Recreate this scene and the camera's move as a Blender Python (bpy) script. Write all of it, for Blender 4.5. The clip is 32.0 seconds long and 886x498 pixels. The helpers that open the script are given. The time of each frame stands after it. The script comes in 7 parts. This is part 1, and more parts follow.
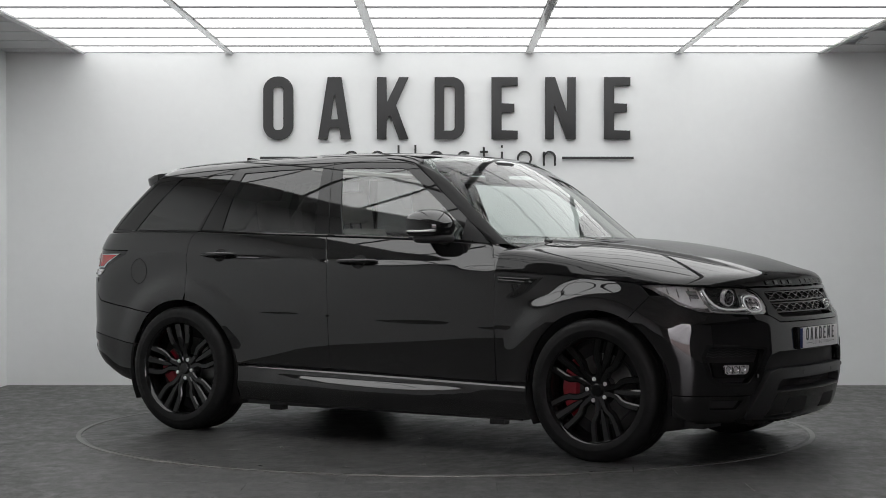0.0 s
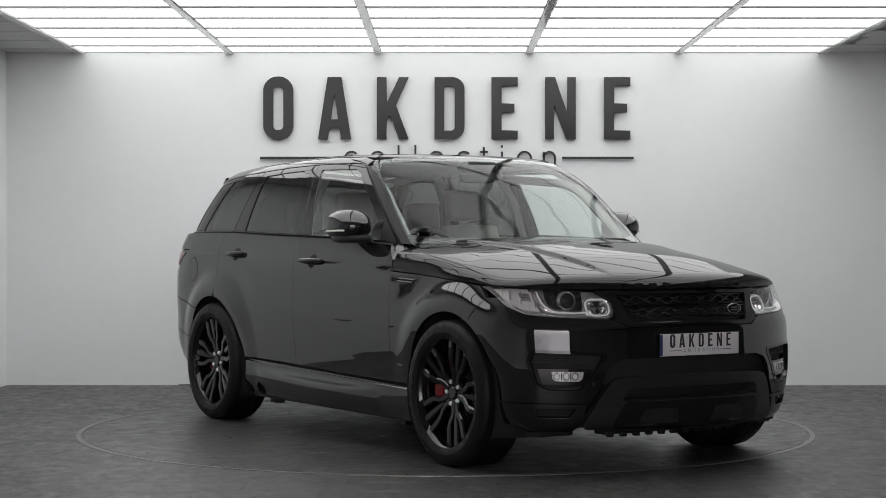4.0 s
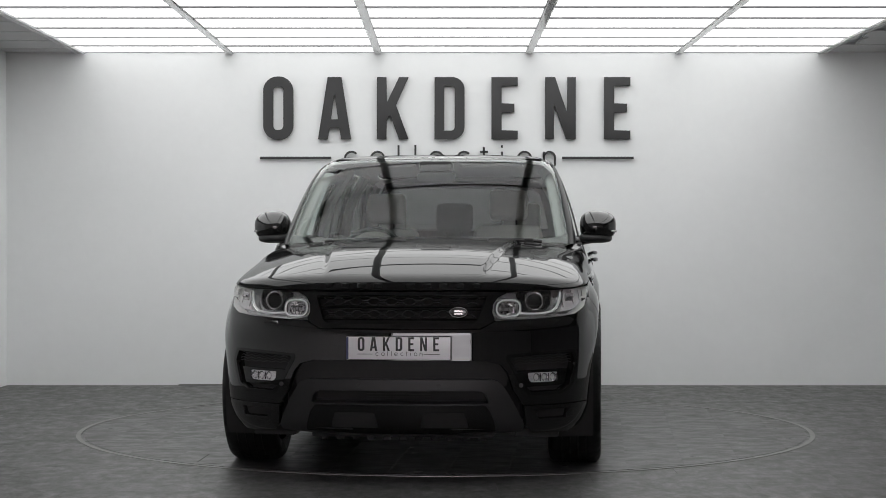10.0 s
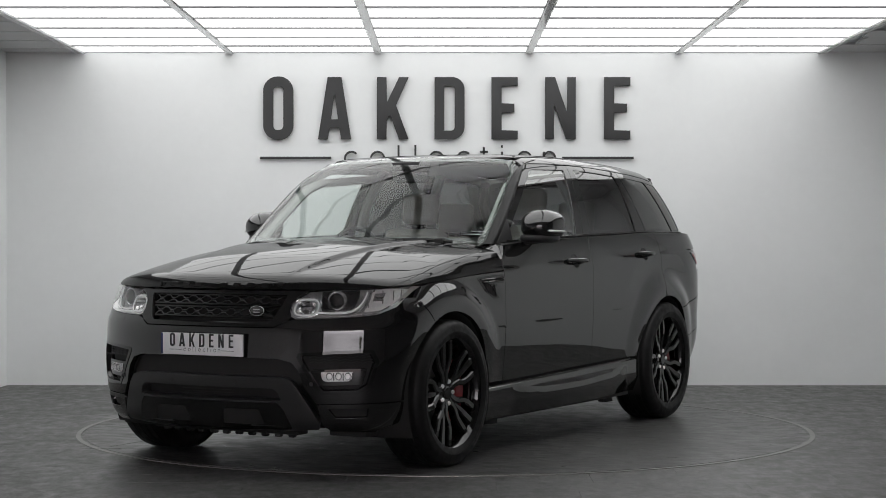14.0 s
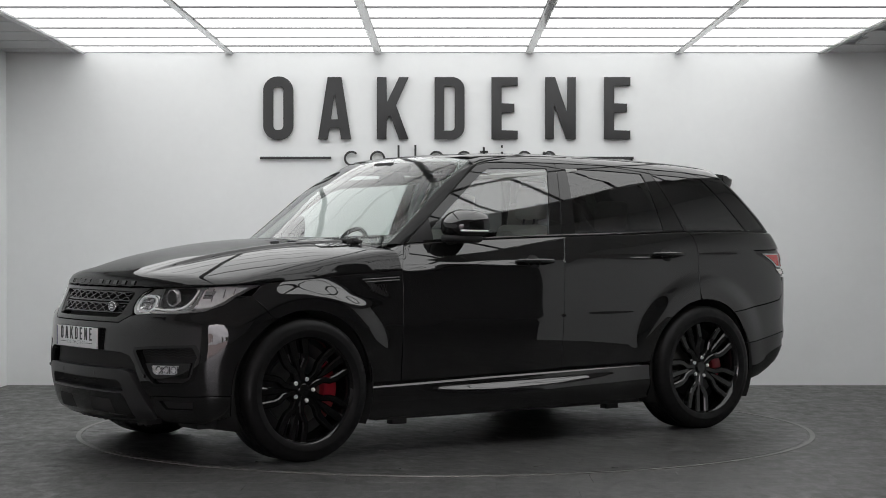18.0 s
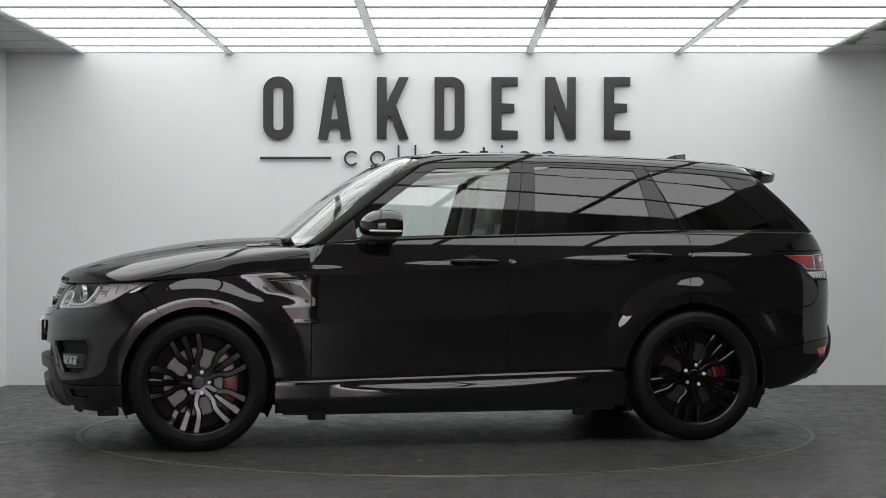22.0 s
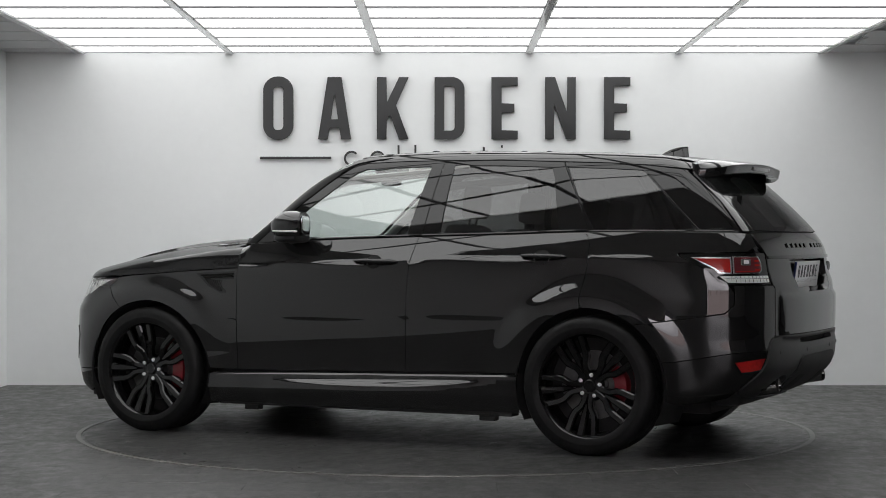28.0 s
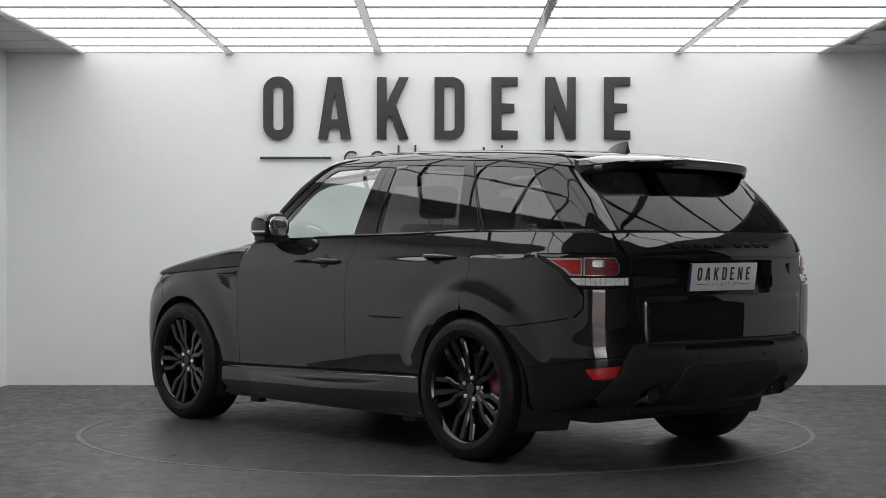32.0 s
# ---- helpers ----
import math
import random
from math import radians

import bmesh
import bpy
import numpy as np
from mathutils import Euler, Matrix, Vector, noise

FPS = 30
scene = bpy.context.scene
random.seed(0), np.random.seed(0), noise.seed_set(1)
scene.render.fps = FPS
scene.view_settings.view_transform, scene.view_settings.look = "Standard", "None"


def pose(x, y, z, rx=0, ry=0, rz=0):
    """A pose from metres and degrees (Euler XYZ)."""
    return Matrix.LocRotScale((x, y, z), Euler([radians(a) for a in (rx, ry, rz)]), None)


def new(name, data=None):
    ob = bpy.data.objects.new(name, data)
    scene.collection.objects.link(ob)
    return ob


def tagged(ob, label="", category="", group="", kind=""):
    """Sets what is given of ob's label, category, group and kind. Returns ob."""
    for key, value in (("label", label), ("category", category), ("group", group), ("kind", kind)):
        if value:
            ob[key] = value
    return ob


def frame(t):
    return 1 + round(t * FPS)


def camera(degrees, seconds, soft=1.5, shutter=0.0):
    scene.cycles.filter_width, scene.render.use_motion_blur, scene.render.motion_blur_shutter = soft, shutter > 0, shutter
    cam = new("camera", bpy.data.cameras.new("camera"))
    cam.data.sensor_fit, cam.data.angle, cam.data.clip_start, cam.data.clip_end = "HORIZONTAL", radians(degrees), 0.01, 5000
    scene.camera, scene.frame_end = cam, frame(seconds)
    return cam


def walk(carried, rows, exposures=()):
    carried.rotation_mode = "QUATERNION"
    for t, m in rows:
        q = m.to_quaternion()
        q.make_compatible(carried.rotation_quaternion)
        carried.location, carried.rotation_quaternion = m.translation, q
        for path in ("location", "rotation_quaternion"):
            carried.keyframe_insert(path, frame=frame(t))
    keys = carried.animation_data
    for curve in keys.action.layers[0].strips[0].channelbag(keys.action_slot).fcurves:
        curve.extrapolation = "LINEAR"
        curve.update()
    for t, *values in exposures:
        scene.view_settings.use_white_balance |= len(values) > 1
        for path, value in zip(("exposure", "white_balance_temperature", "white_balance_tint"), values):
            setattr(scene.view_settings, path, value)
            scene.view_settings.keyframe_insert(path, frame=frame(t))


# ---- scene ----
cam = camera(27.70, 32.0, soft=0.9)
EYE = (0.0, -11.307, 1.205)
CAM_POSE = pose(*EYE, 90 - 0.381, 0, 0.079)
walk(cam, [(0.0, CAM_POSE), (32.0, CAM_POSE)], exposures=[(0.0, 0.0), (32.0, 0.0)])

# ---- world: an overcast day outside the showroom's open door ----
world = bpy.data.worlds.new("overcast_sky")
scene.world = world
world.use_nodes = True
wn = world.node_tree
wn.nodes.clear()
w_out = wn.nodes.new("ShaderNodeOutputWorld")
w_bg = wn.nodes.new("ShaderNodeBackground")
w_tc = wn.nodes.new("ShaderNodeTexCoord")
w_map = wn.nodes.new("ShaderNodeMapping")
w_map.inputs["Scale"].default_value = (2.0, 2.0, 9.0)
w_noise = wn.nodes.new("ShaderNodeTexNoise")
w_noise.inputs["Scale"].default_value = 1.6
w_noise.inputs["Detail"].default_value = 6.0
w_ramp = wn.nodes.new("ShaderNodeValToRGB")
w_ramp.color_ramp.elements[0].position, w_ramp.color_ramp.elements[0].color = 0.35, (0.52, 0.49, 0.52, 1)
w_ramp.color_ramp.elements[1].position, w_ramp.color_ramp.elements[1].color = 0.68, (0.98, 0.94, 0.98, 1)
w_sep = wn.nodes.new("ShaderNodeSeparateXYZ")
w_lift = wn.nodes.new("ShaderNodeMapRange")          # overcast: the zenith is brighter than the horizon
w_lift.inputs["From Min"].default_value, w_lift.inputs["From Max"].default_value = 0.0, 1.0
SKY_LOW, SKY_HIGH = 3.3, 21.0
w_lift.inputs["To Min"].default_value, w_lift.inputs["To Max"].default_value = SKY_LOW, SKY_HIGH
wn.links.new(w_tc.outputs["Generated"], w_map.inputs["Vector"])
wn.links.new(w_tc.outputs["Generated"], w_sep.inputs["Vector"])
wn.links.new(w_sep.outputs["Z"], w_lift.inputs["Value"])
wn.links.new(w_map.outputs["Vector"], w_noise.inputs["Vector"])
wn.links.new(w_noise.outputs["Fac"], w_ramp.inputs["Fac"])
wn.links.new(w_ramp.outputs["Color"], w_bg.inputs["Color"])
wn.links.new(w_lift.outputs[0], w_bg.inputs["Strength"])
wn.links.new(w_bg.outputs["Background"], w_out.inputs["Surface"])
PANEL_GLOW = 2.20          # luminous ceiling tiles

# ---- materials ----
MATS = {}


def nodes_of(name):
    m = bpy.data.materials.new(name)
    m.use_nodes = True
    nt = m.node_tree
    nt.nodes.clear()
    out = nt.nodes.new("ShaderNodeOutputMaterial")
    MATS[name] = m
    return m, nt, out


def solid(name, color, rough=0.5, metal=0.0, coat=0.0, coat_rough=0.03, vary=0.0, vary_scale=3.0, bump=0.0,
          bump_scale=200.0, rough_vary=0.0, stretch=(1, 1, 1), island=0.0, spec=0.5, emit=0.0, grain=0.0, coat_ior=1.5):
    """A surface with a base colour, large stains, fine grain and relief."""
    m, nt, out = nodes_of(name)
    bs = nt.nodes.new("ShaderNodeBsdfPrincipled")
    bs.inputs["Base Color"].default_value = (*color, 1)
    bs.inputs["Roughness"].default_value = rough
    bs.inputs["Metallic"].default_value = metal
    bs.inputs["Coat Weight"].default_value = coat
    bs.inputs["Coat Roughness"].default_value = coat_rough
    bs.inputs["Coat IOR"].default_value = coat_ior
    bs.inputs["Specular IOR Level"].default_value = spec
    if emit:
        bs.inputs["Emission Color"].default_value = (*color, 1)
        bs.inputs["Emission Strength"].default_value = emit
    nt.links.new(bs.outputs[0], out.inputs["Surface"])
    if vary or bump or rough_vary or island or grain:
        tc = nt.nodes.new("ShaderNodeTexCoord")
        mp = nt.nodes.new("ShaderNodeMapping")
        mp.inputs["Scale"].default_value = stretch
        nt.links.new(tc.outputs["Object"], mp.inputs["Vector"])
    col = None
    if vary or grain or island:
        val = nt.nodes.new("ShaderNodeMath")
        val.operation = "ADD"
        val.inputs[0].default_value = 1.0
        last = None
        for amount, sc, det in ((vary, vary_scale, 5.0), (grain, vary_scale * 14, 8.0)):
            if not amount:
                continue
            no = nt.nodes.new("ShaderNodeTexNoise")
            no.inputs["Scale"].default_value = sc
            no.inputs["Detail"].default_value = det
            no.inputs["Roughness"].default_value = 0.65
            nt.links.new(mp.outputs[0], no.inputs["Vector"])
            mr = nt.nodes.new("ShaderNodeMapRange")
            mr.inputs["From Min"].default_value, mr.inputs["From Max"].default_value = 0.3, 0.7
            mr.inputs["To Min"].default_value, mr.inputs["To Max"].default_value = -amount, amount
            nt.links.new(no.outputs["Fac"], mr.inputs["Value"])
            if last is None:
                last = mr.outputs[0]
            else:
                ad = nt.nodes.new("ShaderNodeMath")
                nt.links.new(last, ad.inputs[0])
                nt.links.new(mr.outputs[0], ad.inputs[1])
                last = ad.outputs[0]
        if island:
            oi = nt.nodes.new("ShaderNodeObjectInfo")
            mr = nt.nodes.new("ShaderNodeMapRange")
            mr.inputs["To Min"].default_value, mr.inputs["To Max"].default_value = -island, island
            nt.links.new(oi.outputs["Random"], mr.inputs["Value"])
            if last is None:
                last = mr.outputs[0]
            else:
                ad = nt.nodes.new("ShaderNodeMath")
                nt.links.new(last, ad.inputs[0])
                nt.links.new(mr.outputs[0], ad.inputs[1])
                last = ad.outputs[0]
        nt.links.new(last, val.inputs[1])
        mx = nt.nodes.new("ShaderNodeMix")
        mx.data_type, mx.blend_type = "RGBA", "MULTIPLY"
        mx.inputs["Factor"].default_value = 1.0
        mx.inputs[6].default_value = (*color, 1)
        nt.links.new(val.outputs[0], mx.inputs[7])
        nt.links.new(mx.outputs[2], bs.inputs["Base Color"])
    if rough_vary:
        no = nt.nodes.new("ShaderNodeTexNoise")
        no.inputs["Scale"].default_value = vary_scale * 2.3
        no.inputs["Detail"].default_value = 6.0
        nt.links.new(mp.outputs[0], no.inputs["Vector"])
        mr = nt.nodes.new("ShaderNodeMapRange")
        mr.inputs["From Min"].default_value, mr.inputs["From Max"].default_value = 0.3, 0.7
        mr.inputs["To Min"].default_value, mr.inputs["To Max"].default_value = rough - rough_vary, rough + rough_vary
        nt.links.new(no.outputs["Fac"], mr.inputs["Value"])
        nt.links.new(mr.outputs[0], bs.inputs["Roughness"])
    if bump:
        no = nt.nodes.new("ShaderNodeTexNoise")
        no.inputs["Scale"].default_value = bump_scale
        no.inputs["Detail"].default_value = 3.0
        nt.links.new(mp.outputs[0], no.inputs["Vector"])
        bp = nt.nodes.new("ShaderNodeBump")
        bp.inputs["Strength"].default_value = bump
        bp.inputs["Distance"].default_value = 0.002
        nt.links.new(no.outputs["Fac"], bp.inputs["Height"])
        nt.links.new(bp.outputs[0], bs.inputs["Normal"])
    return m


def glazing(name, tint, face_on=0.04, rough=0.0, edge_on=1.0):
    """A clear or tinted pane: what passes is tinted, and the gloss grows towards the edge."""
    m, nt, out = nodes_of(name)
    tr = nt.nodes.new("ShaderNodeBsdfTransparent")
    tr.inputs["Color"].default_value = (*tint, 1)
    gl = nt.nodes.new("ShaderNodeBsdfGlossy")
    gl.inputs["Roughness"].default_value = rough
    gl.inputs["Color"].default_value = (1, 1, 1, 1)
    lw = nt.nodes.new("ShaderNodeLayerWeight")
    lw.inputs["Blend"].default_value = 0.5
    pw = nt.nodes.new("ShaderNodeMath")
    pw.operation = "POWER"
    pw.inputs[1].default_value = 5.0
    nt.links.new(lw.outputs["Facing"], pw.inputs[0])
    ml = nt.nodes.new("ShaderNodeMath")
    ml.operation = "MULTIPLY_ADD"
    ml.inputs[1].default_value = edge_on - face_on
    ml.inputs[2].default_value = face_on
    nt.links.new(pw.outputs[0], ml.inputs[0])
    mx = nt.nodes.new("ShaderNodeMixShader")
    nt.links.new(ml.outputs[0], mx.inputs[0])
    nt.links.new(tr.outputs[0], mx.inputs[1])
    nt.links.new(gl.outputs[0], mx.inputs[2])
    nt.links.new(mx.outputs[0], out.inputs["Surface"])
    return m


def glowing(name, color, strength):
    m, nt, out = nodes_of(name)
    em = nt.nodes.new("ShaderNodeEmission")
    em.inputs["Color"].default_value = (*color, 1)
    em.inputs["Strength"].default_value = strength
    nt.links.new(em.outputs[0], out.inputs["Surface"])
    return m


solid("wall_paint", (0.742, 0.755, 0.757), 0.5, vary=0.03, vary_scale=0.8, grain=0.012, bump=0.06, bump_scale=60)
solid("soffit_tile", (0.50, 0.50, 0.50), 0.8, vary=0.03, vary_scale=1.5, bump=0.2, bump_scale=300)
solid("plain_ceiling", (0.68, 0.68, 0.685), 0.8, vary=0.2, vary_scale=1.0)
# near-black: the shade of the ceiling space put into the colour
solid("void_shade_black", (0.012, 0.012, 0.012), 0.9, vary=0.2)
solid("grid_metal", (0.30, 0.30, 0.305), 0.5, vary=0.05)
solid("beam_paint", (0.62, 0.62, 0.62), 0.25, coat=1.0, coat_rough=0.12, vary=0.05, vary_scale=4)
glowing("light_diffuser", (0.995, 1.0, 0.997), PANEL_GLOW)
def vinyl(name, color, rough):
    """Dark grey wood-effect vinyl: long streaks, cloudy patches, scuffs and a shade of its own for each plank."""
    m, nt, out = nodes_of(name)
    bs = nt.nodes.new("ShaderNodeBsdfPrincipled")
    nt.links.new(bs.outputs[0], out.inputs["Surface"])
    tc = nt.nodes.new("ShaderNodeTexCoord")
    oi = nt.nodes.new("ShaderNodeObjectInfo")
    shift = nt.nodes.new("ShaderNodeVectorMath")
    shift.operation = "MULTIPLY_ADD"
    shift.inputs[1].default_value = (1, 1, 1)
    spread = nt.nodes.new("ShaderNodeMath")
    spread.operation = "MULTIPLY"
    spread.inputs[1].default_value = 37.0
    nt.links.new(oi.outputs["Random"], spread.inputs[0])
    nt.links.new(tc.outputs["Object"], shift.inputs[0])
    nt.links.new(spread.outputs[0], shift.inputs[2])

    def layer(scale, detail, stretch, lo, hi, f0, f1):
        mp = nt.nodes.new("ShaderNodeMapping")
        mp.inputs["Scale"].default_value = stretch
        nt.links.new(shift.outputs[0], mp.inputs["Vector"])
        no = nt.nodes.new("ShaderNodeTexNoise")
        no.inputs["Scale"].default_value = scale
        no.inputs["Detail"].default_value = detail
        no.inputs["Roughness"].default_value = 0.7
        nt.links.new(mp.outputs[0], no.inputs["Vector"])
        mr = nt.nodes.new("ShaderNodeMapRange")
        mr.inputs["From Min"].default_value, mr.inputs["From Max"].default_value = f0, f1
        mr.inputs["To Min"].default_value, mr.inputs["To Max"].default_value = lo, hi
        nt.links.new(no.outputs["Fac"], mr.inputs["Value"])
        return mr.outputs[0]

    def times(p, q):
        mu = nt.nodes.new("ShaderNodeMath")
        mu.operation = "MULTIPLY"
        nt.links.new(p, mu.inputs[0])
        nt.links.new(q, mu.inputs[1])
        return mu.outputs[0]
    streak = layer(9.0, 9.0, (2.2, 1.0, 1.0), 0.50, 1.55, 0.3, 0.7)
    cloud = layer(4.5, 9.0, (1.8, 1.0, 1.0), 0.66, 1.36, 0.34, 0.66)
    knots = layer(30.0, 5.0, (1.8, 1.0, 1.0), 1.14, 0.62, 0.42, 0.70)
    own = nt.nodes.new("ShaderNodeMapRange")
    own.inputs["To Min"].default_value, own.inputs["To Max"].default_value = 0.965, 1.035
    nt.links.new(oi.outputs["Random"], own.inputs["Value"])
    shade = times(times(streak, cloud), times(knots, own.outputs[0]))
    mx = nt.nodes.new("ShaderNodeMix")
    mx.data_type, mx.blend_type = "RGBA", "MULTIPLY"
    mx.inputs["Factor"].default_value = 1.0
    mx.inputs[6].default_value = (*color, 1)
    nt.links.new(shade, mx.inputs[7])
    nt.links.new(mx.outputs[2], bs.inputs["Base Color"])
    bs.inputs["Specular IOR Level"].default_value = 0.36
    nt.links.new(layer(6.0, 6.0, (1.8, 1.0, 1.0), rough - 0.12, rough + 0.14, 0.32, 0.68), bs.inputs["Roughness"])
    bp = nt.nodes.new("ShaderNodeBump")
    bp.inputs["Strength"].default_value = 0.14
    bp.inputs["Distance"].default_value = 0.002
    nt.links.new(layer(60.0, 4.0, (1.6, 1.0, 1.0), 0.0, 1.0, 0.3, 0.7), bp.inputs["Height"])
    nt.links.new(bp.outputs[0], bs.inputs["Normal"])
    return m


vinyl("vinyl_plank", (0.057, 0.0565, 0.055), 0.44)
vinyl("vinyl_plank_disc", (0.047, 0.0465, 0.0455), 0.38)
solid("subfloor", (0.02, 0.045, 0.045), 0.8, vary=0.15)
solid("ring_metal", (0.21, 0.207, 0.20), 0.45, metal=0.6, vary=0.15, vary_scale=9)
solid("gap_dark", (0.006, 0.006, 0.006), 0.8)
solid("sign_grey", (0.026, 0.026, 0.027), 0.55, vary=0.06, vary_scale=20, bump=0.1)
# dimness of the side hall put into the colour as dark grey
solid("hall_dim_grey", (0.20, 0.20, 0.205), 0.7, vary=0.12, vary_scale=0.8)
solid("rear_wall", (0.70, 0.70, 0.705), 0.7, vary=0.1, vary_scale=0.7)
solid("yard_ground", (0.085, 0.060, 0.054), 0.9, vary=0.3, vary_scale=0.4, grain=0.2)
solid("bark", (0.09, 0.07, 0.05), 0.9, vary=0.3, vary_scale=6)
solid("leaves", (0.045, 0.058, 0.030), 0.7, vary=0.4, vary_scale=2, island=0.2)
solid("door_frame_metal", (0.10, 0.10, 0.105), 0.45, vary=0.05)

# car
solid("car_paint", (0.010, 0.010, 0.0102), 0.45, coat=1.0, coat_rough=0.006, grain=0.05, vary_scale=6, spec=0.0, coat_ior=1.70)
solid("top_paint", (0.010, 0.010, 0.0102), 0.45, coat=0.66, coat_rough=0.008, grain=0.05, vary_scale=6, spec=0.0)
solid("pillar_black", (0.010, 0.010, 0.0102), 0.40, coat=0.22, coat_rough=0.03, vary=0.05, spec=0.1)
solid("gloss_black", (0.010, 0.010, 0.010), 0.4, coat=1.0, coat_rough=0.015, vary=0.05, spec=0.0)
solid("satin_black", (0.022, 0.022, 0.0226), 0.46, vary=0.10, vary_scale=8, bump=0.10, bump_scale=700)
solid("dull_black", (0.020, 0.020, 0.020), 0.75, vary=0.2, vary_scale=8)
solid("liner_black", (0.017, 0.017, 0.017), 0.9, vary=0.2)
solid("rubber", (0.0075, 0.0075, 0.0077), 0.52, vary=0.2, vary_scale=14, bump=0.10, bump_scale=400, rough_vary=0.14, spec=0.22)
solid("rim_black", (0.006, 0.006, 0.0062), 0.2, coat=1.0, coat_rough=0.02, vary=0.05, spec=0.0)
solid("chrome", (0.72, 0.72, 0.72), 0.10, metal=1.0, vary=0.04)
solid("disc_steel", (0.13, 0.128, 0.125), 0.42, metal=1.0, vary=0.15, vary_scale=25)
solid("brushed_steel", (0.30, 0.295, 0.29), 0.25, metal=1.0, vary=0.12, vary_scale=25)
solid("caliper_red", (0.22, 0.003, 0.013), 0.35, coat=0.2, vary=0.06)
solid("lamp_red", (0.42, 0.020, 0.018), 0.10, coat=1.0, vary=0.05)
solid("fog_red", (0.62, 0.018, 0.018), 0.12, coat=1.0, vary=0.18, vary_scale=45)
solid("lamp_dark_red", (0.15, 0.030, 0.036), 0.08, coat=1.0, vary=0.05)
solid("lamp_clear", (0.84, 0.84, 0.84), 0.28, metal=0.10, coat=1.0, vary=0.1, vary_scale=40)
solid("lamp_housing", (0.022, 0.022, 0.023), 0.22, coat=0.6, vary=0.15, vary_scale=30)
solid("mesh_metal", (0.10, 0.10, 0.103), 0.22, metal=0.8, vary=0.15, vary_scale=40)
solid("lamp_silver", (0.70, 0.70, 0.70), 0.18, metal=0.9, vary=0.05)
solid("light_guide", (0.80, 0.81, 0.82), 0.16, coat=0.8, emit=0.12)
solid("fog_silver", (0.72, 0.72, 0.725), 0.26, metal=0.25, coat=0.6, vary=0.2, vary_scale=50)
solid("lamp_chrome", (0.64, 0.64, 0.645), 0.26, metal=0.85, vary=0.18, vary_scale=30)
solid("indicator_clear", (0.74, 0.73, 0.72), 0.15, coat=1.0, vary=0.05)
solid("cream_leather", (0.36, 0.345, 0.32), 0.55, vary=0.06, vary_scale=6, bump=0.15, bump_scale=250)
solid("dark_trim", (0.012, 0.012, 0.013), 0.6, vary=0.12, bump=0.12, bump_scale=400)
solid("grey_headlining", (0.30, 0.305, 0.295), 0.9, vary=0.04)
solid("plate_white", (0.90, 0.89, 0.90), 0.22, vary=0.02)
solid("plate_ink", (0.03, 0.03, 0.032), 0.5, vary=0.05)
solid("plate_blue", (0.02, 0.03, 0.12), 0.4, vary=0.05)
solid("badge_metal", (0.12, 0.12, 0.12), 0.25, metal=0.9, vary=0.1, vary_scale=60)
glazing("windscreen_glass", (0.84, 0.89, 0.87), 0.022, edge_on=0.95)
glazing("side_glass", (0.85, 0.90, 0.88), 0.14)
glazing("privacy_glass", (0.10, 0.10, 0.10), 0.085)
glazing("rear_glass", (0.10, 0.10, 0.10), 0.03, edge_on=0.7)
solid("lamp_smoke", (0.022, 0.021, 0.022), 0.12, coat=1.0, vary=0.1)
glazing("lens_clear", (0.93, 0.93, 0.93))
glazing("lens_smoke", (0.55, 0.55, 0.55))
solid("mirror_silver", (0.85, 0.86, 0.87), 0.01, metal=1.0, vary=0.01)


# ---- mesh helpers ----
def as_mesh(name, bm, smooth=True, angle=None):
    me = bpy.data.meshes.new(name)
    bmesh.ops.recalc_face_normals(bm, faces=bm.faces)
    bm.to_mesh(me)
    bm.free()
    for p in me.polygons:
        p.use_smooth = smooth
    if smooth and angle:
        me.set_sharp_from_angle(angle=radians(angle))
    return me


def part(name, shape, material, parent, label=""):
    """One mesh object under a thing or under a part."""
    me = as_mesh(name, shape, True, 35) if isinstance(shape, bmesh.types.BMesh) else shape
    if material and not me.materials:
        me.materials.append(MATS[material])
    ob = new(name, me)
    ob.parent = parent
    if label:
        ob["label"] = label
    return ob


def thing(name, shape, material, label, category, group="", kind="", m=None):
    ob = part(name, shape, material, None) if shape is not None else new(name)
    if m is not None:
        ob.matrix_basis = m
    return tagged(ob, label, category, group, kind)


def box(bm, x0, x1, y0, y1, z0, z1, bevel=0.0, seg=2):
    vs = [bm.verts.new((x, y, z)) for z in (z0, z1) for x, y in ((x0, y0), (x1, y0), (x1, y1), (x0, y1))]
    fs = [bm.faces.new([vs[i] for i in q]) for q in
          ((3, 2, 1, 0), (4, 5, 6, 7), (0, 1, 5, 4), (1, 2, 6, 5), (2, 3, 7, 6), (3, 0, 4, 7))]
    if bevel:
        es = list({e for f in fs for e in f.edges})
        bmesh.ops.bevel(bm, geom=es, offset=bevel, segments=seg, affect="EDGES", profile=0.6)
    return bm


def boxed(x0, x1, y0, y1, z0, z1, bevel=0.0, seg=2):
    return box(bmesh.new(), x0, x1, y0, y1, z0, z1, bevel, seg)


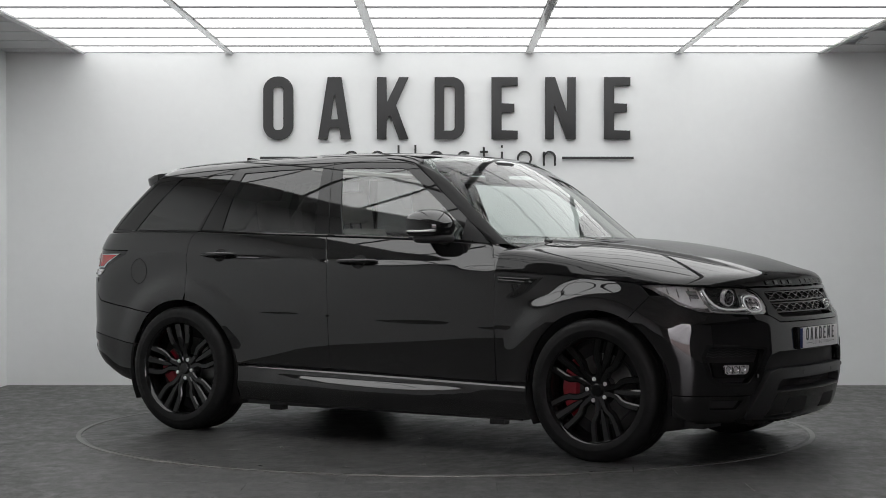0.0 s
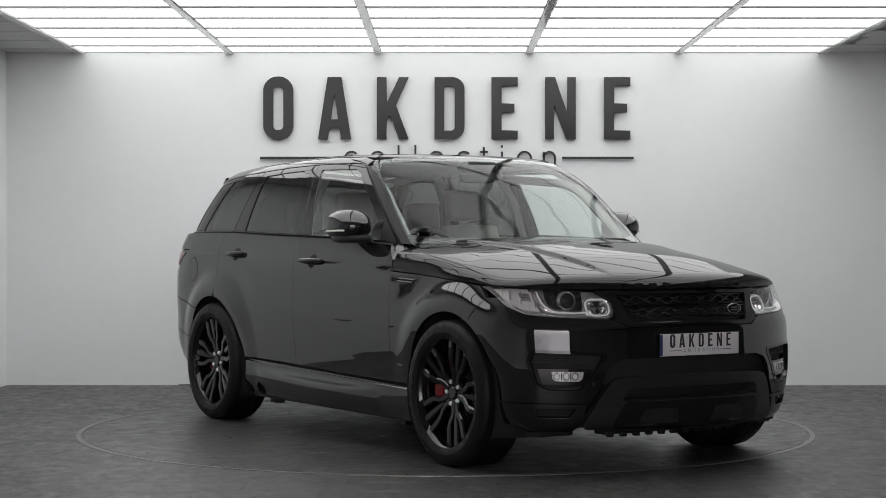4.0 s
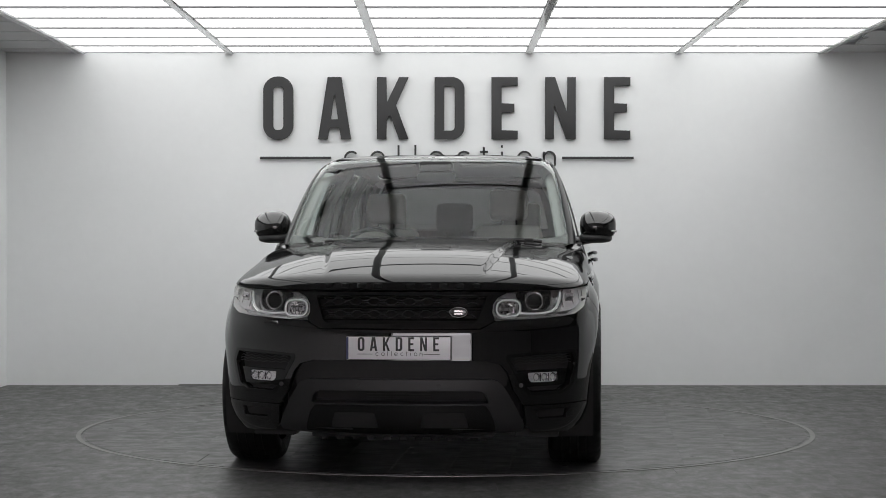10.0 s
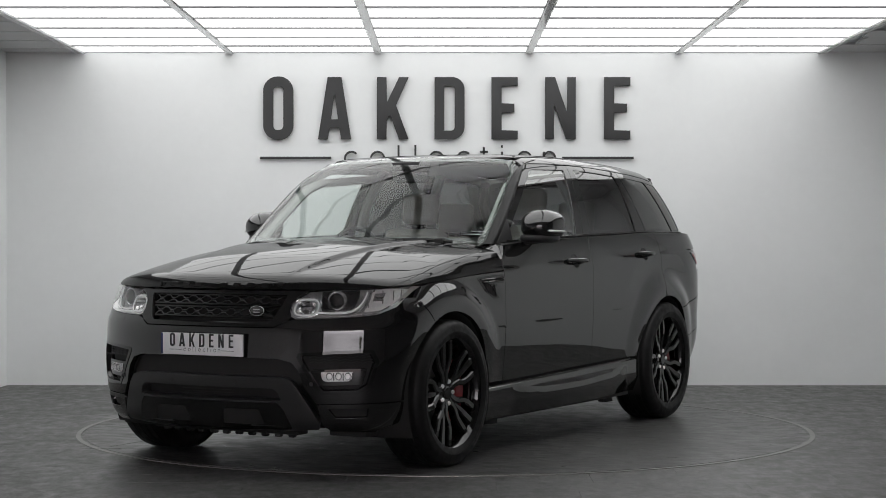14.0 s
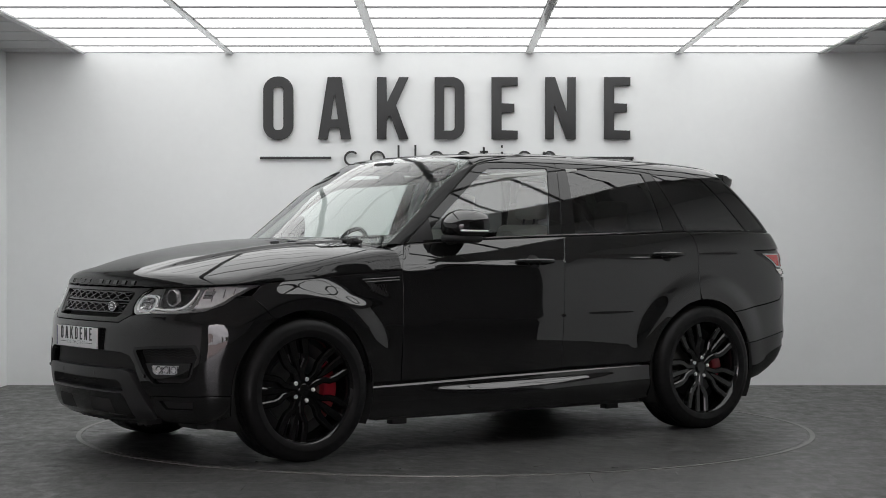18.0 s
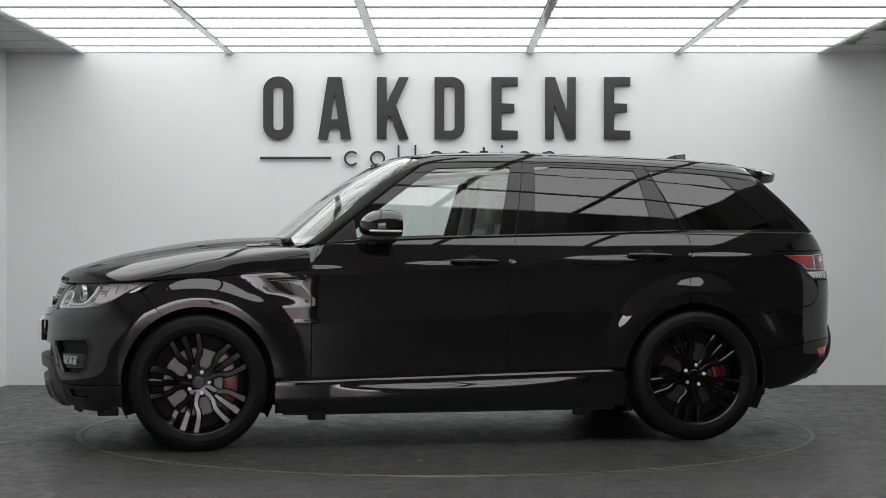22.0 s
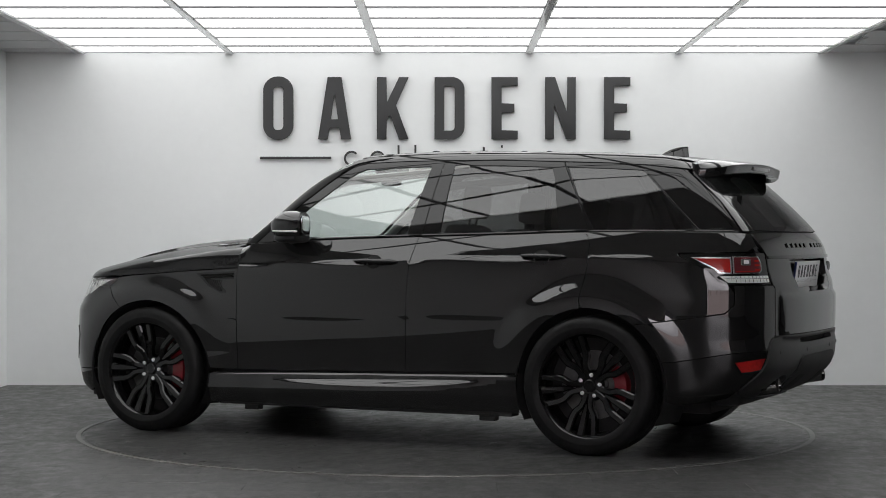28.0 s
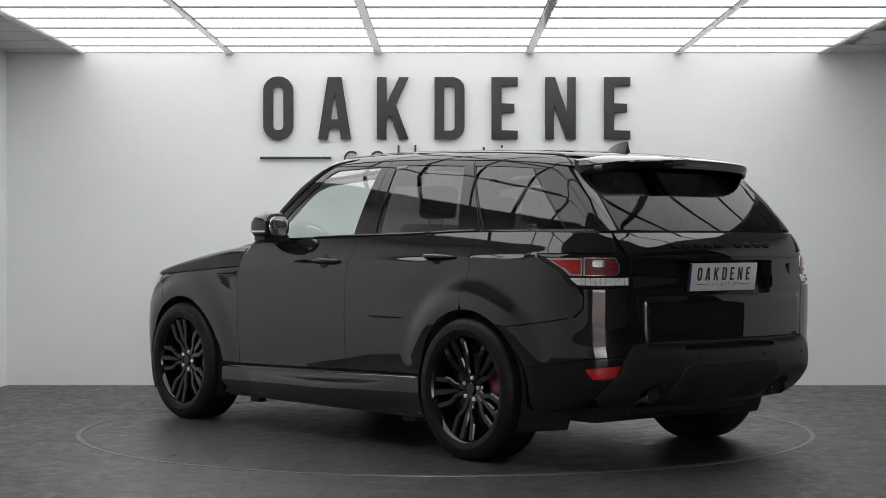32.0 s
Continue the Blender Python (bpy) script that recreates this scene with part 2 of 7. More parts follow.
def prism(pts, h0, h1, axis="z", bm=None, bevel=0.0):
    """A flat outline pushed from h0 to h1 along an axis; pts are the two other coordinates in order."""
    bm = bm or bmesh.new()
    def at(a, b, h):
        return {"z": (a, b, h), "y": (a, h, b), "x": (h, a, b)}[axis]
    lo = [bm.verts.new(at(a, b, h0)) for a, b in pts]
    hi = [bm.verts.new(at(a, b, h1)) for a, b in pts]
    n = len(pts)
    fs = [bm.faces.new(lo[::-1]), bm.faces.new(hi)]
    fs += [bm.faces.new((lo[i], lo[(i + 1) % n], hi[(i + 1) % n], hi[i])) for i in range(n)]
    if bevel:
        es = list({e for f in fs[:2] for e in f.edges})
        bmesh.ops.bevel(bm, geom=es, offset=bevel, segments=2, affect="EDGES", profile=0.6)
    return bm


def tube(pts, radius, bm=None, sides=8, closed=False, flat=1.0, up=(0, 0, 1)):
    """A round or flattened bar along a line of points; radius may be a list."""
    bm = bm or bmesh.new()
    pts = [Vector(p) for p in pts]
    n = len(pts)
    rs = radius if isinstance(radius, (list, tuple)) else [radius] * n
    rings = []
    for i, p in enumerate(pts):
        a = pts[(i - 1) % n] if closed or i else pts[0]
        b = pts[(i + 1) % n] if closed or i < n - 1 else pts[-1]
        d = (b - a).normalized()
        s = d.cross(Vector(up))
        s = s.normalized() if s.length > 1e-4 else d.orthogonal().normalized()
        t = s.cross(d).normalized()
        rings.append([bm.verts.new(p + rs[i] * (math.cos(k) * s + flat * math.sin(k) * t))
                      for k in (2 * math.pi * j / sides for j in range(sides))])
    for i in range(n if closed else n - 1):
        q, r = rings[i], rings[(i + 1) % n]
        for j in range(sides):
            bm.faces.new((q[j], q[(j + 1) % sides], r[(j + 1) % sides], r[j]))
    if not closed:
        bm.faces.new(rings[0][::-1])
        bm.faces.new(rings[-1])
    return bm


def lathe(profile, segments=64, bm=None, closed=False):
    """Turns (radius, height) points about the y axis; height runs along y."""
    bm = bm or bmesh.new()
    rings = []
    for r, h in profile:
        rings.append([bm.verts.new((r * math.cos(a), h, r * math.sin(a)))
                      for a in (2 * math.pi * k / segments for k in range(segments))])
    m = len(rings)
    for i in range(m if closed else m - 1):
        a, b = rings[i], rings[(i + 1) % m]
        for k in range(segments):
            bm.faces.new((a[k], a[(k + 1) % segments], b[(k + 1) % segments], b[k]))
    return bm


def arc(cx, cy, r, a0, a1, n=10, ry=None):
    ry = ry or r
    return [(cx + r * math.cos(radians(a0 + (a1 - a0) * i / n)), cy + ry * math.sin(radians(a0 + (a1 - a0) * i / n)))
            for i in range(n + 1)]


# ---- the showroom bay ----
BACK, LEFT, RIGHT, CEIL, FRONT = 3.30, -3.57, 4.25, 2.705, -9.5
thing("floor", boxed(LEFT, RIGHT, FRONT - 0.3, BACK, -0.2, -0.004), "subfloor", "dark grey vinyl plank showroom floor", "floor", kind="structure")
floor = bpy.data.objects["floor"]
thing("wall_back", boxed(LEFT - 0.2, RIGHT + 0.2, BACK, BACK + 0.2, -0.2, 3.2), "wall_paint", "matt white painted back wall with faint board joints", "wall", kind="structure")
thing("wall_left", boxed(LEFT - 0.2, LEFT, FRONT, BACK, -0.2, 3.2), "wall_paint", "matt white painted side wall beside the turntable", "wall", kind="structure")
BAY, HALL = -1.75, 7.6
thing("wall_right", boxed(RIGHT, RIGHT + 0.2, BAY, BACK, -0.2, 3.2), "wall_paint", "matt white painted side wall beyond the turntable", "wall", kind="structure")
# unseen hall walls, added so the bodywork reflects a darker space past the bay
thing("wall_return", boxed(RIGHT + 0.2, HALL, BAY, BAY + 0.2, -0.2, 3.2), "hall_dim_grey", "unseen dark grey wall standing in for the dim hall beside the bay", "wall", kind="structure")
thing("wall_hall", boxed(HALL, HALL + 0.2, FRONT - 0.25, BAY + 0.2, -0.2, 3.2), "hall_dim_grey", "unseen dark grey far wall standing in for the dim hall", "wall", kind="structure")
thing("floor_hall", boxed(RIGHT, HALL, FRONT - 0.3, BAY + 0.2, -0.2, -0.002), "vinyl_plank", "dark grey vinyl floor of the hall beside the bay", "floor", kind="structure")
# faint joints of the wall boards
for z in (2.468, 1.237):
    part("board_joint", boxed(LEFT, RIGHT, BACK - 0.0005, BACK, z - 0.004, z + 0.004), "wall_paint", bpy.data.objects["wall_back"])
for x in (-2.35, 2.52):
    part("board_joint", boxed(x - 0.004, x + 0.004, BACK - 0.0006, BACK, 0.0, CEIL), "wall_paint", bpy.data.objects["wall_back"])

part("floor_joint", boxed(-2.17, -1.30, BACK - 0.004, BACK, 0.0, 0.007), "gap_dark", bpy.data.objects["wall_back"])
# ceiling: luminous field of tiles between beams, plain tiles beside it
XB = [-2.96, -1.752, -0.546, 0.678, 1.890, 3.048]
ROW, ROWS = 0.594, 10
Y_TOP = 2.79 + ROW - 0.01
Y_END = Y_TOP - ROW * ROWS
bm = bmesh.new()
box(bm, LEFT, XB[0] - 0.02, FRONT, BACK, CEIL, CEIL + 0.05)
for i in range(30):
    y = BACK - 0.30 - 0.6 * i
    if y > FRONT:
        box(bm, LEFT, XB[0] - 0.02, y - 0.006, y + 0.006, CEIL - 0.003, CEIL + 0.01)
thing("ceiling", bm, "soffit_tile", "grey suspended ceiling tiles beside the light field", "ceiling", kind="structure")
# black sheet behind the tile gaps, painted dark in place of unlit depth
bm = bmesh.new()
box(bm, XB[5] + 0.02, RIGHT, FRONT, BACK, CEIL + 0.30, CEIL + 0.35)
thing("ceiling_void", bm, "void_shade_black", "black sheet standing in for the unlit void above missing ceiling tiles", "ceiling", kind="structure")
bm = bmesh.new()
for k, (y0, y1, xa, xb) in enumerate(((2.712, 3.295, 3.086, 3.094), (2.20, 2.70, 3.188, 3.188), (1.765, 2.19, 3.094, 3.125), (1.20, 1.745, 3.192, 3.192))):
    prism([(xa, y0), (RIGHT, y0), (RIGHT, y1), (xb, y1)], CEIL + 0.003 * (k % 2), CEIL + 0.018 + 0.003 * (k % 2), "z", bm)
y1 = 1.19
while y1 > FRONT + 0.6:
    prism([(3.10, y1 - 0.592), (RIGHT, y1 - 0.592), (RIGHT, y1), (3.10, y1)], CEIL, CEIL + 0.018, "z", bm)
    y1 -= 0.6
thing("ceiling_side", bm, "soffit_tile", "grey ceiling tiles with gaps along the light field", "ceiling", kind="structure")
thing("ceiling_front", boxed(XB[0] - 0.02, XB[5] + 0.02, FRONT, Y_END - 0.03, CEIL, CEIL + 0.05), "plain_ceiling", "plain grey ceiling in front of the light field", "ceiling", kind="structure")
# unseen deck over everything, black so the gaps stay dark
thing("ceiling_deck", boxed(LEFT - 0.2, HALL + 0.2, FRONT - 0.2, BACK + 0.2, 3.1, 3.2), "void_shade_black", "unseen black deck closing the space above the ceiling", "ceiling", kind="structure")
# light tiles
tile = as_mesh("light_tile", boxed(-0.585, 0.585, -0.294, 0.294, 0, 0.02, 0.003, 1))
tile.materials.append(MATS["light_diffuser"])
for c in range(5):
    xm = (XB[c] + XB[c + 1]) / 2
    for r in range(ROWS):
        ob = thing("ceiling_light", tile, None, "glowing white square-edged ceiling light tile", "ceiling light", "luminous ceiling tiles")
        ob.location = (xm, Y_TOP - ROW * (r + 0.5), CEIL + 0.004)
grid = thing("ceiling_grid", None, None, "thin grey metal bars between the ceiling lights", "ceiling grid", kind="structure")
rnd = random.Random(31)
for r in range(1, ROWS):
    for c in range(5):
        y = Y_TOP - ROW * r + rnd.uniform(-0.010, 0.010)
        hw = 0.020 if r > 4 else rnd.choice((0.0035, 0.006, 0.009, 0.010))
        part("grid_bar", boxed(XB[c] + 0.02, XB[c + 1] - 0.02, y - hw, y + hw, CEIL - 0.009, CEIL + 0.03, 0.002, 1), "grid_metal", grid)
part("grid_bar", boxed(XB[0], XB[5], BACK - 0.006, BACK, CEIL - 0.002, CEIL + 0.03), "grid_metal", grid)
for i, x in enumerate(XB):
    bm = bmesh.new()
    w = 0.026
    box(bm, x - w, x + w, Y_END - 0.03, BACK - 0.001, CEIL - 0.014, CEIL + 0.03, 0.003, 1)
    box(bm, x - w - 0.008, x - w - 0.001, Y_END - 0.03, BACK - 0.001, CEIL - 0.006, CEIL + 0.03)
    box(bm, x + w + 0.001, x + w + 0.008, Y_END - 0.03, BACK - 0.001, CEIL - 0.006, CEIL + 0.03)
    thing("ceiling_beam", bm, "beam_paint", "grey painted beam running between rows of lights", "beam", "ceiling beams")
thing("ceiling_cross_beam", boxed(XB[0], XB[5], Y_END - 0.06, Y_END, CEIL - 0.022, CEIL + 0.03, 0.004, 1), "beam_paint", "grey painted cross beam at the edge of the light field", "beam", "ceiling beams")

# front wall with the open vehicle door, and the yard from which the camera looks in
OX0, OX1 = -1.95, 1.75
fw = thing("wall_front", None, None, "grey front wall with an open vehicle door", "wall", kind="structure")
part("wall_panel", boxed(LEFT - 0.2, OX0, FRONT - 0.25, FRONT, -0.2, 3.2), "rear_wall", fw)
part("wall_panel", boxed(OX1, HALL, FRONT - 0.25, FRONT, -0.2, 3.2), "rear_wall", fw)
part("lintel", boxed(OX0, OX1, FRONT - 0.25, FRONT, 2.55, 3.2), "rear_wall", fw)
part("jamb", boxed(OX0 - 0.08, OX0, FRONT, FRONT + 0.05, 0, 2.6, 0.005), "door_frame_metal", fw)
part("jamb", boxed(OX1, OX1 + 0.08, FRONT, FRONT + 0.05, 0, 2.6, 0.005), "door_frame_metal", fw)
thing("ground", boxed(-400, 400, -800, FRONT - 0.3, -0.3, -0.02), "yard_ground", "brown gravel yard outside the open door", "ground", kind="structure")


def tree(x, y, h, seed):
    rnd = random.Random(seed)
    t = thing("tree", None, None, "broad dark green tree beyond the yard", "tree", "trees beyond the yard", m=pose(x, y, -0.05))
    bm = tube([(0, 0, 0), (0.1, 0, h * 0.25), (0.0, 0.1, h * 0.5), (0.1, 0, h * 0.8)], [0.28, 0.22, 0.15, 0.05], sides=7)
    for k in range(7):
        a, z = rnd.uniform(0, 6.28), h * rnd.uniform(0.25, 0.6)
        tube([(0, 0, z), (math.cos(a) * h * 0.12, math.sin(a) * h * 0.12, z + h * 0.12), (math.cos(a) * h * 0.24, math.sin(a) * h * 0.24, z + h * 0.2)],
             [0.10, 0.06, 0.02], bm, 5)
    part("trunk", bm, "bark", t)
    verts, faces = [], []
    for k in range(450):
        a, b = rnd.uniform(0, 6.28), rnd.uniform(-1, 1)
        rr = rnd.uniform(0.45, 1.0) * (1 + 0.35 * math.sin(3 * a + seed) * math.cos(2.3 * b))
        c = Vector((math.cos(a) * math.sqrt(1 - b * b) * h * 0.34 * rr, math.sin(a) * math.sqrt(1 - b * b) * h * 0.34 * rr, h * 0.52 + b * h * 0.46 * rr))
        u = Vector((rnd.gauss(0, 1), rnd.gauss(0, 1), rnd.gauss(0, 1))).normalized() * h * 0.035
        v = u.orthogonal().normalized() * h * 0.03
        i = len(verts)
        verts += [c - u, c + v, c + u, c - v]
        faces.append((i, i + 1, i + 2, i + 3))
    me = bpy.data.meshes.new("crown")
    me.from_pydata(verts, [], faces)
    part("crown", me, "leaves", t)


rnd_t = random.Random(77)
for i in range(20):
    x = -58 + 6.0 * i + rnd_t.uniform(-1.2, 1.2)
    h = rnd_t.uniform(0.8, 1.5) + (4.5 if x > 16 else 0.0) + (1.5 if x < -34 else 0.0)
    tree(x, -84 + rnd_t.uniform(-8, 8), h, 20 + i)

# ---- lettering on the back wall ----
SY0, SY1 = BACK - 0.045, BACK - 0.012
LZ0, LZ1 = 1.998, 2.501
GLYPHS, SMALL_LINES = [], []


def letter(outline, holes, x):
    """An upright letter of one outline, with or without a hole, standing off the wall."""
    GLYPHS.append((outline, holes, x))
    bm = bmesh.new()
    if not holes:
        prism([(x + a, b) for a, b in outline], SY0, SY1, "y", bm, 0.003)
    else:
        n = len(outline)
        vs = [[bm.verts.new((x + a, y, b)) for a, b in lp] for y in (SY0, SY1) for lp in (outline, holes)]
        for i in range(n):
            j = (i + 1) % n
            bm.faces.new((vs[0][i], vs[0][j], vs[1][j], vs[1][i]))
            bm.faces.new((vs[2][j], vs[2][i], vs[3][i], vs[3][j]))
            bm.faces.new((vs[0][j], vs[0][i], vs[2][i], vs[2][j]))
            bm.faces.new((vs[1][i], vs[1][j], vs[3][j], vs[3][i]))
    return thing("wall_letter", bm, "sign_grey", "dark grey raised capital letter on the white wall", "sign letter", "sign letters")


def capsule(w, z0, z1, r, n=8, inset=0.0):
    i = inset
    pts = []
    for cx, cz, a in ((w - r, z1 - r, 0), (r, z1 - r, 90), (r, z0 + r, 180), (w - r, z0 + r, 270)):
        pts += arc(cx, cz, max(r - i, 0.004), a, a + 90, n)
    return pts


H0, H1, ST = LZ0, LZ1, 0.080
o_out = capsule(0.243, H0 - 0.005, H1 + 0.005, 0.115)
o_in = capsule(0.243, H0 - 0.005, H1 + 0.005, 0.115, inset=ST)
letter(o_out, o_in, -1.477)
letter([(0, H0), (0.078, H0), (0.093, H0 + 0.09), (0.172, H0 + 0.09), (0.187, H0), (0.268, H0), (0.190, H1), (0.078, H1)],
       [(0.1030, H0 + 0.160), (0.1031, H0 + 0.1601), (0.1035, H0 + 0.161), (0.162, H0 + 0.161), (0.1621, H0 + 0.1611), (0.1622, H0 + 0.162), (0.134, H0 + 0.36), (0.131, H0 + 0.36)], -1.033)
letter([(0, H0), (0.078, H0), (0.078, H0 + 0.15), (0.105, H0 + 0.205), (0.178, H0), (0.257, H0), (0.152, H0 + 0.278), (0.257, H1), (0.180, H1), (0.078, H0 + 0.285), (0.078, H1), (0, H1)], None, -0.556)
d_out = [(0, H0), (0, H0)] + arc(0.243 - 0.10, H0 + 0.10, 0.10, 270, 360, 8) + arc(0.243 - 0.10, H1 - 0.10, 0.10, 0, 90, 8) + [(0, H1), (0, H1)]
d_in = [(ST, H0 + 0.07), (ST + 0.0001, H0 + 0.07)] + arc(0.134, H0 + 0.10, 0.030, 270, 360, 8) + arc(0.134, H1 - 0.10, 0.030, 0, 90, 8) + [(ST + 0.0001, H1 - 0.07), (ST, H1 - 0.07)]
letter([(a + 0.00005 * i, b) for i, (a, b) in enumerate(d_out)], d_in, -0.089)
e_pts = [(0, H0), (0.213, H0), (0.213, H0 + 0.07), (0.079, H0 + 0.07), (0.079, H0 + 0.218), (0.186, H0 + 0.218), (0.186, H0 + 0.288), (0.079, H0 + 0.288), (0.079, H1 - 0.07), (0.213, H1 - 0.07), (0.213, H1), (0, H1)]
letter(e_pts, None, 0.373)
letter([(0, H0), (0.070, H0), (0.070, H0 + 0.30), (0.168, H0), (0.248, H0), (0.248, H1), (0.180, H1), (0.180, H0 + 0.20), (0.080, H1), (0, H1)], None, 0.808)
letter(e_pts, None, 1.285)


def stroke(paths, half=0.008):
    """A thin small letter of flat bars on the wall."""
    SMALL_LINES.append((paths, 0.0))
    bm = bmesh.new()
    for p in paths:
        closed = len(p) > 2 and math.dist(p[0], p[-1]) < 1e-6
        q = p[:-1] if closed else p
        n = len(q)
        L, R = [], []
        for i in range(n):
            a = Vector(q[(i - 1) % n] if closed or i else q[0])
            b = Vector(q[(i + 1) % n] if closed or i < n - 1 else q[-1])
            d = (b - a).normalized()
            s = Vector((-d.y, d.x)) * half
            L.append(Vector(q[i]) + s)
            R.append(Vector(q[i]) - s)
        quad = [[bm.verts.new((v.x, y, v.y)) for v in side] for y in (SY0 + 0.012, SY1) for side in (L, R)]
        for i in range(n if closed else n - 1):
            j = (i + 1) % n
            bm.faces.new((quad[0][i], quad[0][j], quad[1][j], quad[1][i]))
            bm.faces.new((quad[2][j], quad[2][i], quad[3][i], quad[3][j]))
            bm.faces.new((quad[0][j], quad[0][i], quad[2][i], quad[2][j]))
            bm.faces.new((quad[1][i], quad[1][j], quad[3][j], quad[3][i]))
        if not closed:
            for i in (0, n - 1):
                bm.faces.new((quad[0][i], quad[1][i], quad[3][i], quad[2][i]))
    return thing("wall_small_letter", bm, "sign_grey", "thin dark grey small letter on the white wall", "sign letter", "small sign letters")


ZC, RL = 1.843, 0.054


def small(kind, x):
    if kind == "o":
        stroke([arc(x, ZC, RL, 0, 360, 24)])
    elif kind == "c":
        stroke([arc(x, ZC, RL, 42, 318, 18)])
    elif kind == "e":
        stroke([[(x - RL, ZC), (x + RL, ZC)] + arc(x, ZC, RL, 0, 318, 20)[1:]])
    elif kind == "l":
        stroke([[(x, ZC - RL - 0.006), (x, 1.952)]])
    elif kind == "t":
        stroke([[(x, ZC - RL - 0.004), (x, 1.935)], [(x - 0.032, 1.896), (x + 0.034, 1.896)]])
    elif kind == "i":
        stroke([[(x, ZC - RL - 0.006), (x, 1.897)], [(x, 1.930), (x, 1.950)]])
    elif kind == "n":
        stroke([[(x - 0.045, ZC - RL - 0.006), (x - 0.045, 1.897)], arc(x, ZC + 0.008, 0.045, 180, 0, 10) + [(x + 0.045, ZC - RL - 0.006)]])


for k, x in zip("collection", (-0.762, -0.551, -0.381, -0.244, -0.074, 0.151, 0.311, 0.458, 0.641, 0.843)):
    small(k, x)
for x0, x1 in ((-1.505, -0.927), (0.946, 1.527)):
    thing("wall_sign_line", boxed(x0, x1, SY0 + 0.012, SY1, 1.838, 1.857, 0.002, 1), "sign_grey", "thin dark grey raised line on the white wall", "sign line", "sign lines")

# ---- turntable let into the floor ----
R_DISC, R_IN, R_OUT, Z_DISC = 2.230, 2.250, 2.281, 0.003
DISC_IN, DISC_W = [], 0.305
bm = bmesh.new()
N = 160
rings = [[bm.verts.new((r * math.cos(2 * math.pi * k / N), r * math.sin(2 * math.pi * k / N), z)) for k in range(N)]
         for r, z in ((R_OUT, -0.003), (R_OUT - 0.001, 0.0035), (R_IN + 0.001, 0.0035), (R_IN, -0.003))]
for a, b in zip(rings, rings[1:]):
    for k in range(N):
        bm.faces.new((a[k], a[(k + 1) % N], b[(k + 1) % N], b[k]))
thing("turntable_ring", bm, "ring_metal", "thin brushed metal ring set in the floor round the turntable", "floor ring")
bm = bmesh.new()
arcs = [[bm.verts.new((r * math.cos(radians(a)), r * math.sin(radians(a)), 0.0046)) for a in range(104, 142)] for r in (2.272, 2.300)]
for i in range(37):
    bm.faces.new((arcs[0][i], arcs[0][i + 1], arcs[1][i + 1], arcs[1][i]))
part("ring_joint", bm, "gap_dark", bpy.data.objects["turntable_ring"])
turntable = thing("turntable", None, None, "round turntable covered with dark grey vinyl planks", "turntable")
bm = bmesh.new()
bmesh.ops.create_circle(bm, cap_ends=True, segments=N, radius=R_IN - 0.001)
for v in bm.verts:
    v.co.z = 0.0012
part("disc_base", bm, "vinyl_plank_disc", turntable)


def clip_disc(pts, r, n=120):
    out = list(pts)
    for k in range(n):
        a = 2 * math.pi * k / n
        nx, ny = math.cos(a), math.sin(a)
        res = []
        for i, p in enumerate(out):
            q = out[(i + 1) % len(out)]
            dp, dq = p[0] * nx + p[1] * ny - r, q[0] * nx + q[1] * ny - r
            if dp <= 0:
                res.append(p)
            if dp * dq < 0:
                f = dp / (dp - dq)
                res.append((p[0] + f * (q[0] - p[0]), p[1] + f * (q[1] - p[1])))
        out = res
        if len(out) < 3:
            return []
    return out


rnd = random.Random(4)
row = 0
y = -R_DISC - 0.02
while y < R_DISC:
    x = -R_DISC - rnd.uniform(0.1, 1.1)
    while x < R_DISC:
        g = 0.0004
        poly = clip_disc([(x + g, y + g), (x + 1.22 - g, y + g), (x + 1.22 - g, y + DISC_W - g), (x + g, y + DISC_W - g)], R_DISC)
        if poly:
            part("plank", prism(poly, 0.0013, Z_DISC), "vinyl_plank_disc", turntable)
        x += 1.22
    y += DISC_W

# planks of the floor round it
stock = as_mesh("plank", boxed(0.0004, 1.2196, 0.0004, 0.3046, -0.004, 0.0, 0.0004, 1), False)
stock.materials.append(MATS["vinyl_plank"])
rnd = random.Random(9)
y = BACK - 0.305
while y > -4.9:
    x = LEFT - rnd.uniform(0.0, 1.15)
    while x < RIGHT:
        corners = [(x + a, y + b) for a in (0, 1.22) for b in (0, 0.305)]
        if x > LEFT - 0.001 and x + 1.22 < RIGHT + 0.001:
            if not all(math.hypot(*c) < R_IN - 0.05 for c in corners):
                p = part("plank", stock, None, floor)
                p.location = (x, y, 0)
        else:
            a, b = max(x, LEFT), min(x + 1.22, RIGHT)
            if b - a > 0.02:
                part("plank", boxed(a + 0.0008, b - 0.0008, y + 0.0008, y + 0.3042, -0.004, 0.0), "vinyl_plank", floor)
        x += 1.22
    y -= 0.305
part("plank_field", boxed(LEFT, RIGHT, FRONT, y + 0.3042, -0.004, 0.0), "vinyl_plank", floor)
# ends of cut planks beside the disc's rim
for x, yy, ln, turn in ((1.66, -1.18, 0.34, 2), (1.92, -1.16, 0.22, -62)):
    p = part("cut_joint", boxed(-ln / 2, ln / 2, -0.003, 0.003, 0.003, 0.0036), "gap_dark", turntable)
    p.matrix_basis = pose(x, yy, 0, 0, 0, turn)

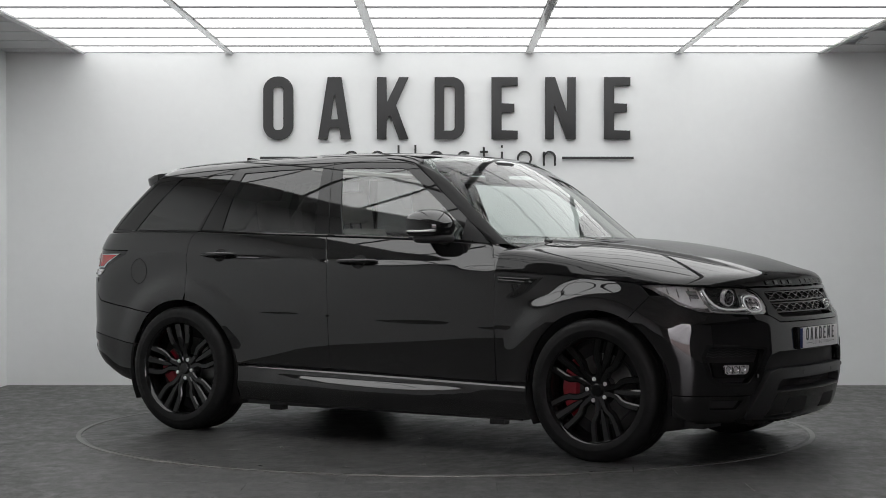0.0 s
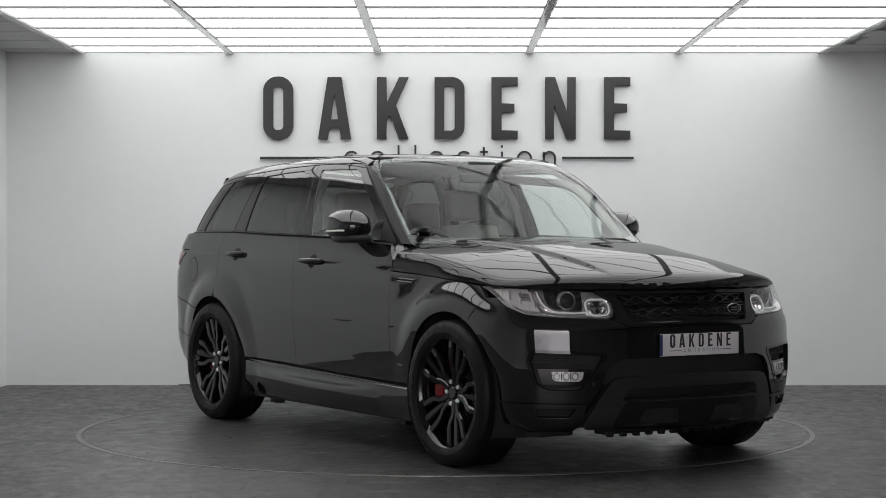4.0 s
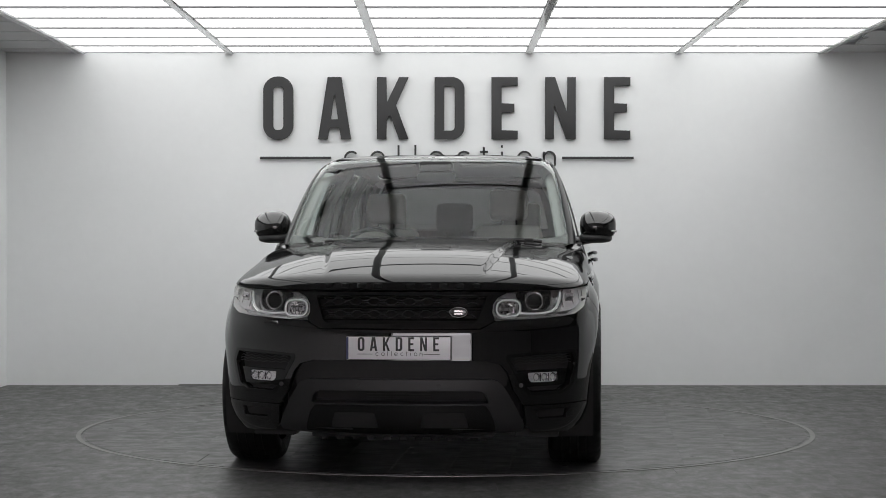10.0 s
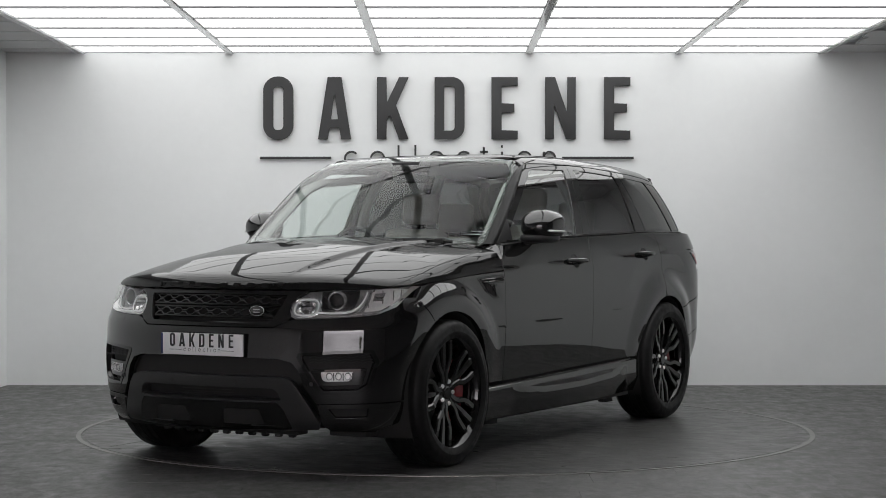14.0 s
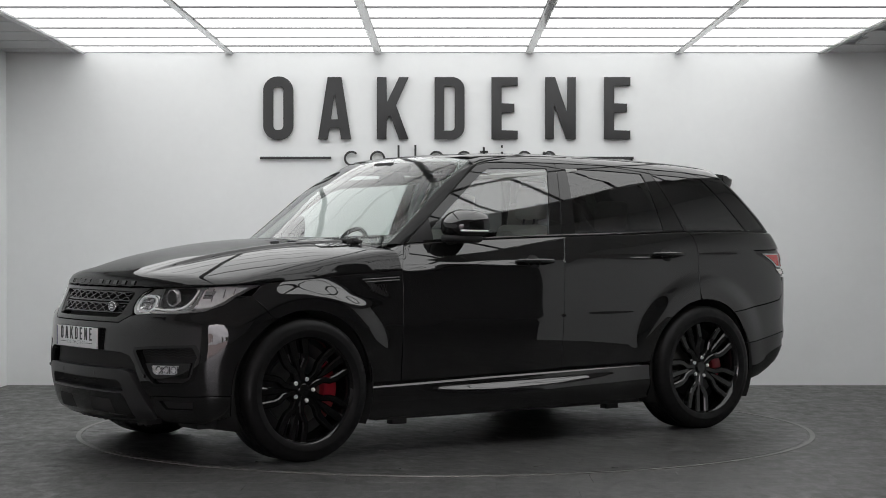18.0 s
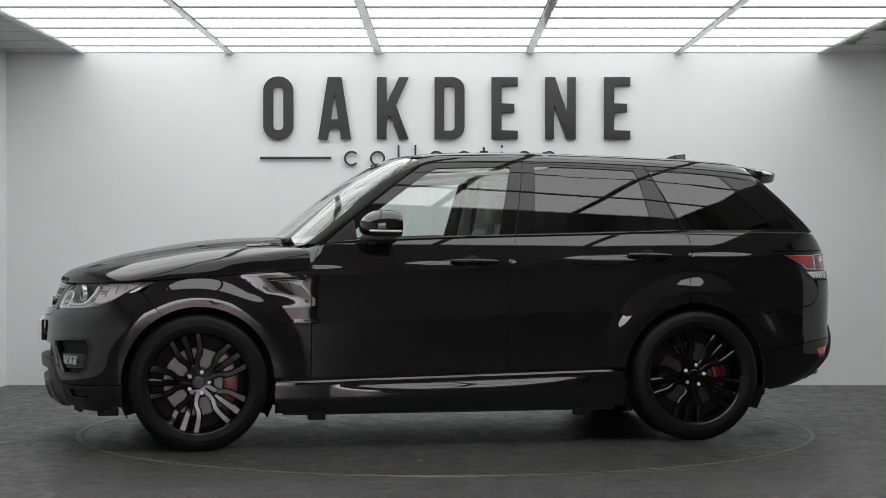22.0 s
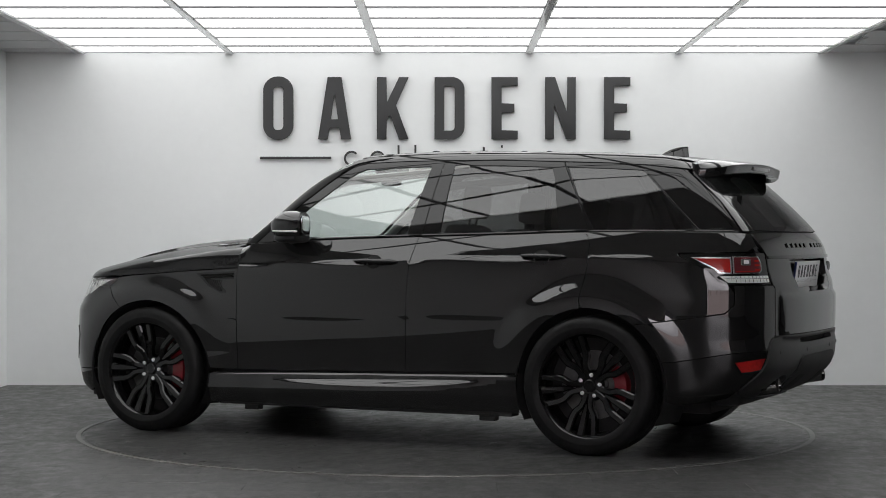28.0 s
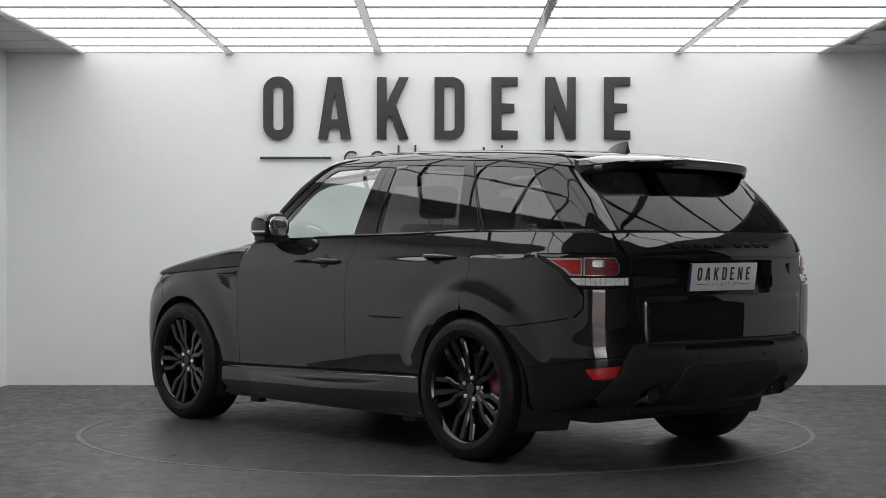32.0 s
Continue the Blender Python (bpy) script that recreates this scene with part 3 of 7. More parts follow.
# ---- the car: forms ----
def smooth_line(xs, ys):
    """A smooth curve through points (monotone cubic)."""
    xs, ys = np.array(xs, float), np.array(ys, float)
    h, d = np.diff(xs), np.diff(ys) / np.diff(xs)
    m = np.zeros_like(ys)
    for i in range(1, len(xs) - 1):
        if d[i - 1] * d[i] > 0:
            w1, w2 = 2 * h[i] + h[i - 1], h[i] + 2 * h[i - 1]
            m[i] = (w1 + w2) / (w1 / d[i - 1] + w2 / d[i])
    m[0], m[-1] = d[0], d[-1]

    def f(x):
        x = np.asarray(x, float)
        xc = np.clip(x, xs[0], xs[-1])
        i = np.clip(np.searchsorted(xs, xc) - 1, 0, len(xs) - 2)
        t = (xc - xs[i]) / h[i]
        v = ((1 + 2 * t) * (1 - t) ** 2 * ys[i] + t * (1 - t) ** 2 * h[i] * m[i] + t * t * (3 - 2 * t) * ys[i + 1] + t * t * (t - 1) * h[i] * m[i + 1])
        return v + np.where(x < xs[0], (x - xs[0]) * m[0], 0) + np.where(x > xs[-1], (x - xs[-1]) * m[-1], 0)
    return f


def smax(a, b, k):
    h = np.maximum(k - np.abs(a - b), 0) / k
    return np.maximum(a, b) + h * h * h * k / 6


def step(t):
    t = np.clip(t, 0, 1)
    return t * t * (3 - 2 * t)


XW, ZW, R_ARCH = 1.4615, 0.383, 0.428
half_width = smooth_line([-2.6, -2.2, -1.9, -1.46, -1.0, -0.5, 0, 0.5, 0.9, 1.46, 1.9, 2.3],
                         [0.840, 0.905, 0.936, 0.949, 0.953, 0.955, 0.955, 0.955, 0.952, 0.947, 0.942, 0.915])
flank = smooth_line([0.15, 0.20, 0.28, 0.36, 0.42, 0.50, 0.60, 0.70, 0.74, 0.80, 0.86, 0.90, 0.95, 1.00, 1.035, 1.06, 1.12, 1.18, 1.26],
                    [-0.13, -0.10, -0.05, -0.024, -0.020, -0.014, -0.006, -0.001, 0.0, -0.0003, -0.0010, -0.0017, -0.0037, -0.0080, -0.0125, -0.022, -0.041, -0.063, -0.098])
nose = smooth_line([0.15, 0.20, 0.26, 0.36, 0.44, 0.52, 0.58, 0.66, 0.735, 0.76, 0.79, 0.83, 0.87, 0.92, 0.96, 1.0, 1.05],
                   [2.12, 2.22, 2.295, 2.325, 2.340, 2.3445, 2.3425, 2.3372, 2.3322, 2.325, 2.306, 2.288, 2.268, 2.244, 2.229, 2.213, 2.19])
bonnet_line = smooth_line([0.5, 0.9, 1.079, 1.21, 1.416, 1.591, 1.768, 1.942, 2.05, 2.13, 2.20, 2.3],
                          [1.205, 1.200, 1.195, 1.190, 1.173, 1.147, 1.115, 1.078, 1.053, 1.032, 1.010, 0.97])
tail = smooth_line([0.15, 0.28, 0.384, 0.50, 0.58, 0.65, 0.72, 0.80, 0.88, 0.925, 0.955, 1.0, 1.08, 1.118, 1.18, 1.223, 1.54, 1.64, 1.75],
                   [-1.93, -2.22, -2.395, -2.482, -2.490, -2.480, -2.482, -2.4830, -2.4838, -2.4836, -2.477, -2.460, -2.447, -2.440, -2.412, -2.38, -2.055, -1.945, -1.82])
roof_line = smooth_line([-2.4, -2.15, -1.9, -1.5, -0.92, -0.45, 0.0, 0.2, 0.4],
                        [1.580, 1.616, 1.655, 1.687, 1.707, 1.718, 1.709, 1.691, 1.658])
screen_line = smooth_line([1.10, 1.19, 1.339, 1.51, 1.63, 1.70, 1.76],
                          [1.085, 0.955, 0.760, 0.538, 0.342, 0.205, 0.05])
cabin_plan = smooth_line([-2.4, -2.1, -1.7, -1.2, -0.5, 0.2, 0.7, 1.0], [-0.135, -0.085, -0.040, -0.010, 0.0, -0.005, -0.02, -0.035])


def body(x, y, z):
    """Lower body: below zero inside."""
    y = np.abs(y)
    zt = z + 0.027 * np.clip(x, -2.2, 1.2) * step((z - 0.5) / 0.2)
    w = half_width(x) + flank(zt) + 0.0020 * np.exp(-((zt - 1.046) / 0.007) ** 2) * step((1.1 - x) / 0.3)
    w = w + 0.0024 * np.exp(-((zt - 0.737) / 0.011) ** 2) * step((1.15 - x) / 0.2) * step((x + 1.05) / 0.2)
    for xw in (XW, -XW):
        r = np.hypot(x - xw, (z - ZW))
        k = 0.62 if xw > 0 else 0.22
        w = w + (0.014 + 0.022 * step((z - 0.50) / 0.30)) * step((0.63 - r) / 0.165) * step((z - 0.16) / 0.14)
        w = w - 0.022 * k * step((r - 0.50) / 0.11) * step((0.80 - r) / 0.16) * step((z - 0.80) / 0.09) * step((1.16 - z) / 0.12)
    side = y - w
    front = (x - (nose(z) - 0.002 - 0.22 * y ** 2 - 0.19 * y ** 4)) * 0.95
    ridge = 0.40 + 0.11 * (2.1 - x)
    top = z - (0.5 * step((0.80 - x) / 0.2) + bonnet_line(x) - 0.013 - (0.07 * y ** 2 + 0.08 * y ** 4) * (1 - 0.42 * step((1.45 - x) / 0.6)) + 0.016 * step((ridge - y) / 0.04 + 0.5) * step((2.2 - x) / 0.4))
    rear = ((tail(z) + 0.10 * y ** 2 + 0.13 * y ** 4 - 0.004 - 0.020 * step((0.60 - 0.06 * (0.9 - z) - y) / 0.035 + 0.5) * step((0.905 - z) / 0.045) * step((z - 0.64) / 0.03)) - x) * 0.95
    f = smax(side, front, 0.15)
    f = smax(f, top, 0.070)
    return smax(f, rear, 0.27)


def cabin(x, y, z):
    """Glasshouse and roof: below zero inside."""
    y = np.abs(y)
    q = z - 1.15
    side = y - (0.868 + cabin_plan(x) - 0.17 * q - 0.30 * q * q)
    top = z - (roof_line(x) + 0.004 - 0.035 * y ** 2)
    front = (x - (screen_line(z) + 0.012 - 0.25 * y ** 2)) * 0.62
    rear = ((tail(z) + 0.13 * y ** 2) - x) * 0.72
    f = smax(side, top, 0.17)
    f = smax(f, front, 0.05)
    return smax(f, rear, 0.10)


class Chart:
    """A way to look at a form: (u, v) names a ray from inside it, and the ray's way out is the point."""

    def __init__(self, form, ray, inv, reach=3.0):
        self.form, self.ray, self.inv, self.reach = form, ray, inv, reach

    def at(self, u, v, level=0.0):
        u, v = np.atleast_1d(np.asarray(u, float)), np.atleast_1d(np.asarray(v, float))
        o, d = self.ray(u, v)
        a, b = np.zeros_like(u), np.full_like(u, self.reach)
        for _ in range(34):
            m = (a + b) / 2
            p = o + d * m[:, None]
            out = self.form(p[:, 0], p[:, 1], p[:, 2]) > level
            b = np.where(out, m, b)
            a = np.where(out, a, m)
        return o + d * b[:, None]

    def normal(self, p):
        e, g = 0.0015, []
        for k in range(3):
            dv = np.zeros(3)
            dv[k] = e
            hi, lo = p + dv, p - dv
            g.append(self.form(hi[:, 0], hi[:, 1], hi[:, 2]) - self.form(lo[:, 0], lo[:, 1], lo[:, 2]))
        g = np.stack(g, 1)
        return g / np.maximum(np.linalg.norm(g, axis=1, keepdims=True), 1e-9)


def rows(*cols):
    return np.stack(np.broadcast_arrays(*cols), 1).astype(float)


Z0 = 0.0
side_c = Chart(body, lambda u, v: (rows(u, 0 * u, v), rows(0 * u, 0 * u + 1, 0 * u)), lambda p: (p[:, 0], p[:, 2]))
cabin_side_c = Chart(cabin, side_c.ray, side_c.inv)
FX, RX = 1.30, -1.55
front_c = Chart(body, lambda u, v: (rows(FX + 0 * u, 0 * u, v), rows(np.cos(u), np.sin(u), 0 * u)), lambda p: (np.arctan2(p[:, 1], p[:, 0] - FX), p[:, 2]))
rear_c = Chart(body, lambda u, v: (rows(RX + 0 * u, 0 * u, v), rows(-np.cos(u), np.sin(u), 0 * u)), lambda p: (np.arctan2(p[:, 1], RX - p[:, 0]), p[:, 2]))
flat_front_c = Chart(body, lambda u, v: (rows(0.6 + 0 * u, u, v), rows(0 * u + 1, 0 * u, 0 * u)), lambda p: (p[:, 1], p[:, 2]))
flat_rear_c = Chart(body, lambda u, v: (rows(-1.2 + 0 * u, u, v), rows(0 * u - 1, 0 * u, 0 * u)), lambda p: (p[:, 1], p[:, 2]))
screen_c = Chart(cabin, lambda u, v: (rows(-0.6 + 0 * u, u, v), rows(0 * u + 1, 0 * u, 0 * u)), lambda p: (p[:, 1], p[:, 2]))
hatch_c = Chart(cabin, lambda u, v: (rows(-1.0 + 0 * u, u, v), rows(0 * u - 1, 0 * u, 0 * u)), lambda p: (p[:, 1], p[:, 2]))
roof_c = Chart(cabin, lambda u, v: (rows(u, v, 1.2 + 0 * u), rows(0 * u, 0 * u, 0 * u + 1)), lambda p: (p[:, 0], p[:, 1]), 1.0)
cabin_rear_c = Chart(cabin, lambda u, v: (rows(-1.30 + 0 * u, 0 * u, v), rows(-np.cos(u), np.sin(u), 0 * u)), lambda p: (np.arctan2(p[:, 1], -1.30 - p[:, 0]), p[:, 2]))
BX = 1.85


def bonnet_ray(u, v):
    tau = np.maximum(u - BX, 0) / 0.40
    o = rows(np.minimum(u, BX), 0 * u, 0.62 + 0 * u)
    return o, rows(np.sin(tau), np.sin(v) * np.cos(tau), np.cos(v) * np.cos(tau))


def bonnet_inv(p):
    tau = np.arctan2(p[:, 0] - BX, np.hypot(p[:, 1], p[:, 2] - 0.62))
    return np.where(p[:, 0] < BX, p[:, 0], BX + np.maximum(tau, 0) * 0.40), np.arctan2(p[:, 1], p[:, 2] - 0.62)


bonnet_c = Chart(body, bonnet_ray, bonnet_inv, 1.6)


def S(x, z):
    return side_c.at(x, z)[0]


def Fp(y, z):
    return flat_front_c.at(y, z)[0]


def Rp(y, z):
    return flat_rear_c.at(y, z)[0]


def Rc(deg, z):
    return rear_c.at(radians(deg), z)[0]


def to_uv(chart, pts):
    """Points of space, or (u, v) pairs, as a loop of the chart."""
    pts = [np.asarray(p, float) for p in pts]
    if len(pts[0]) == 3:
        u, v = chart.inv(np.array(pts))
        return np.stack([u, v], 1)
    return np.array(pts)


def rounded(loop, r):
    """Rounds the corners of a closed loop."""
    out, n = [], len(loop)
    for i in range(n):
        a, b, c = loop[i - 1], loop[i], loop[(i + 1) % n]
        la, lc = np.linalg.norm(a - b), np.linalg.norm(c - b)
        k = min(r, la * 0.45, lc * 0.45)
        turn = np.dot(a - b, c - b) / max(la * lc, 1e-9)
        if k < 1e-4 or turn < -0.985:
            out.append(b)
            continue
        p, q = b + (a - b) / la * k, b + (c - b) / lc * k
        for t in (0, 0.25, 0.5, 0.75, 1):
            out.append((1 - t) ** 2 * p + 2 * t * (1 - t) * b + t * t * q)
    return np.array(out)


def dense(loop, stepsize):
    out, n = [], len(loop)
    for i in range(n):
        a, b = loop[i], loop[(i + 1) % n]
        m = max(1, int(math.ceil(np.linalg.norm(b - a) / stepsize)))
        out += [a + (b - a) * k / m for k in range(m)]
    return np.array(out)


def area2(loop):
    x, y = loop[:, 0], loop[:, 1]
    return float(np.sum(x * np.roll(y, -1) - np.roll(x, -1) * y))


def inset(loop, d):
    """Moves a loop inwards."""
    if area2(loop) < 0:
        loop = loop[::-1]
    a, b = loop - np.roll(loop, 1, 0), np.roll(loop, -1, 0) - loop
    na = np.stack([-a[:, 1], a[:, 0]], 1) / np.maximum(np.linalg.norm(a, axis=1, keepdims=True), 1e-9)
    nb = np.stack([-b[:, 1], b[:, 0]], 1) / np.maximum(np.linalg.norm(b, axis=1, keepdims=True), 1e-9)
    m = na + nb
    m = m / np.maximum(np.sum(m * m, 1, keepdims=True) / 2, 0.35)
    return loop + m * d


def inside(pts, loop):
    x, y = pts[:, 0][:, None], pts[:, 1][:, None]
    x0, y0 = loop[:, 0][None], loop[:, 1][None]
    x1, y1 = np.roll(loop[:, 0], -1)[None], np.roll(loop[:, 1], -1)[None]
    hit = ((y0 > y) != (y1 > y)) & (x < (x1 - x0) * (y - y0) / np.where(np.abs(y1 - y0) < 1e-12, 1e-12, y1 - y0) + x0)
    return hit.sum(1) % 2 == 1


def edge_gap(pts, loop):
    a, b = loop[None], np.roll(loop, -1, 0)[None]
    p = pts[:, None]
    t = np.clip(np.sum((p - a) * (b - a), 2) / np.maximum(np.sum((b - a) ** 2, 2), 1e-12), 0, 1)
    return np.sqrt(np.min(np.sum((p - (a + t[..., None] * (b - a))) ** 2, 2), 1))


from mathutils.geometry import delaunay_2d_cdt


def skin(name, chart, loop, res=0.03, level=0.0, holes=(), hem=0.014, gap=0.0018, r=0.0, mirror=False, hole_hem=None):
    """A panel of the form inside a loop, with turned-in edges; returns a mesh."""
    loops = []
    for i, lp in enumerate((loop, *holes)):
        uv = to_uv(chart, lp)
        if r:
            uv = rounded(uv, r)
        uv = dense(uv, res)
        uv = inset(uv, gap if i == 0 else -gap)
        loops.append(uv)
    lo, hi = loops[0].min(0), loops[0].max(0)
    gx, gy = np.arange(lo[0] + res / 2, hi[0], res), np.arange(lo[1] + res / 2, hi[1], res)
    grid = np.stack(np.meshgrid(gx, gy), -1).reshape(-1, 2)
    if len(grid):
        ok = inside(grid, loops[0])
        for h in loops[1:]:
            ok &= ~inside(grid, h)
        grid = grid[ok]
    for lp in loops:
        if len(grid):
            grid = grid[edge_gap(grid, lp) > res * 0.45]
    pts2, edges, n = [], [], 0
    for lp in loops:
        edges += [(n + i, n + (i + 1) % len(lp)) for i in range(len(lp))]
        pts2.append(lp)
        n += len(lp)
    if len(grid):
        pts2.append(grid)
    pts2 = np.concatenate(pts2)
    vv, _, ff, ov, *_ = delaunay_2d_cdt([Vector(p) for p in pts2], edges, [], 1, 1e-7)
    seat_of = {}
    for i, olds in enumerate(ov):
        for o in olds:
            seat_of[o] = i
    uv = np.array([tuple(v) for v in vv])
    faces = [tuple(f) for f in ff]
    if len(loops) > 1:
        cen = np.array([uv[list(f)].mean(0) for f in faces])
        bad = np.zeros(len(faces), bool)
        for h in loops[1:]:
            bad |= inside(cen, h)
        faces = [f for f, b in zip(faces, bad) if not b]
    P = chart.at(uv[:, 0], uv[:, 1], level)
    Nn = chart.normal(P)
    f0 = max(faces, key=lambda f: np.linalg.norm(np.cross(P[f[1]] - P[f[0]], P[f[2]] - P[f[0]])))
    if np.dot(np.cross(P[f0[1]] - P[f0[0]], P[f0[2]] - P[f0[0]]), Nn[f0[0]]) < 0:
        faces = [f[::-1] for f in faces]
    verts, norms = [P], [Nn]
    base = len(P)
    extra = []
    start = 0
    for li, lp in enumerate(loops):
        m = len(lp)
        Q = chart.at(lp[:, 0], lp[:, 1], level)
        QN = chart.normal(Q)
        tang = np.roll(Q, -1, 0) - np.roll(Q, 1, 0)
        out = np.cross(tang, QN)
        out /= np.maximum(np.linalg.norm(out, axis=1, keepdims=True), 1e-9)
        mid = Q.mean(0)
        if np.mean(np.sum(out * (Q - mid), 1)) < 0:
            out = -out
        if li:
            out = -out
        depth = hem if li == 0 or hole_hem is None else hole_hem
        if depth <= 0:
            start += m
            continue
        low = Q + out * 0.0009 - QN * 0.0025
        verts += [low, Q + out * 0.0009 - QN * depth]
        mixn = QN * 0.35 + out
        mixn /= np.linalg.norm(mixn, axis=1, keepdims=True)
        norms += [mixn, out]
        top = [seat_of[start + i] for i in range(m)]
        for i in range(m):
            j = (i + 1) % m
            extra.append(((top[i], top[j], base + j, base + i), out[i]))
            extra.append(((base + i, base + j, base + m + j, base + m + i), out[i]))
        base += 2 * m
        start += m
    V, NN = np.concatenate(verts), np.concatenate(norms)
    for f, o in extra:
        c = np.cross(V[f[1]] - V[f[0]], V[f[2]] - V[f[0]])
        if np.linalg.norm(c) < 1e-14:
            c = np.cross(V[f[2]] - V[f[0]], V[f[3]] - V[f[0]])
        faces.append(f if np.dot(c, o) >= 0 else f[::-1])
    if mirror:
        V, NN = V * (1, -1, 1), NN * (1, -1, 1)
        faces = [f[::-1] for f in faces]
    me = bpy.data.meshes.new(name)
    me.from_pydata(V.tolist(), [], faces)
    me.polygons.foreach_set("use_smooth", [True] * len(me.polygons))
    me.update()
    me.normals_split_custom_set_from_vertices(NN.tolist())
    return me


def both(name, chart, loop, material, parent=None, label="", **kw):
    """The same panel on the left and on the right."""
    parents = parent if isinstance(parent, (list, tuple)) else (parent or car, parent or car)
    return [part(name, skin(name, chart, loop, mirror=m, **kw), material, p, label) for m, p in zip((False, True), parents)]


def across(pts):
    """A loop across the middle from its left half, which runs from the middle to the middle."""
    return [tuple(p) for p in pts] + [(p[0], -p[1], p[2]) for p in pts[::-1] if abs(p[1]) > 1e-6]


def across_uv(pts):
    return [tuple(p) for p in pts] + [(-p[0], p[1]) for p in pts[::-1] if abs(p[0]) > 1e-6]


car = thing("car", None, None, "black large four-wheel-drive car with black wheels on the turntable", "car")

# lines of the panels
belt = smooth_line([-2.5, -2.0, -1.44, -0.9, -0.29, 0.27, 0.75, 0.9], [1.228, 1.230, 1.229, 1.214, 1.200, 1.183, 1.160, 1.15])
clam = smooth_line([0.82, 1.175, 1.5, 1.82, 2.1], [1.013, 0.993, 0.970, 0.953, 0.947])


def arch(xw, a0, a1, r=R_ARCH, n=18):
    return [(xw + r * math.cos(radians(a0 + (a1 - a0) * i / n)), ZW + r * math.sin(radians(a0 + (a1 - a0) * i / n))) for i in range(n + 1)]


def belt_run(x0, x1, n=10, dz=0.0):
    return [(x0 + (x1 - x0) * i / n, float(belt(x0 + (x1 - x0) * i / n)) + dz) for i in range(n + 1)]


DX = 0.824
# front wing
wing = [(1.775, 0.893), (1.705, 0.950)] + [(x, float(clam(x))) for x in (1.60, 1.45, 1.3, 1.15, 1.0, 0.9)] + [(DX, 1.013), (DX, 0.85), (DX + 0.002, 0.60), (DX + 0.004, 0.400)] \
    + [(1.035, 0.405)] + arch(XW, 177, 62)
both("front_wing", side_c, wing, "car_paint", res=0.015, hem=0.03)
# doors
door_f = [(DX - 0.001, 0.400), (DX - 0.001, 0.85), (DX - 0.001, 1.013), (0.806, 1.07), (0.772, 1.150)] + belt_run(0.75, -0.385, 14) + \
    [(-0.362, 1.12), (-0.346, 1.057), (-0.334, 0.90), (-0.331, 0.80), (-0.326, 0.60), (-0.322, 0.426)] + [(0.2, 0.412)]
doors_f = both("front_door", side_c, door_f, "car_paint", res=0.022)
door_r = [(-0.323, 0.427), (-0.327, 0.60), (-0.332, 0.80), (-0.335, 0.90), (-0.347, 1.057), (-0.363, 1.12)] + belt_run(-0.387, -1.412, 14) + \
    [(-1.438, 1.20), (-1.449, 1.155), (-1.447, 1.057), (-1.430, 0.95), (-1.413, 0.86)] + arch(-XW, 84, 7) + [(-1.02, 0.435), (-0.7, 0.432)]
doors_r = both("rear_door", side_c, door_r, "car_paint", res=0.022)
# rear quarter, round the corner to the tail lamp
q_pts = [S(*p) for p in [(-1.414, 0.86), (-1.431, 0.95), (-1.448, 1.057), (-1.450, 1.155), (-1.439, 1.20)]] + [S(x, float(belt(x))) for x in (-1.413, -1.6, -1.8, -1.95)]
q_pts += [Rc(62, 1.228), Rc(52, 1.226), Rc(43, 1.222), Rc(42.3, 1.17), Rc(42.0, 1.122)] + [S(x, z) for x, z in ((-2.20, 1.120), (-1.960, 1.117), (-1.975, 1.094), (-2.05, 1.062), (-2.13, 1.02), (-2.19, 0.958), (-2.235, 0.945))]
q_pts += [S(-2.265, 0.90), S(-2.262, 0.835), S(-2.215, 0.793), S(-2.05, 0.767), S(-1.90, 0.748)] + [S(*p) for p in arch(-XW, 127, 86, n=8)]
both("rear_quarter_panel", rear_c, q_pts, "car_paint", res=0.018, hem=0.03)
# bonnet, wrapping down over the wings
bon = [(0.955, 0.0), (0.948, 0.3), (0.930, 0.6), (0.900, 0.85), (0.862, 0.98), (0.8275, 1.07)]
bl = [bonnet_c.at(u, v)[0] for u, v in bon] + [S(DX, 1.0165)]
bl += [S(x, float(clam(x)) + 0.0035) for x in (0.95, 1.1, 1.25, 1.4, 1.55, 1.7, 1.85)]
bl += [Fp(y, z) for y, z in ((0.84, 0.9450), (0.75, 0.9405), (0.65, 0.9375), (0.5, 0.9350), (0.35, 0.9345), (0.2, 0.9345), (0.1, 0.9345), (0.0, 0.9345))]
bonnet = part("bonnet", skin("bonnet", bonnet_c, across(bl), res=0.018, hem=0.02), "top_paint", car)

# cabin sides
def glass_top(x):
    return float(smooth_line([-2.2, -1.9, -1.7, -1.2, -0.5, 0.1, 0.3], [1.50, 1.548, 1.583, 1.606, 1.621, 1.607, 1.59])(x))


gl_f = [(0.635, 1.176), (0.40, 1.372), (0.20, 1.520), (0.105, 1.586), (0.050, 1.607), (-0.17, 1.613), (-0.388, 1.617), (-0.36, 1.50), (-0.288, 1.206), (0.2, 1.195)]
gl_r = [(-0.537, 1.620), (-0.85, 1.614), (-1.150, 1.600), (-1.178, 1.53), (-1.238, 1.240), (-0.9, 1.228), (-0.502, 1.216), (-0.52, 1.42)]
gl_q = [(-1.245, 1.598), (-1.45, 1.590), (-1.690, 1.575), (-1.85, 1.42), (-2.018, 1.246), (-1.7, 1.243), (-1.447, 1.241), (-1.34, 1.42)]
d_pan = [(-1.703, 1.574), (-1.90, 1.552), (-2.08, 1.40), (-2.222, 1.252), (-2.035, 1.245), (-1.86, 1.42)]
part_f = both("front_door_glass", cabin_side_c, gl_f, "side_glass", doors_f, "clear side window glass", res=0.05, hem=0.004, r=0.02, level=-0.006)
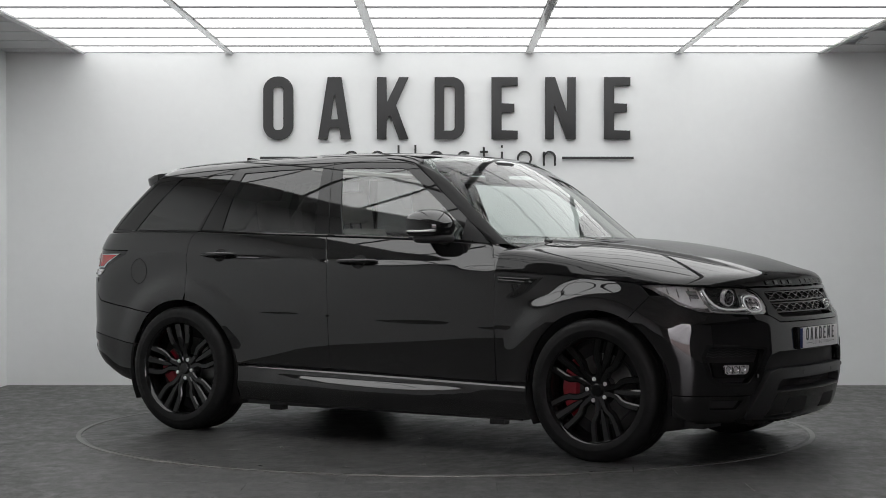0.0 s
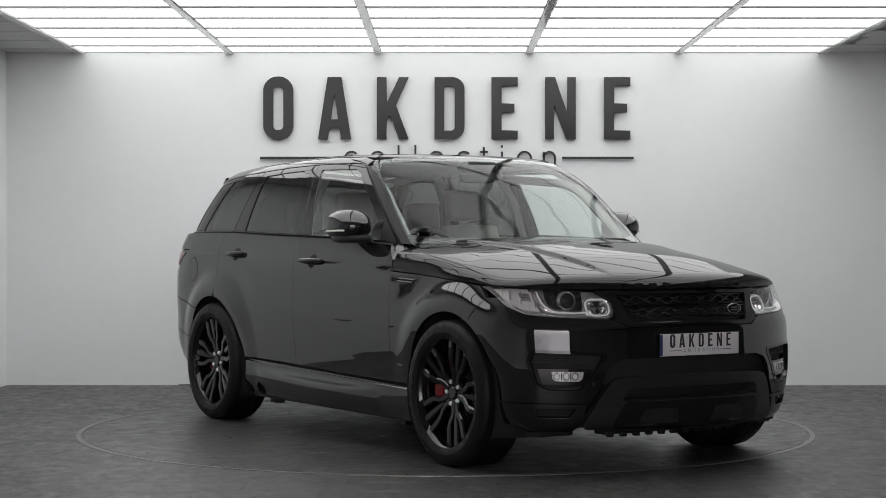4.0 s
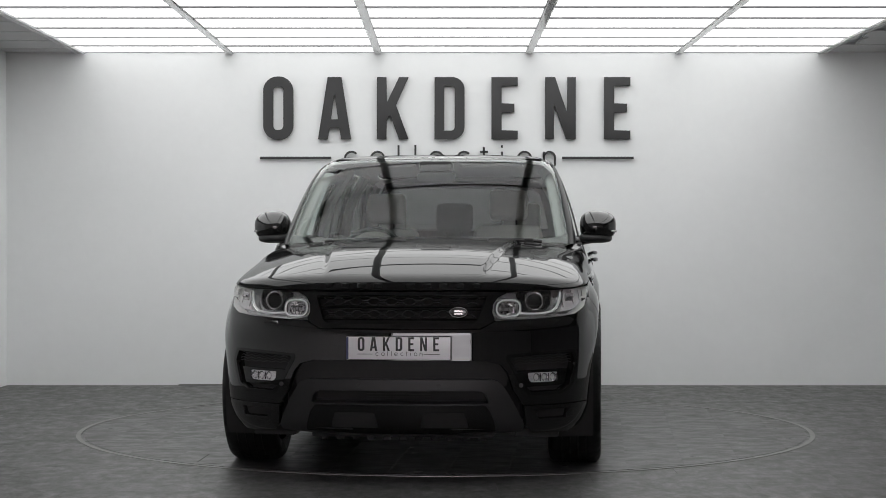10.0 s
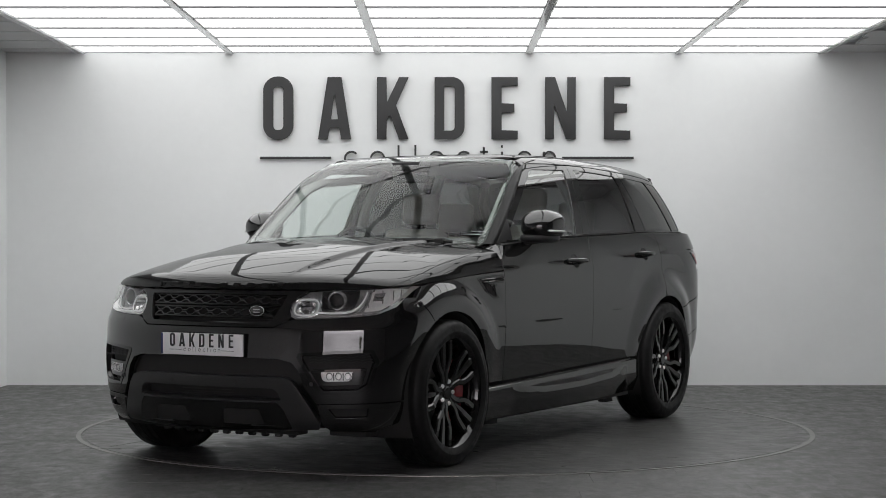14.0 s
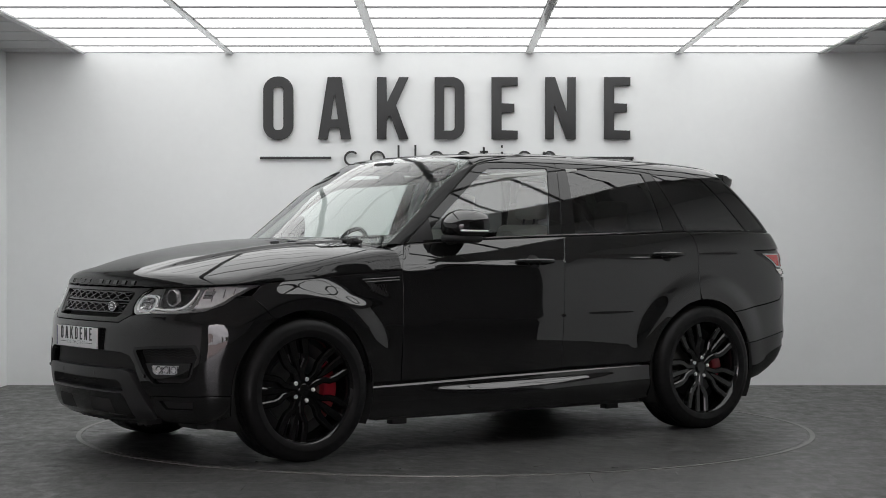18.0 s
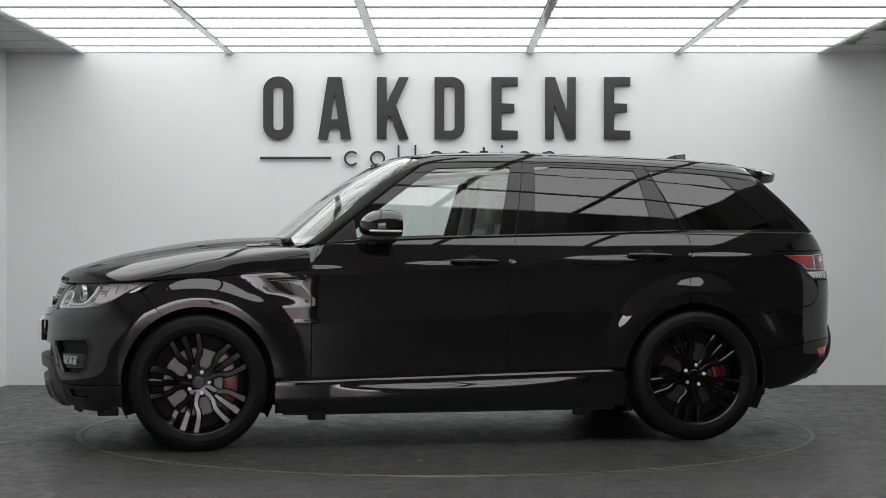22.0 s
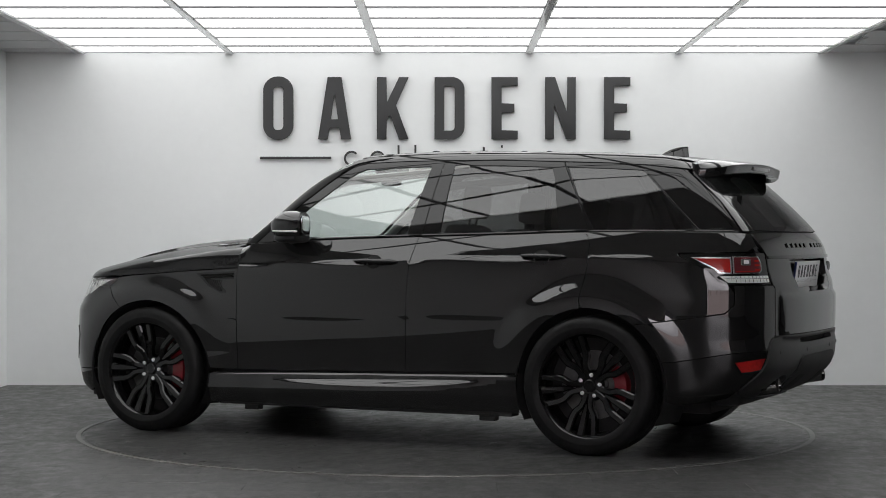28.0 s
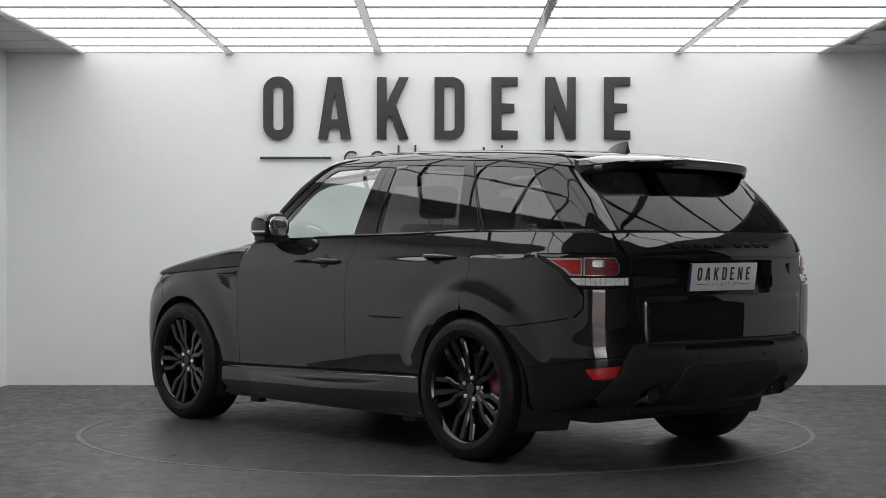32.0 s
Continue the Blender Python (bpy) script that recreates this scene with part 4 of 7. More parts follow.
part_r = both("rear_door_glass", cabin_side_c, gl_r, "privacy_glass", doors_r, "dark tinted side window glass", res=0.05, hem=0.004, level=-0.006)
both("quarter_glass", cabin_side_c, gl_q, "privacy_glass", None, "dark tinted rear quarter glass", res=0.05, hem=0.004, level=-0.005)
both("pillar_panel", cabin_side_c, d_pan, "gloss_black", None, "gloss black rear pillar panel", res=0.03, hem=0.006, level=-0.003, r=0.012)
# window frames of the doors and gloss pillar covers
fr_f = [(0.745, 1.163), (0.47, 1.385), (0.26, 1.545), (0.145, 1.622), (0.06, 1.642), (-0.2, 1.649), (-0.466, 1.650), (-0.43, 1.45), (-0.387, 1.203), (0.2, 1.188)]
both("front_window_frame", cabin_side_c, fr_f, "gloss_black", doors_f, "gloss black window frame", res=0.03, holes=(gl_f,), r=0.012, hole_hem=0.012)
fr_r = [(-0.468, 1.650), (-0.85, 1.645), (-1.215, 1.630), (-1.32, 1.44), (-1.418, 1.234), (-0.9, 1.219), (-0.389, 1.205), (-0.432, 1.45)]
both("rear_window_frame", cabin_side_c, fr_r, "gloss_black", doors_r, "gloss black window frame", res=0.03, holes=(gl_r,), hole_hem=0.012)
fr_q = [(-1.219, 1.629), (-1.5, 1.618), (-1.72, 1.602), (-1.93, 1.575), (-2.13, 1.40), (-2.262, 1.236), (-2.0, 1.234), (-1.422, 1.235), (-1.324, 1.44)]
both("quarter_frame", cabin_side_c, fr_q, "gloss_black", None, "gloss black rear window frame", res=0.03, holes=(gl_q, d_pan), hole_hem=0.01)
# windscreen pillar and roof side
rail = [(0.168, 1.661), (0.05, 1.682), (-0.4, 1.692), (-0.9, 1.686), (-1.5, 1.663), (-1.80, 1.642), (-1.965, 1.612),
        (-1.95, 1.580), (-1.72, 1.6045), (-1.5, 1.6205), (-1.215, 1.633), (-0.85, 1.648), (-0.466, 1.653), (-0.2, 1.652), (0.06, 1.645), (0.152, 1.622)]
both("roof_rail", cabin_side_c, rail, "car_paint", None, res=0.022, level=0.004)
# roof skin with glass panel
def roof_edge(x):
    p = cabin_side_c.at(x, float(smooth_line([-2.0, -1.8, -1.5, -0.9, -0.4, 0.05, 0.165], [1.606, 1.644, 1.665, 1.688, 1.694, 1.684, 1.668])(x)))[0]
    return (float(p[0]), float(p[1]) - 0.004)


re = [roof_edge(x) for x in (0.12, 0.0, -0.2, -0.5, -0.9, -1.3, -1.6, -1.85, -1.93)]
roof_loop = [(0.240, 0.0), (0.232, 0.25), (0.200, 0.5)] + re + [(-1.955, 0.5), (-1.965, 0.25), (-1.968, 0.0)]
roof_loop = [(a, b) for a, b in roof_loop] + [(a, -b) for a, b in roof_loop[::-1] if abs(b) > 1e-6]
part("roof", skin("roof", roof_c, roof_loop, res=0.03, hem=0.02), "top_paint", car)
# windscreen
sw = [(0.0, 1.170), (0.35, 1.165), (0.66, 1.155), (0.798, 1.150), (0.814, 1.165), (0.788, 1.32), (0.756, 1.47), (0.715, 1.60), (0.675, 1.660), (0.5, 1.677), (0.25, 1.687), (0.0, 1.689)]
part("windscreen", skin("windscreen", screen_c, across_uv(sw), res=0.04, hem=0.005, r=0.02, level=0.001), "windscreen_glass", car, "large raked windscreen")
inner = [(0.0, 1.205), (0.35, 1.201), (0.68, 1.195), (0.790, 1.215), (0.768, 1.34), (0.742, 1.47), (0.704, 1.585), (0.64, 1.642), (0.45, 1.655), (0.25, 1.660), (0.0, 1.66)]
part("screen_band", skin("screen_band", screen_c, across_uv(sw), res=0.03, hem=0.003, r=0.02, level=-0.005, holes=(across_uv(inner),)), "gloss_black", car, "black printed band round the windscreen")
# gloss strip over the windscreen pillar's edge, and the pale trim inside it
edge_z = [1.160, 1.19, 1.22, 1.26, 1.30, 1.35, 1.40, 1.45, 1.50, 1.54, 1.58, 1.61, 1.640, 1.662, 1.674]
edge_y = smooth_line([1.15, 1.165, 1.32, 1.47, 1.60, 1.664, 1.70], [0.803, 0.815, 0.789, 0.757, 0.716, 0.676, 0.63])
frame_x = smooth_line([1.150, 1.163, 1.385, 1.545, 1.622, 1.650, 1.69], [0.762, 0.747, 0.472, 0.262, 0.147, 0.10, 0.05])
for m in (False, True):
    s = -1 if m else 1
    bm = bmesh.new()
    lines = []
    for z in edge_z:
        e = screen_c.at(float(edge_y(z)), z)[0]
        zd = min(z, 1.645)
        d = cabin_side_c.at(float(frame_x(zd)), zd, 0.003)[0]
        out = np.array((0.45, 0.80, 0.35))
        run = []
        for t in (-0.04, 0.0, 0.12, 0.3, 0.5, 0.7, 0.88, 1.0, 1.03):
            lift = -0.012 if t < 0 or t > 1 else 0.004 + 0.036 * t * (1 - t)
            p = e * (1 - t) + d * t + out * lift
            run.append(bm.verts.new((p[0], s * p[1], p[2])))
        lines.append(run)
    for p, q in zip(lines, lines[1:]):
        for i in range(8):
            bm.faces.new((p[i], p[i + 1], q[i + 1], q[i]))
    part("windscreen_pillar", bm, "pillar_black", car)
# rear window
hw = [(0.0, 1.232), (0.4, 1.234), (0.59, 1.237), (0.660, 1.241), (0.632, 1.40), (0.600, 1.545), (0.55, 1.585), (0.3, 1.60), (0.0, 1.60)]
part("rear_window", skin("rear_window", hatch_c, across_uv(hw), res=0.04, hem=0.005, r=0.015), "rear_glass", car, "dark tinted rear window")
hs = [hatch_c.at(y, z)[0] for y, z in ((0.605, 1.55), (0.637, 1.40), (0.667, 1.236))] + [cabin_rear_c.at(radians(a), 1.229)[0] for a in (40, 43, 46)]
hs += [cabin_side_c.at(x, z)[0] for x, z in ((-2.266, 1.236), (-2.134, 1.40), (-1.955, 1.565))]
both("hatch_pillar", cabin_rear_c, hs, "car_paint", None, res=0.03)

trim_out = [(0.0, 1.13), (0.45, 1.13), (0.74, 1.14), (0.735, 1.23), (0.70, 1.40), (0.655, 1.56), (0.60, 1.615), (0.3, 1.64), (0.0, 1.64)]
trim_in = [(0.0, 1.262), (0.4, 1.262), (0.612, 1.268), (0.588, 1.40), (0.556, 1.525), (0.51, 1.555), (0.3, 1.57), (0.0, 1.57)]
part("hatch_trim", skin("hatch_trim", hatch_c, across_uv(trim_out), res=0.05, level=-0.022, hem=0.0, holes=(across_uv(trim_in),), hole_hem=0.02, r=0.015), "dark_trim", car, "dark trim inside the tailgate")
# ---- the car: front ----
cutF = [S(1.66, 0.762), S(1.775, 0.893)]
hl_low = [Fp(0.50, 0.790), Fp(0.65, 0.795), Fp(0.78, 0.803), S(2.02, 0.815), S(1.93, 0.850), S(1.86, 0.893)]
lamp_loop = [Fp(0.53, 0.921), Fp(0.488, 0.898), Fp(0.466, 0.865), Fp(0.464, 0.828), Fp(0.476, 0.802)] + hl_low + \
            [S(1.785, 0.928), S(1.715, 0.949), S(1.82, 0.950), Fp(0.86, 0.9425), Fp(0.78, 0.9375), Fp(0.65, 0.9325)]
fog_loop = [Fp(0.855, 0.634), Fp(0.70, 0.628), Fp(0.535, 0.616), Fp(0.530, 0.600), Fp(0.600, 0.470), Fp(0.640, 0.420), Fp(0.80, 0.424), Fp(0.845, 0.455), Fp(0.875, 0.58)]
bump = [Fp(0.0, 0.7455), Fp(0.20, 0.7455), Fp(0.40, 0.7455), Fp(0.468, 0.783)] + hl_low + cutF[::-1] + [S(*p) for p in arch(XW, 58, -1, n=12)]
bump += [S(1.95, 0.372), S(2.05, 0.370), Fp(0.80, 0.368), Fp(0.61, 0.366), Fp(0.565, 0.44), Fp(0.535, 0.53), Fp(0.50, 0.572), Fp(0.43, 0.590), Fp(0.2, 0.592), Fp(0.0, 0.592)]
fog_r = [(p[0], -p[1], p[2]) for p in fog_loop]
front_bumper = part("front_bumper", skin("front_bumper", front_c, across(bump), res=0.024, hem=0.03, holes=(fog_loop, fog_r), hole_hem=0.05), "car_paint", car)
# grille
g_out = [Fp(0.0, 0.749), Fp(0.2, 0.749), Fp(0.40, 0.749), Fp(0.468, 0.787), Fp(0.470, 0.80), Fp(0.458, 0.83), Fp(0.462, 0.868), Fp(0.485, 0.902), Fp(0.527, 0.925), Fp(0.53, 0.930), Fp(0.3, 0.930), Fp(0.0, 0.930)]
g_in = [Fp(0.0, 0.774), Fp(0.2, 0.774), Fp(0.360, 0.775), Fp(0.385, 0.792), Fp(0.424, 0.894), Fp(0.426, 0.908), Fp(0.2, 0.912), Fp(0.0, 0.912)]
grille = part("grille_surround", skin("grille_surround", front_c, across(g_out), res=0.02, hem=0.03, holes=(across(g_in),), hole_hem=0.05, level=0.0), "gloss_black", car, "gloss black grille surround")
part("grille_backing", skin("grille_backing", front_c, across([Fp(0, 0.76), Fp(0.39, 0.76), Fp(0.45, 0.915), Fp(0, 0.92)]), res=0.05, level=-0.06, hem=0.0), "liner_black", grille)


def front_line(pts, level, radius, sides=6, flat=1.0):
    p = flat_front_c.at([a for a, _ in pts], [b for _, b in pts], level)
    return tube([tuple(q) for q in p], radius, sides=sides, flat=flat)


for zc, wid in ((0.880, 0.402), (0.819, 0.386)):
    n = 9
    for sgn in (1, -1):
        zig = []
        for k in range(2 * n + 1):
            y = -wid + k * wid / n
            zig += [(y - wid / n * 0.27, zc + sgn * (0.004 if k % 2 else 0.017)), (y + wid / n * 0.27, zc + sgn * (0.004 if k % 2 else 0.017))]
        zig = [q for q in zig if abs(q[0]) < wid]
        part("mesh_bar", front_line(zig, -0.014, 0.0036, flat=1.3), "mesh_metal", grille)
for z, wid in ((0.902, 0.420), (0.857, 0.403), (0.842, 0.398), (0.795, 0.380)):
    part("grille_bar", front_line([(-wid + wid * k / 8, z) for k in range(17)], -0.016, 0.0045, flat=1.6), "gloss_black", grille)
bp = Fp(0.292, 0.829)
bm = lathe([(0.0001, 0.010), (0.026, 0.009), (0.034, 0.006), (0.036, 0.0), (0.034, -0.01)], 28)
bmesh.ops.transform(bm, matrix=Matrix.Translation((bp[0] + 0.002, 0.292, 0.829)) @ pose(0, 0, 0, 0, 0, -90) @ Matrix.Diagonal((1.25, 1, 0.72, 1)), verts=bm.verts)
badge = part("badge", bm, "badge_metal", grille, "small dark oval metal badge")
part("badge_rim", tube([(bp[0] + 0.009, 0.292 + 0.043 * math.cos(a), 0.829 + 0.0245 * math.sin(a)) for a in (2 * math.pi * k / 28 for k in range(28))], 0.0022, closed=True, up=(1, 0, 0)), "lamp_silver", grille)
for dz in (0.007, -0.007):
    part("badge_bar", boxed(bp[0] + 0.009, bp[0] + 0.0125, 0.272, 0.312, 0.829 + dz - 0.003, 0.829 + dz + 0.003), "lamp_silver", grille)

# show plates that carry the same sign as the wall
def flat_glyph(loop, hole, y0, z0, k, name, owner):
    """A small capital on a plate; the loop is in the wall letter's own metres."""
    bm = bmesh.new()
    loops = [loop] + ([hole] if hole else [])
    top = [[bm.verts.new((0.0098, y0 + a * k, z0 + (c - LZ0) * k)) for a, c in lp] for lp in loops]
    low = [[bm.verts.new((0.0070, y0 + a * k, z0 + (c - LZ0) * k)) for a, c in lp] for lp in loops]
    for t, l in zip(top, low):
        for i in range(len(t)):
            j = (i + 1) % len(t)
            bm.faces.new((t[i], t[j], l[j], l[i]))
    if hole:
        for i in range(len(loop)):
            j = (i + 1) % len(loop)
            bm.faces.new((top[0][i], top[0][j], top[1][j], top[1][i]))
    else:
        bm.faces.new(top[0])
    part(name, bm, "plate_ink", owner)


def thin_stroke(line, k, y0, zc, owner):
    """A thin small letter on a plate from a line of points."""
    bm = bmesh.new()
    pts = [Vector((y0 + a * k, zc + (c - ZC) * k)) for a, c in line]
    half = 0.0085 * k
    rows_ = []
    for i, p in enumerate(pts):
        d = (pts[min(i + 1, len(pts) - 1)] - pts[max(i - 1, 0)]).normalized()
        n = Vector((-d.y, d.x)) * half
        rows_.append([bm.verts.new((0.0096, q.x, q.y)) for q in (p + n, p - n)])
    for p, q in zip(rows_, rows_[1:]):
        bm.faces.new((p[0], q[0], q[1], p[1]))
    part("plate_small_letter", bm, "plate_ink", owner)


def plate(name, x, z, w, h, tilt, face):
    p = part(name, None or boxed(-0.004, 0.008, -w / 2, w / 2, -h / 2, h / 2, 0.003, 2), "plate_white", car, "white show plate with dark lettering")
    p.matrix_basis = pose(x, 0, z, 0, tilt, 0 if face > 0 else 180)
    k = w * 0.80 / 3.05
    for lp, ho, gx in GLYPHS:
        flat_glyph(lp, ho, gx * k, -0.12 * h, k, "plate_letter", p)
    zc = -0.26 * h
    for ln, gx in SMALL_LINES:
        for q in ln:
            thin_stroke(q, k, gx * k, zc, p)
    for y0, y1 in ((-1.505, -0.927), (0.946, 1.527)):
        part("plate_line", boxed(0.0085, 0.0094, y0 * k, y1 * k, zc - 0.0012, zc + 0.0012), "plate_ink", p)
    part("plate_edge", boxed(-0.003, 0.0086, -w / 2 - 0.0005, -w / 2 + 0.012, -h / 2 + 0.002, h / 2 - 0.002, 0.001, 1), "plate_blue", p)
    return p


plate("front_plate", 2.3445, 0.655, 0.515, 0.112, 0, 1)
bm = boxed(-0.05, 0.0, -0.262, 0.262, -0.060, 0.060, 0.004, 2)
bmesh.ops.transform(bm, matrix=pose(2.3415, 0, 0.655, 0, 0, 0), verts=bm.verts)
part("plate_holder", bm, "gloss_black", front_bumper, "gloss black plate holder")
# raised characters on the bonnet's lip, as plain bars
def lip_bars(chart_at, z, ys, hgt, wid, sgn, parent):
    for y in ys:
        p = chart_at(y, z)
        bm = bmesh.new()
        box(bm, -0.006, 0.0025, -wid / 2, wid / 2, -hgt / 2, hgt / 2, 0.0015, 1)
        bmesh.ops.transform(bm, matrix=Matrix.Translation(Vector(p)) @ pose(0, 0, 0, 0, -25 * sgn, 0), verts=bm.verts)
        part("raised_bar", bm, "gloss_black", parent)


lip_bars(Fp, 0.957, [0.375 - 0.0820 * i for i in range(10) if i != 5] + [-0.363], 0.024, 0.045, 1, bonnet)

# headlamps
def headlamp(m):
    s = -1 if m else 1
    lens = part("headlamp", skin("headlamp", front_c, lamp_loop, res=0.025, hem=0.006, mirror=m, r=0.006), "lens_clear", car, "clear headlamp with chrome reflectors and a white light guide")
    part("bucket", skin("bucket", front_c, lamp_loop, res=0.03, level=-0.060, hem=0.0, gap=-0.006, mirror=m), "lamp_chrome", lens)
    rim = dense(to_uv(front_c, lamp_loop), 0.03)
    bm = bmesh.new()
    a = [bm.verts.new((p[0], s * p[1], p[2])) for p in front_c.at(rim[:, 0], rim[:, 1], -0.006)]
    b = [bm.verts.new((p[0], s * p[1], p[2])) for p in front_c.at(rim[:, 0], rim[:, 1], -0.061)]
    for i in range(len(a)):
        bm.faces.new((a[i], a[(i + 1) % len(a)], b[(i + 1) % len(a)], b[i]))
    part("reflector_wall", bm, "lamp_clear", lens)

    def at(u, z, lv):
        p = front_c.at(u, z, lv)[0]
        return Vector((p[0], s * p[1], p[2]))

    def ua(y, z):
        return float(front_c.inv(np.array([Fp(y, z)]))[0][0])

    def panel(name, pts, mat, lv, label="", hem=0.012, r=0.006):
        return part(name, skin(name, front_c, [Fp(y, z) for y, z in pts], res=0.02, level=lv, hem=hem, r=r, mirror=m), mat, lens, label)
    # dark chamber of the projector
    panel("projector_mask", ((0.745, 0.836), (0.62, 0.830), (0.605, 0.86), (0.600, 0.927), (0.68, 0.930), (0.775, 0.934), (0.772, 0.885), (0.765, 0.855)), "lamp_housing", -0.045)
    c = at(ua(0.683, 0.880), 0.880, -0.044)
    turn = pose(0, 0, 0, 0, 0, -90 + 12 * s)
    for name, prof, mat in (("projector_lens", [(0.0001, 0.030), (0.016, 0.028), (0.029, 0.018), (0.036, 0.004), (0.037, 0.0)], "lens_smoke"),
                            ("projector_core", [(0.0001, 0.004), (0.036, 0.003)], "badge_metal"),
                            ("projector_ring", [(0.038, 0.0), (0.039, 0.020), (0.042, 0.023), (0.046, 0.020), (0.050, 0.004), (0.051, 0.0)], "lamp_chrome")):
        bm = lathe(prof, 32)
        bmesh.ops.transform(bm, matrix=Matrix.Translation(c) @ turn, verts=bm.verts)
        part(name, bm, mat, lens)

    # inner lamp: a rounded pill with a light guide round it
    def pill(k, lv, n=32):
        out = []
        for i in range(n):
            a = 2 * math.pi * i / n
            cy, cz = math.copysign(abs(math.cos(a)) ** 0.62, math.cos(a)), math.copysign(abs(math.sin(a)) ** 0.80, math.sin(a))
            y, z = 0.541 + 0.058 * k * cy, 0.846 + 0.040 * k * cz
            out.append(at(ua(y, z), z, lv))
        return out
    ring = pill(1.0, -0.014)
    part("light_guide", tube(ring, 0.0042, closed=True, up=(1, 0, 0)), "light_guide", lens, "white rounded light guide")
    part("lamp_bezel", tube(pill(1.17, -0.022), 0.0055, closed=True, up=(1, 0, 0)), "chrome", lens)
    part("lamp_bezel", tube(pill(0.84, -0.020), 0.0040, closed=True, up=(1, 0, 0)), "lamp_chrome", lens)
    bm = bmesh.new()
    front, deep = pill(0.86, -0.020), pill(0.5, -0.050)
    va, vb = [bm.verts.new(p) for p in front], [bm.verts.new(p) for p in deep]
    for i in range(len(va)):
        bm.faces.new((va[i], va[(i + 1) % len(va)], vb[(i + 1) % len(va)], vb[i]))
    bm.faces.new(vb)
    part("inner_reflector", bm, "chrome", lens)
    for q in (-0.3, 0.3):
        part("reflector_fin", tube([at(ua(0.541 + 0.03 * q * 2, z), z, -0.026) for z in (0.822, 0.846, 0.870)], 0.0035, sides=6), "lamp_chrome", lens)
    part("inner_bar", tube([at(ua(0.541 + 0.030 * q, 0.852), 0.852, -0.018) for q in (-1, 0, 1)], 0.0042, sides=6), "lamp_housing", lens)
    # long guide that runs under the lamp and rises at its outer end
    line = ((0.600, 0.822), (0.66, 0.818), (0.72, 0.820), (0.752, 0.828), (0.776, 0.846), (0.790, 0.872), (0.797, 0.902), (0.799, 0.924))
    part("light_guide", tube([at(ua(y, z), z, -0.018) for y, z in line], 0.0050, up=(1, 0, 0)), "light_guide", lens)
    part("guide_rail", tube([at(ua(y + 0.012, z - 0.004), z - 0.004, -0.024) for y, z in line[2:]], 0.0060, up=(1, 0, 0)), "chrome", lens)
    # bright shelf along the lower edge
    panel("reflector_shelf", ((0.59, 0.8145), (0.66, 0.811), (0.76, 0.815), (0.80, 0.824), (0.80, 0.813), (0.74, 0.804), (0.65, 0.800), (0.59, 0.801)), "lamp_silver", -0.020, r=0.002)
    # turn lamp at the outer end
    blk = [Fp(0.805, 0.828), S(2.00, 0.836), S(1.93, 0.866), S(1.86, 0.905), S(1.79, 0.936), S(1.90, 0.940), S(2.0, 0.938), Fp(0.845, 0.932), Fp(0.822, 0.925), Fp(0.818, 0.87)]
    part("turn_lamp", skin("turn_lamp", front_c, blk, res=0.03, level=-0.030, hem=0.02, mirror=m), "lamp_clear", lens, "silvered turn lamp")
    for k in range(4):
        u0 = float(front_c.inv(np.array([S(2.03 - 0.05 * k, 0.90)]))[0][0])
        part("reflector_rib", tube([at(u0, 0.846 + 0.018 * k, -0.024), at(u0 + 0.01, 0.930, -0.024)], 0.0035, sides=6), "chrome", lens)
    panel("turn_cell", ((0.866, 0.880), (0.828, 0.878), (0.830, 0.918), (0.872, 0.920)), "lamp_silver", -0.022, r=0.003)
    part("turn_bulb", tube([at(ua(y, 0.899), 0.899, -0.016) for y in (0.835, 0.862)], 0.006, sides=8), "chrome", lens)
    return lens


for m in (False, True):
    headlamp(m)
# washer covers
both("washer_cover", front_c, [Fp(0.70, 0.783), Fp(0.70, 0.758), Fp(0.62, 0.757), Fp(0.62, 0.782)], "car_paint", front_bumper, res=0.03, level=0.0015, hem=0.004, r=0.008)

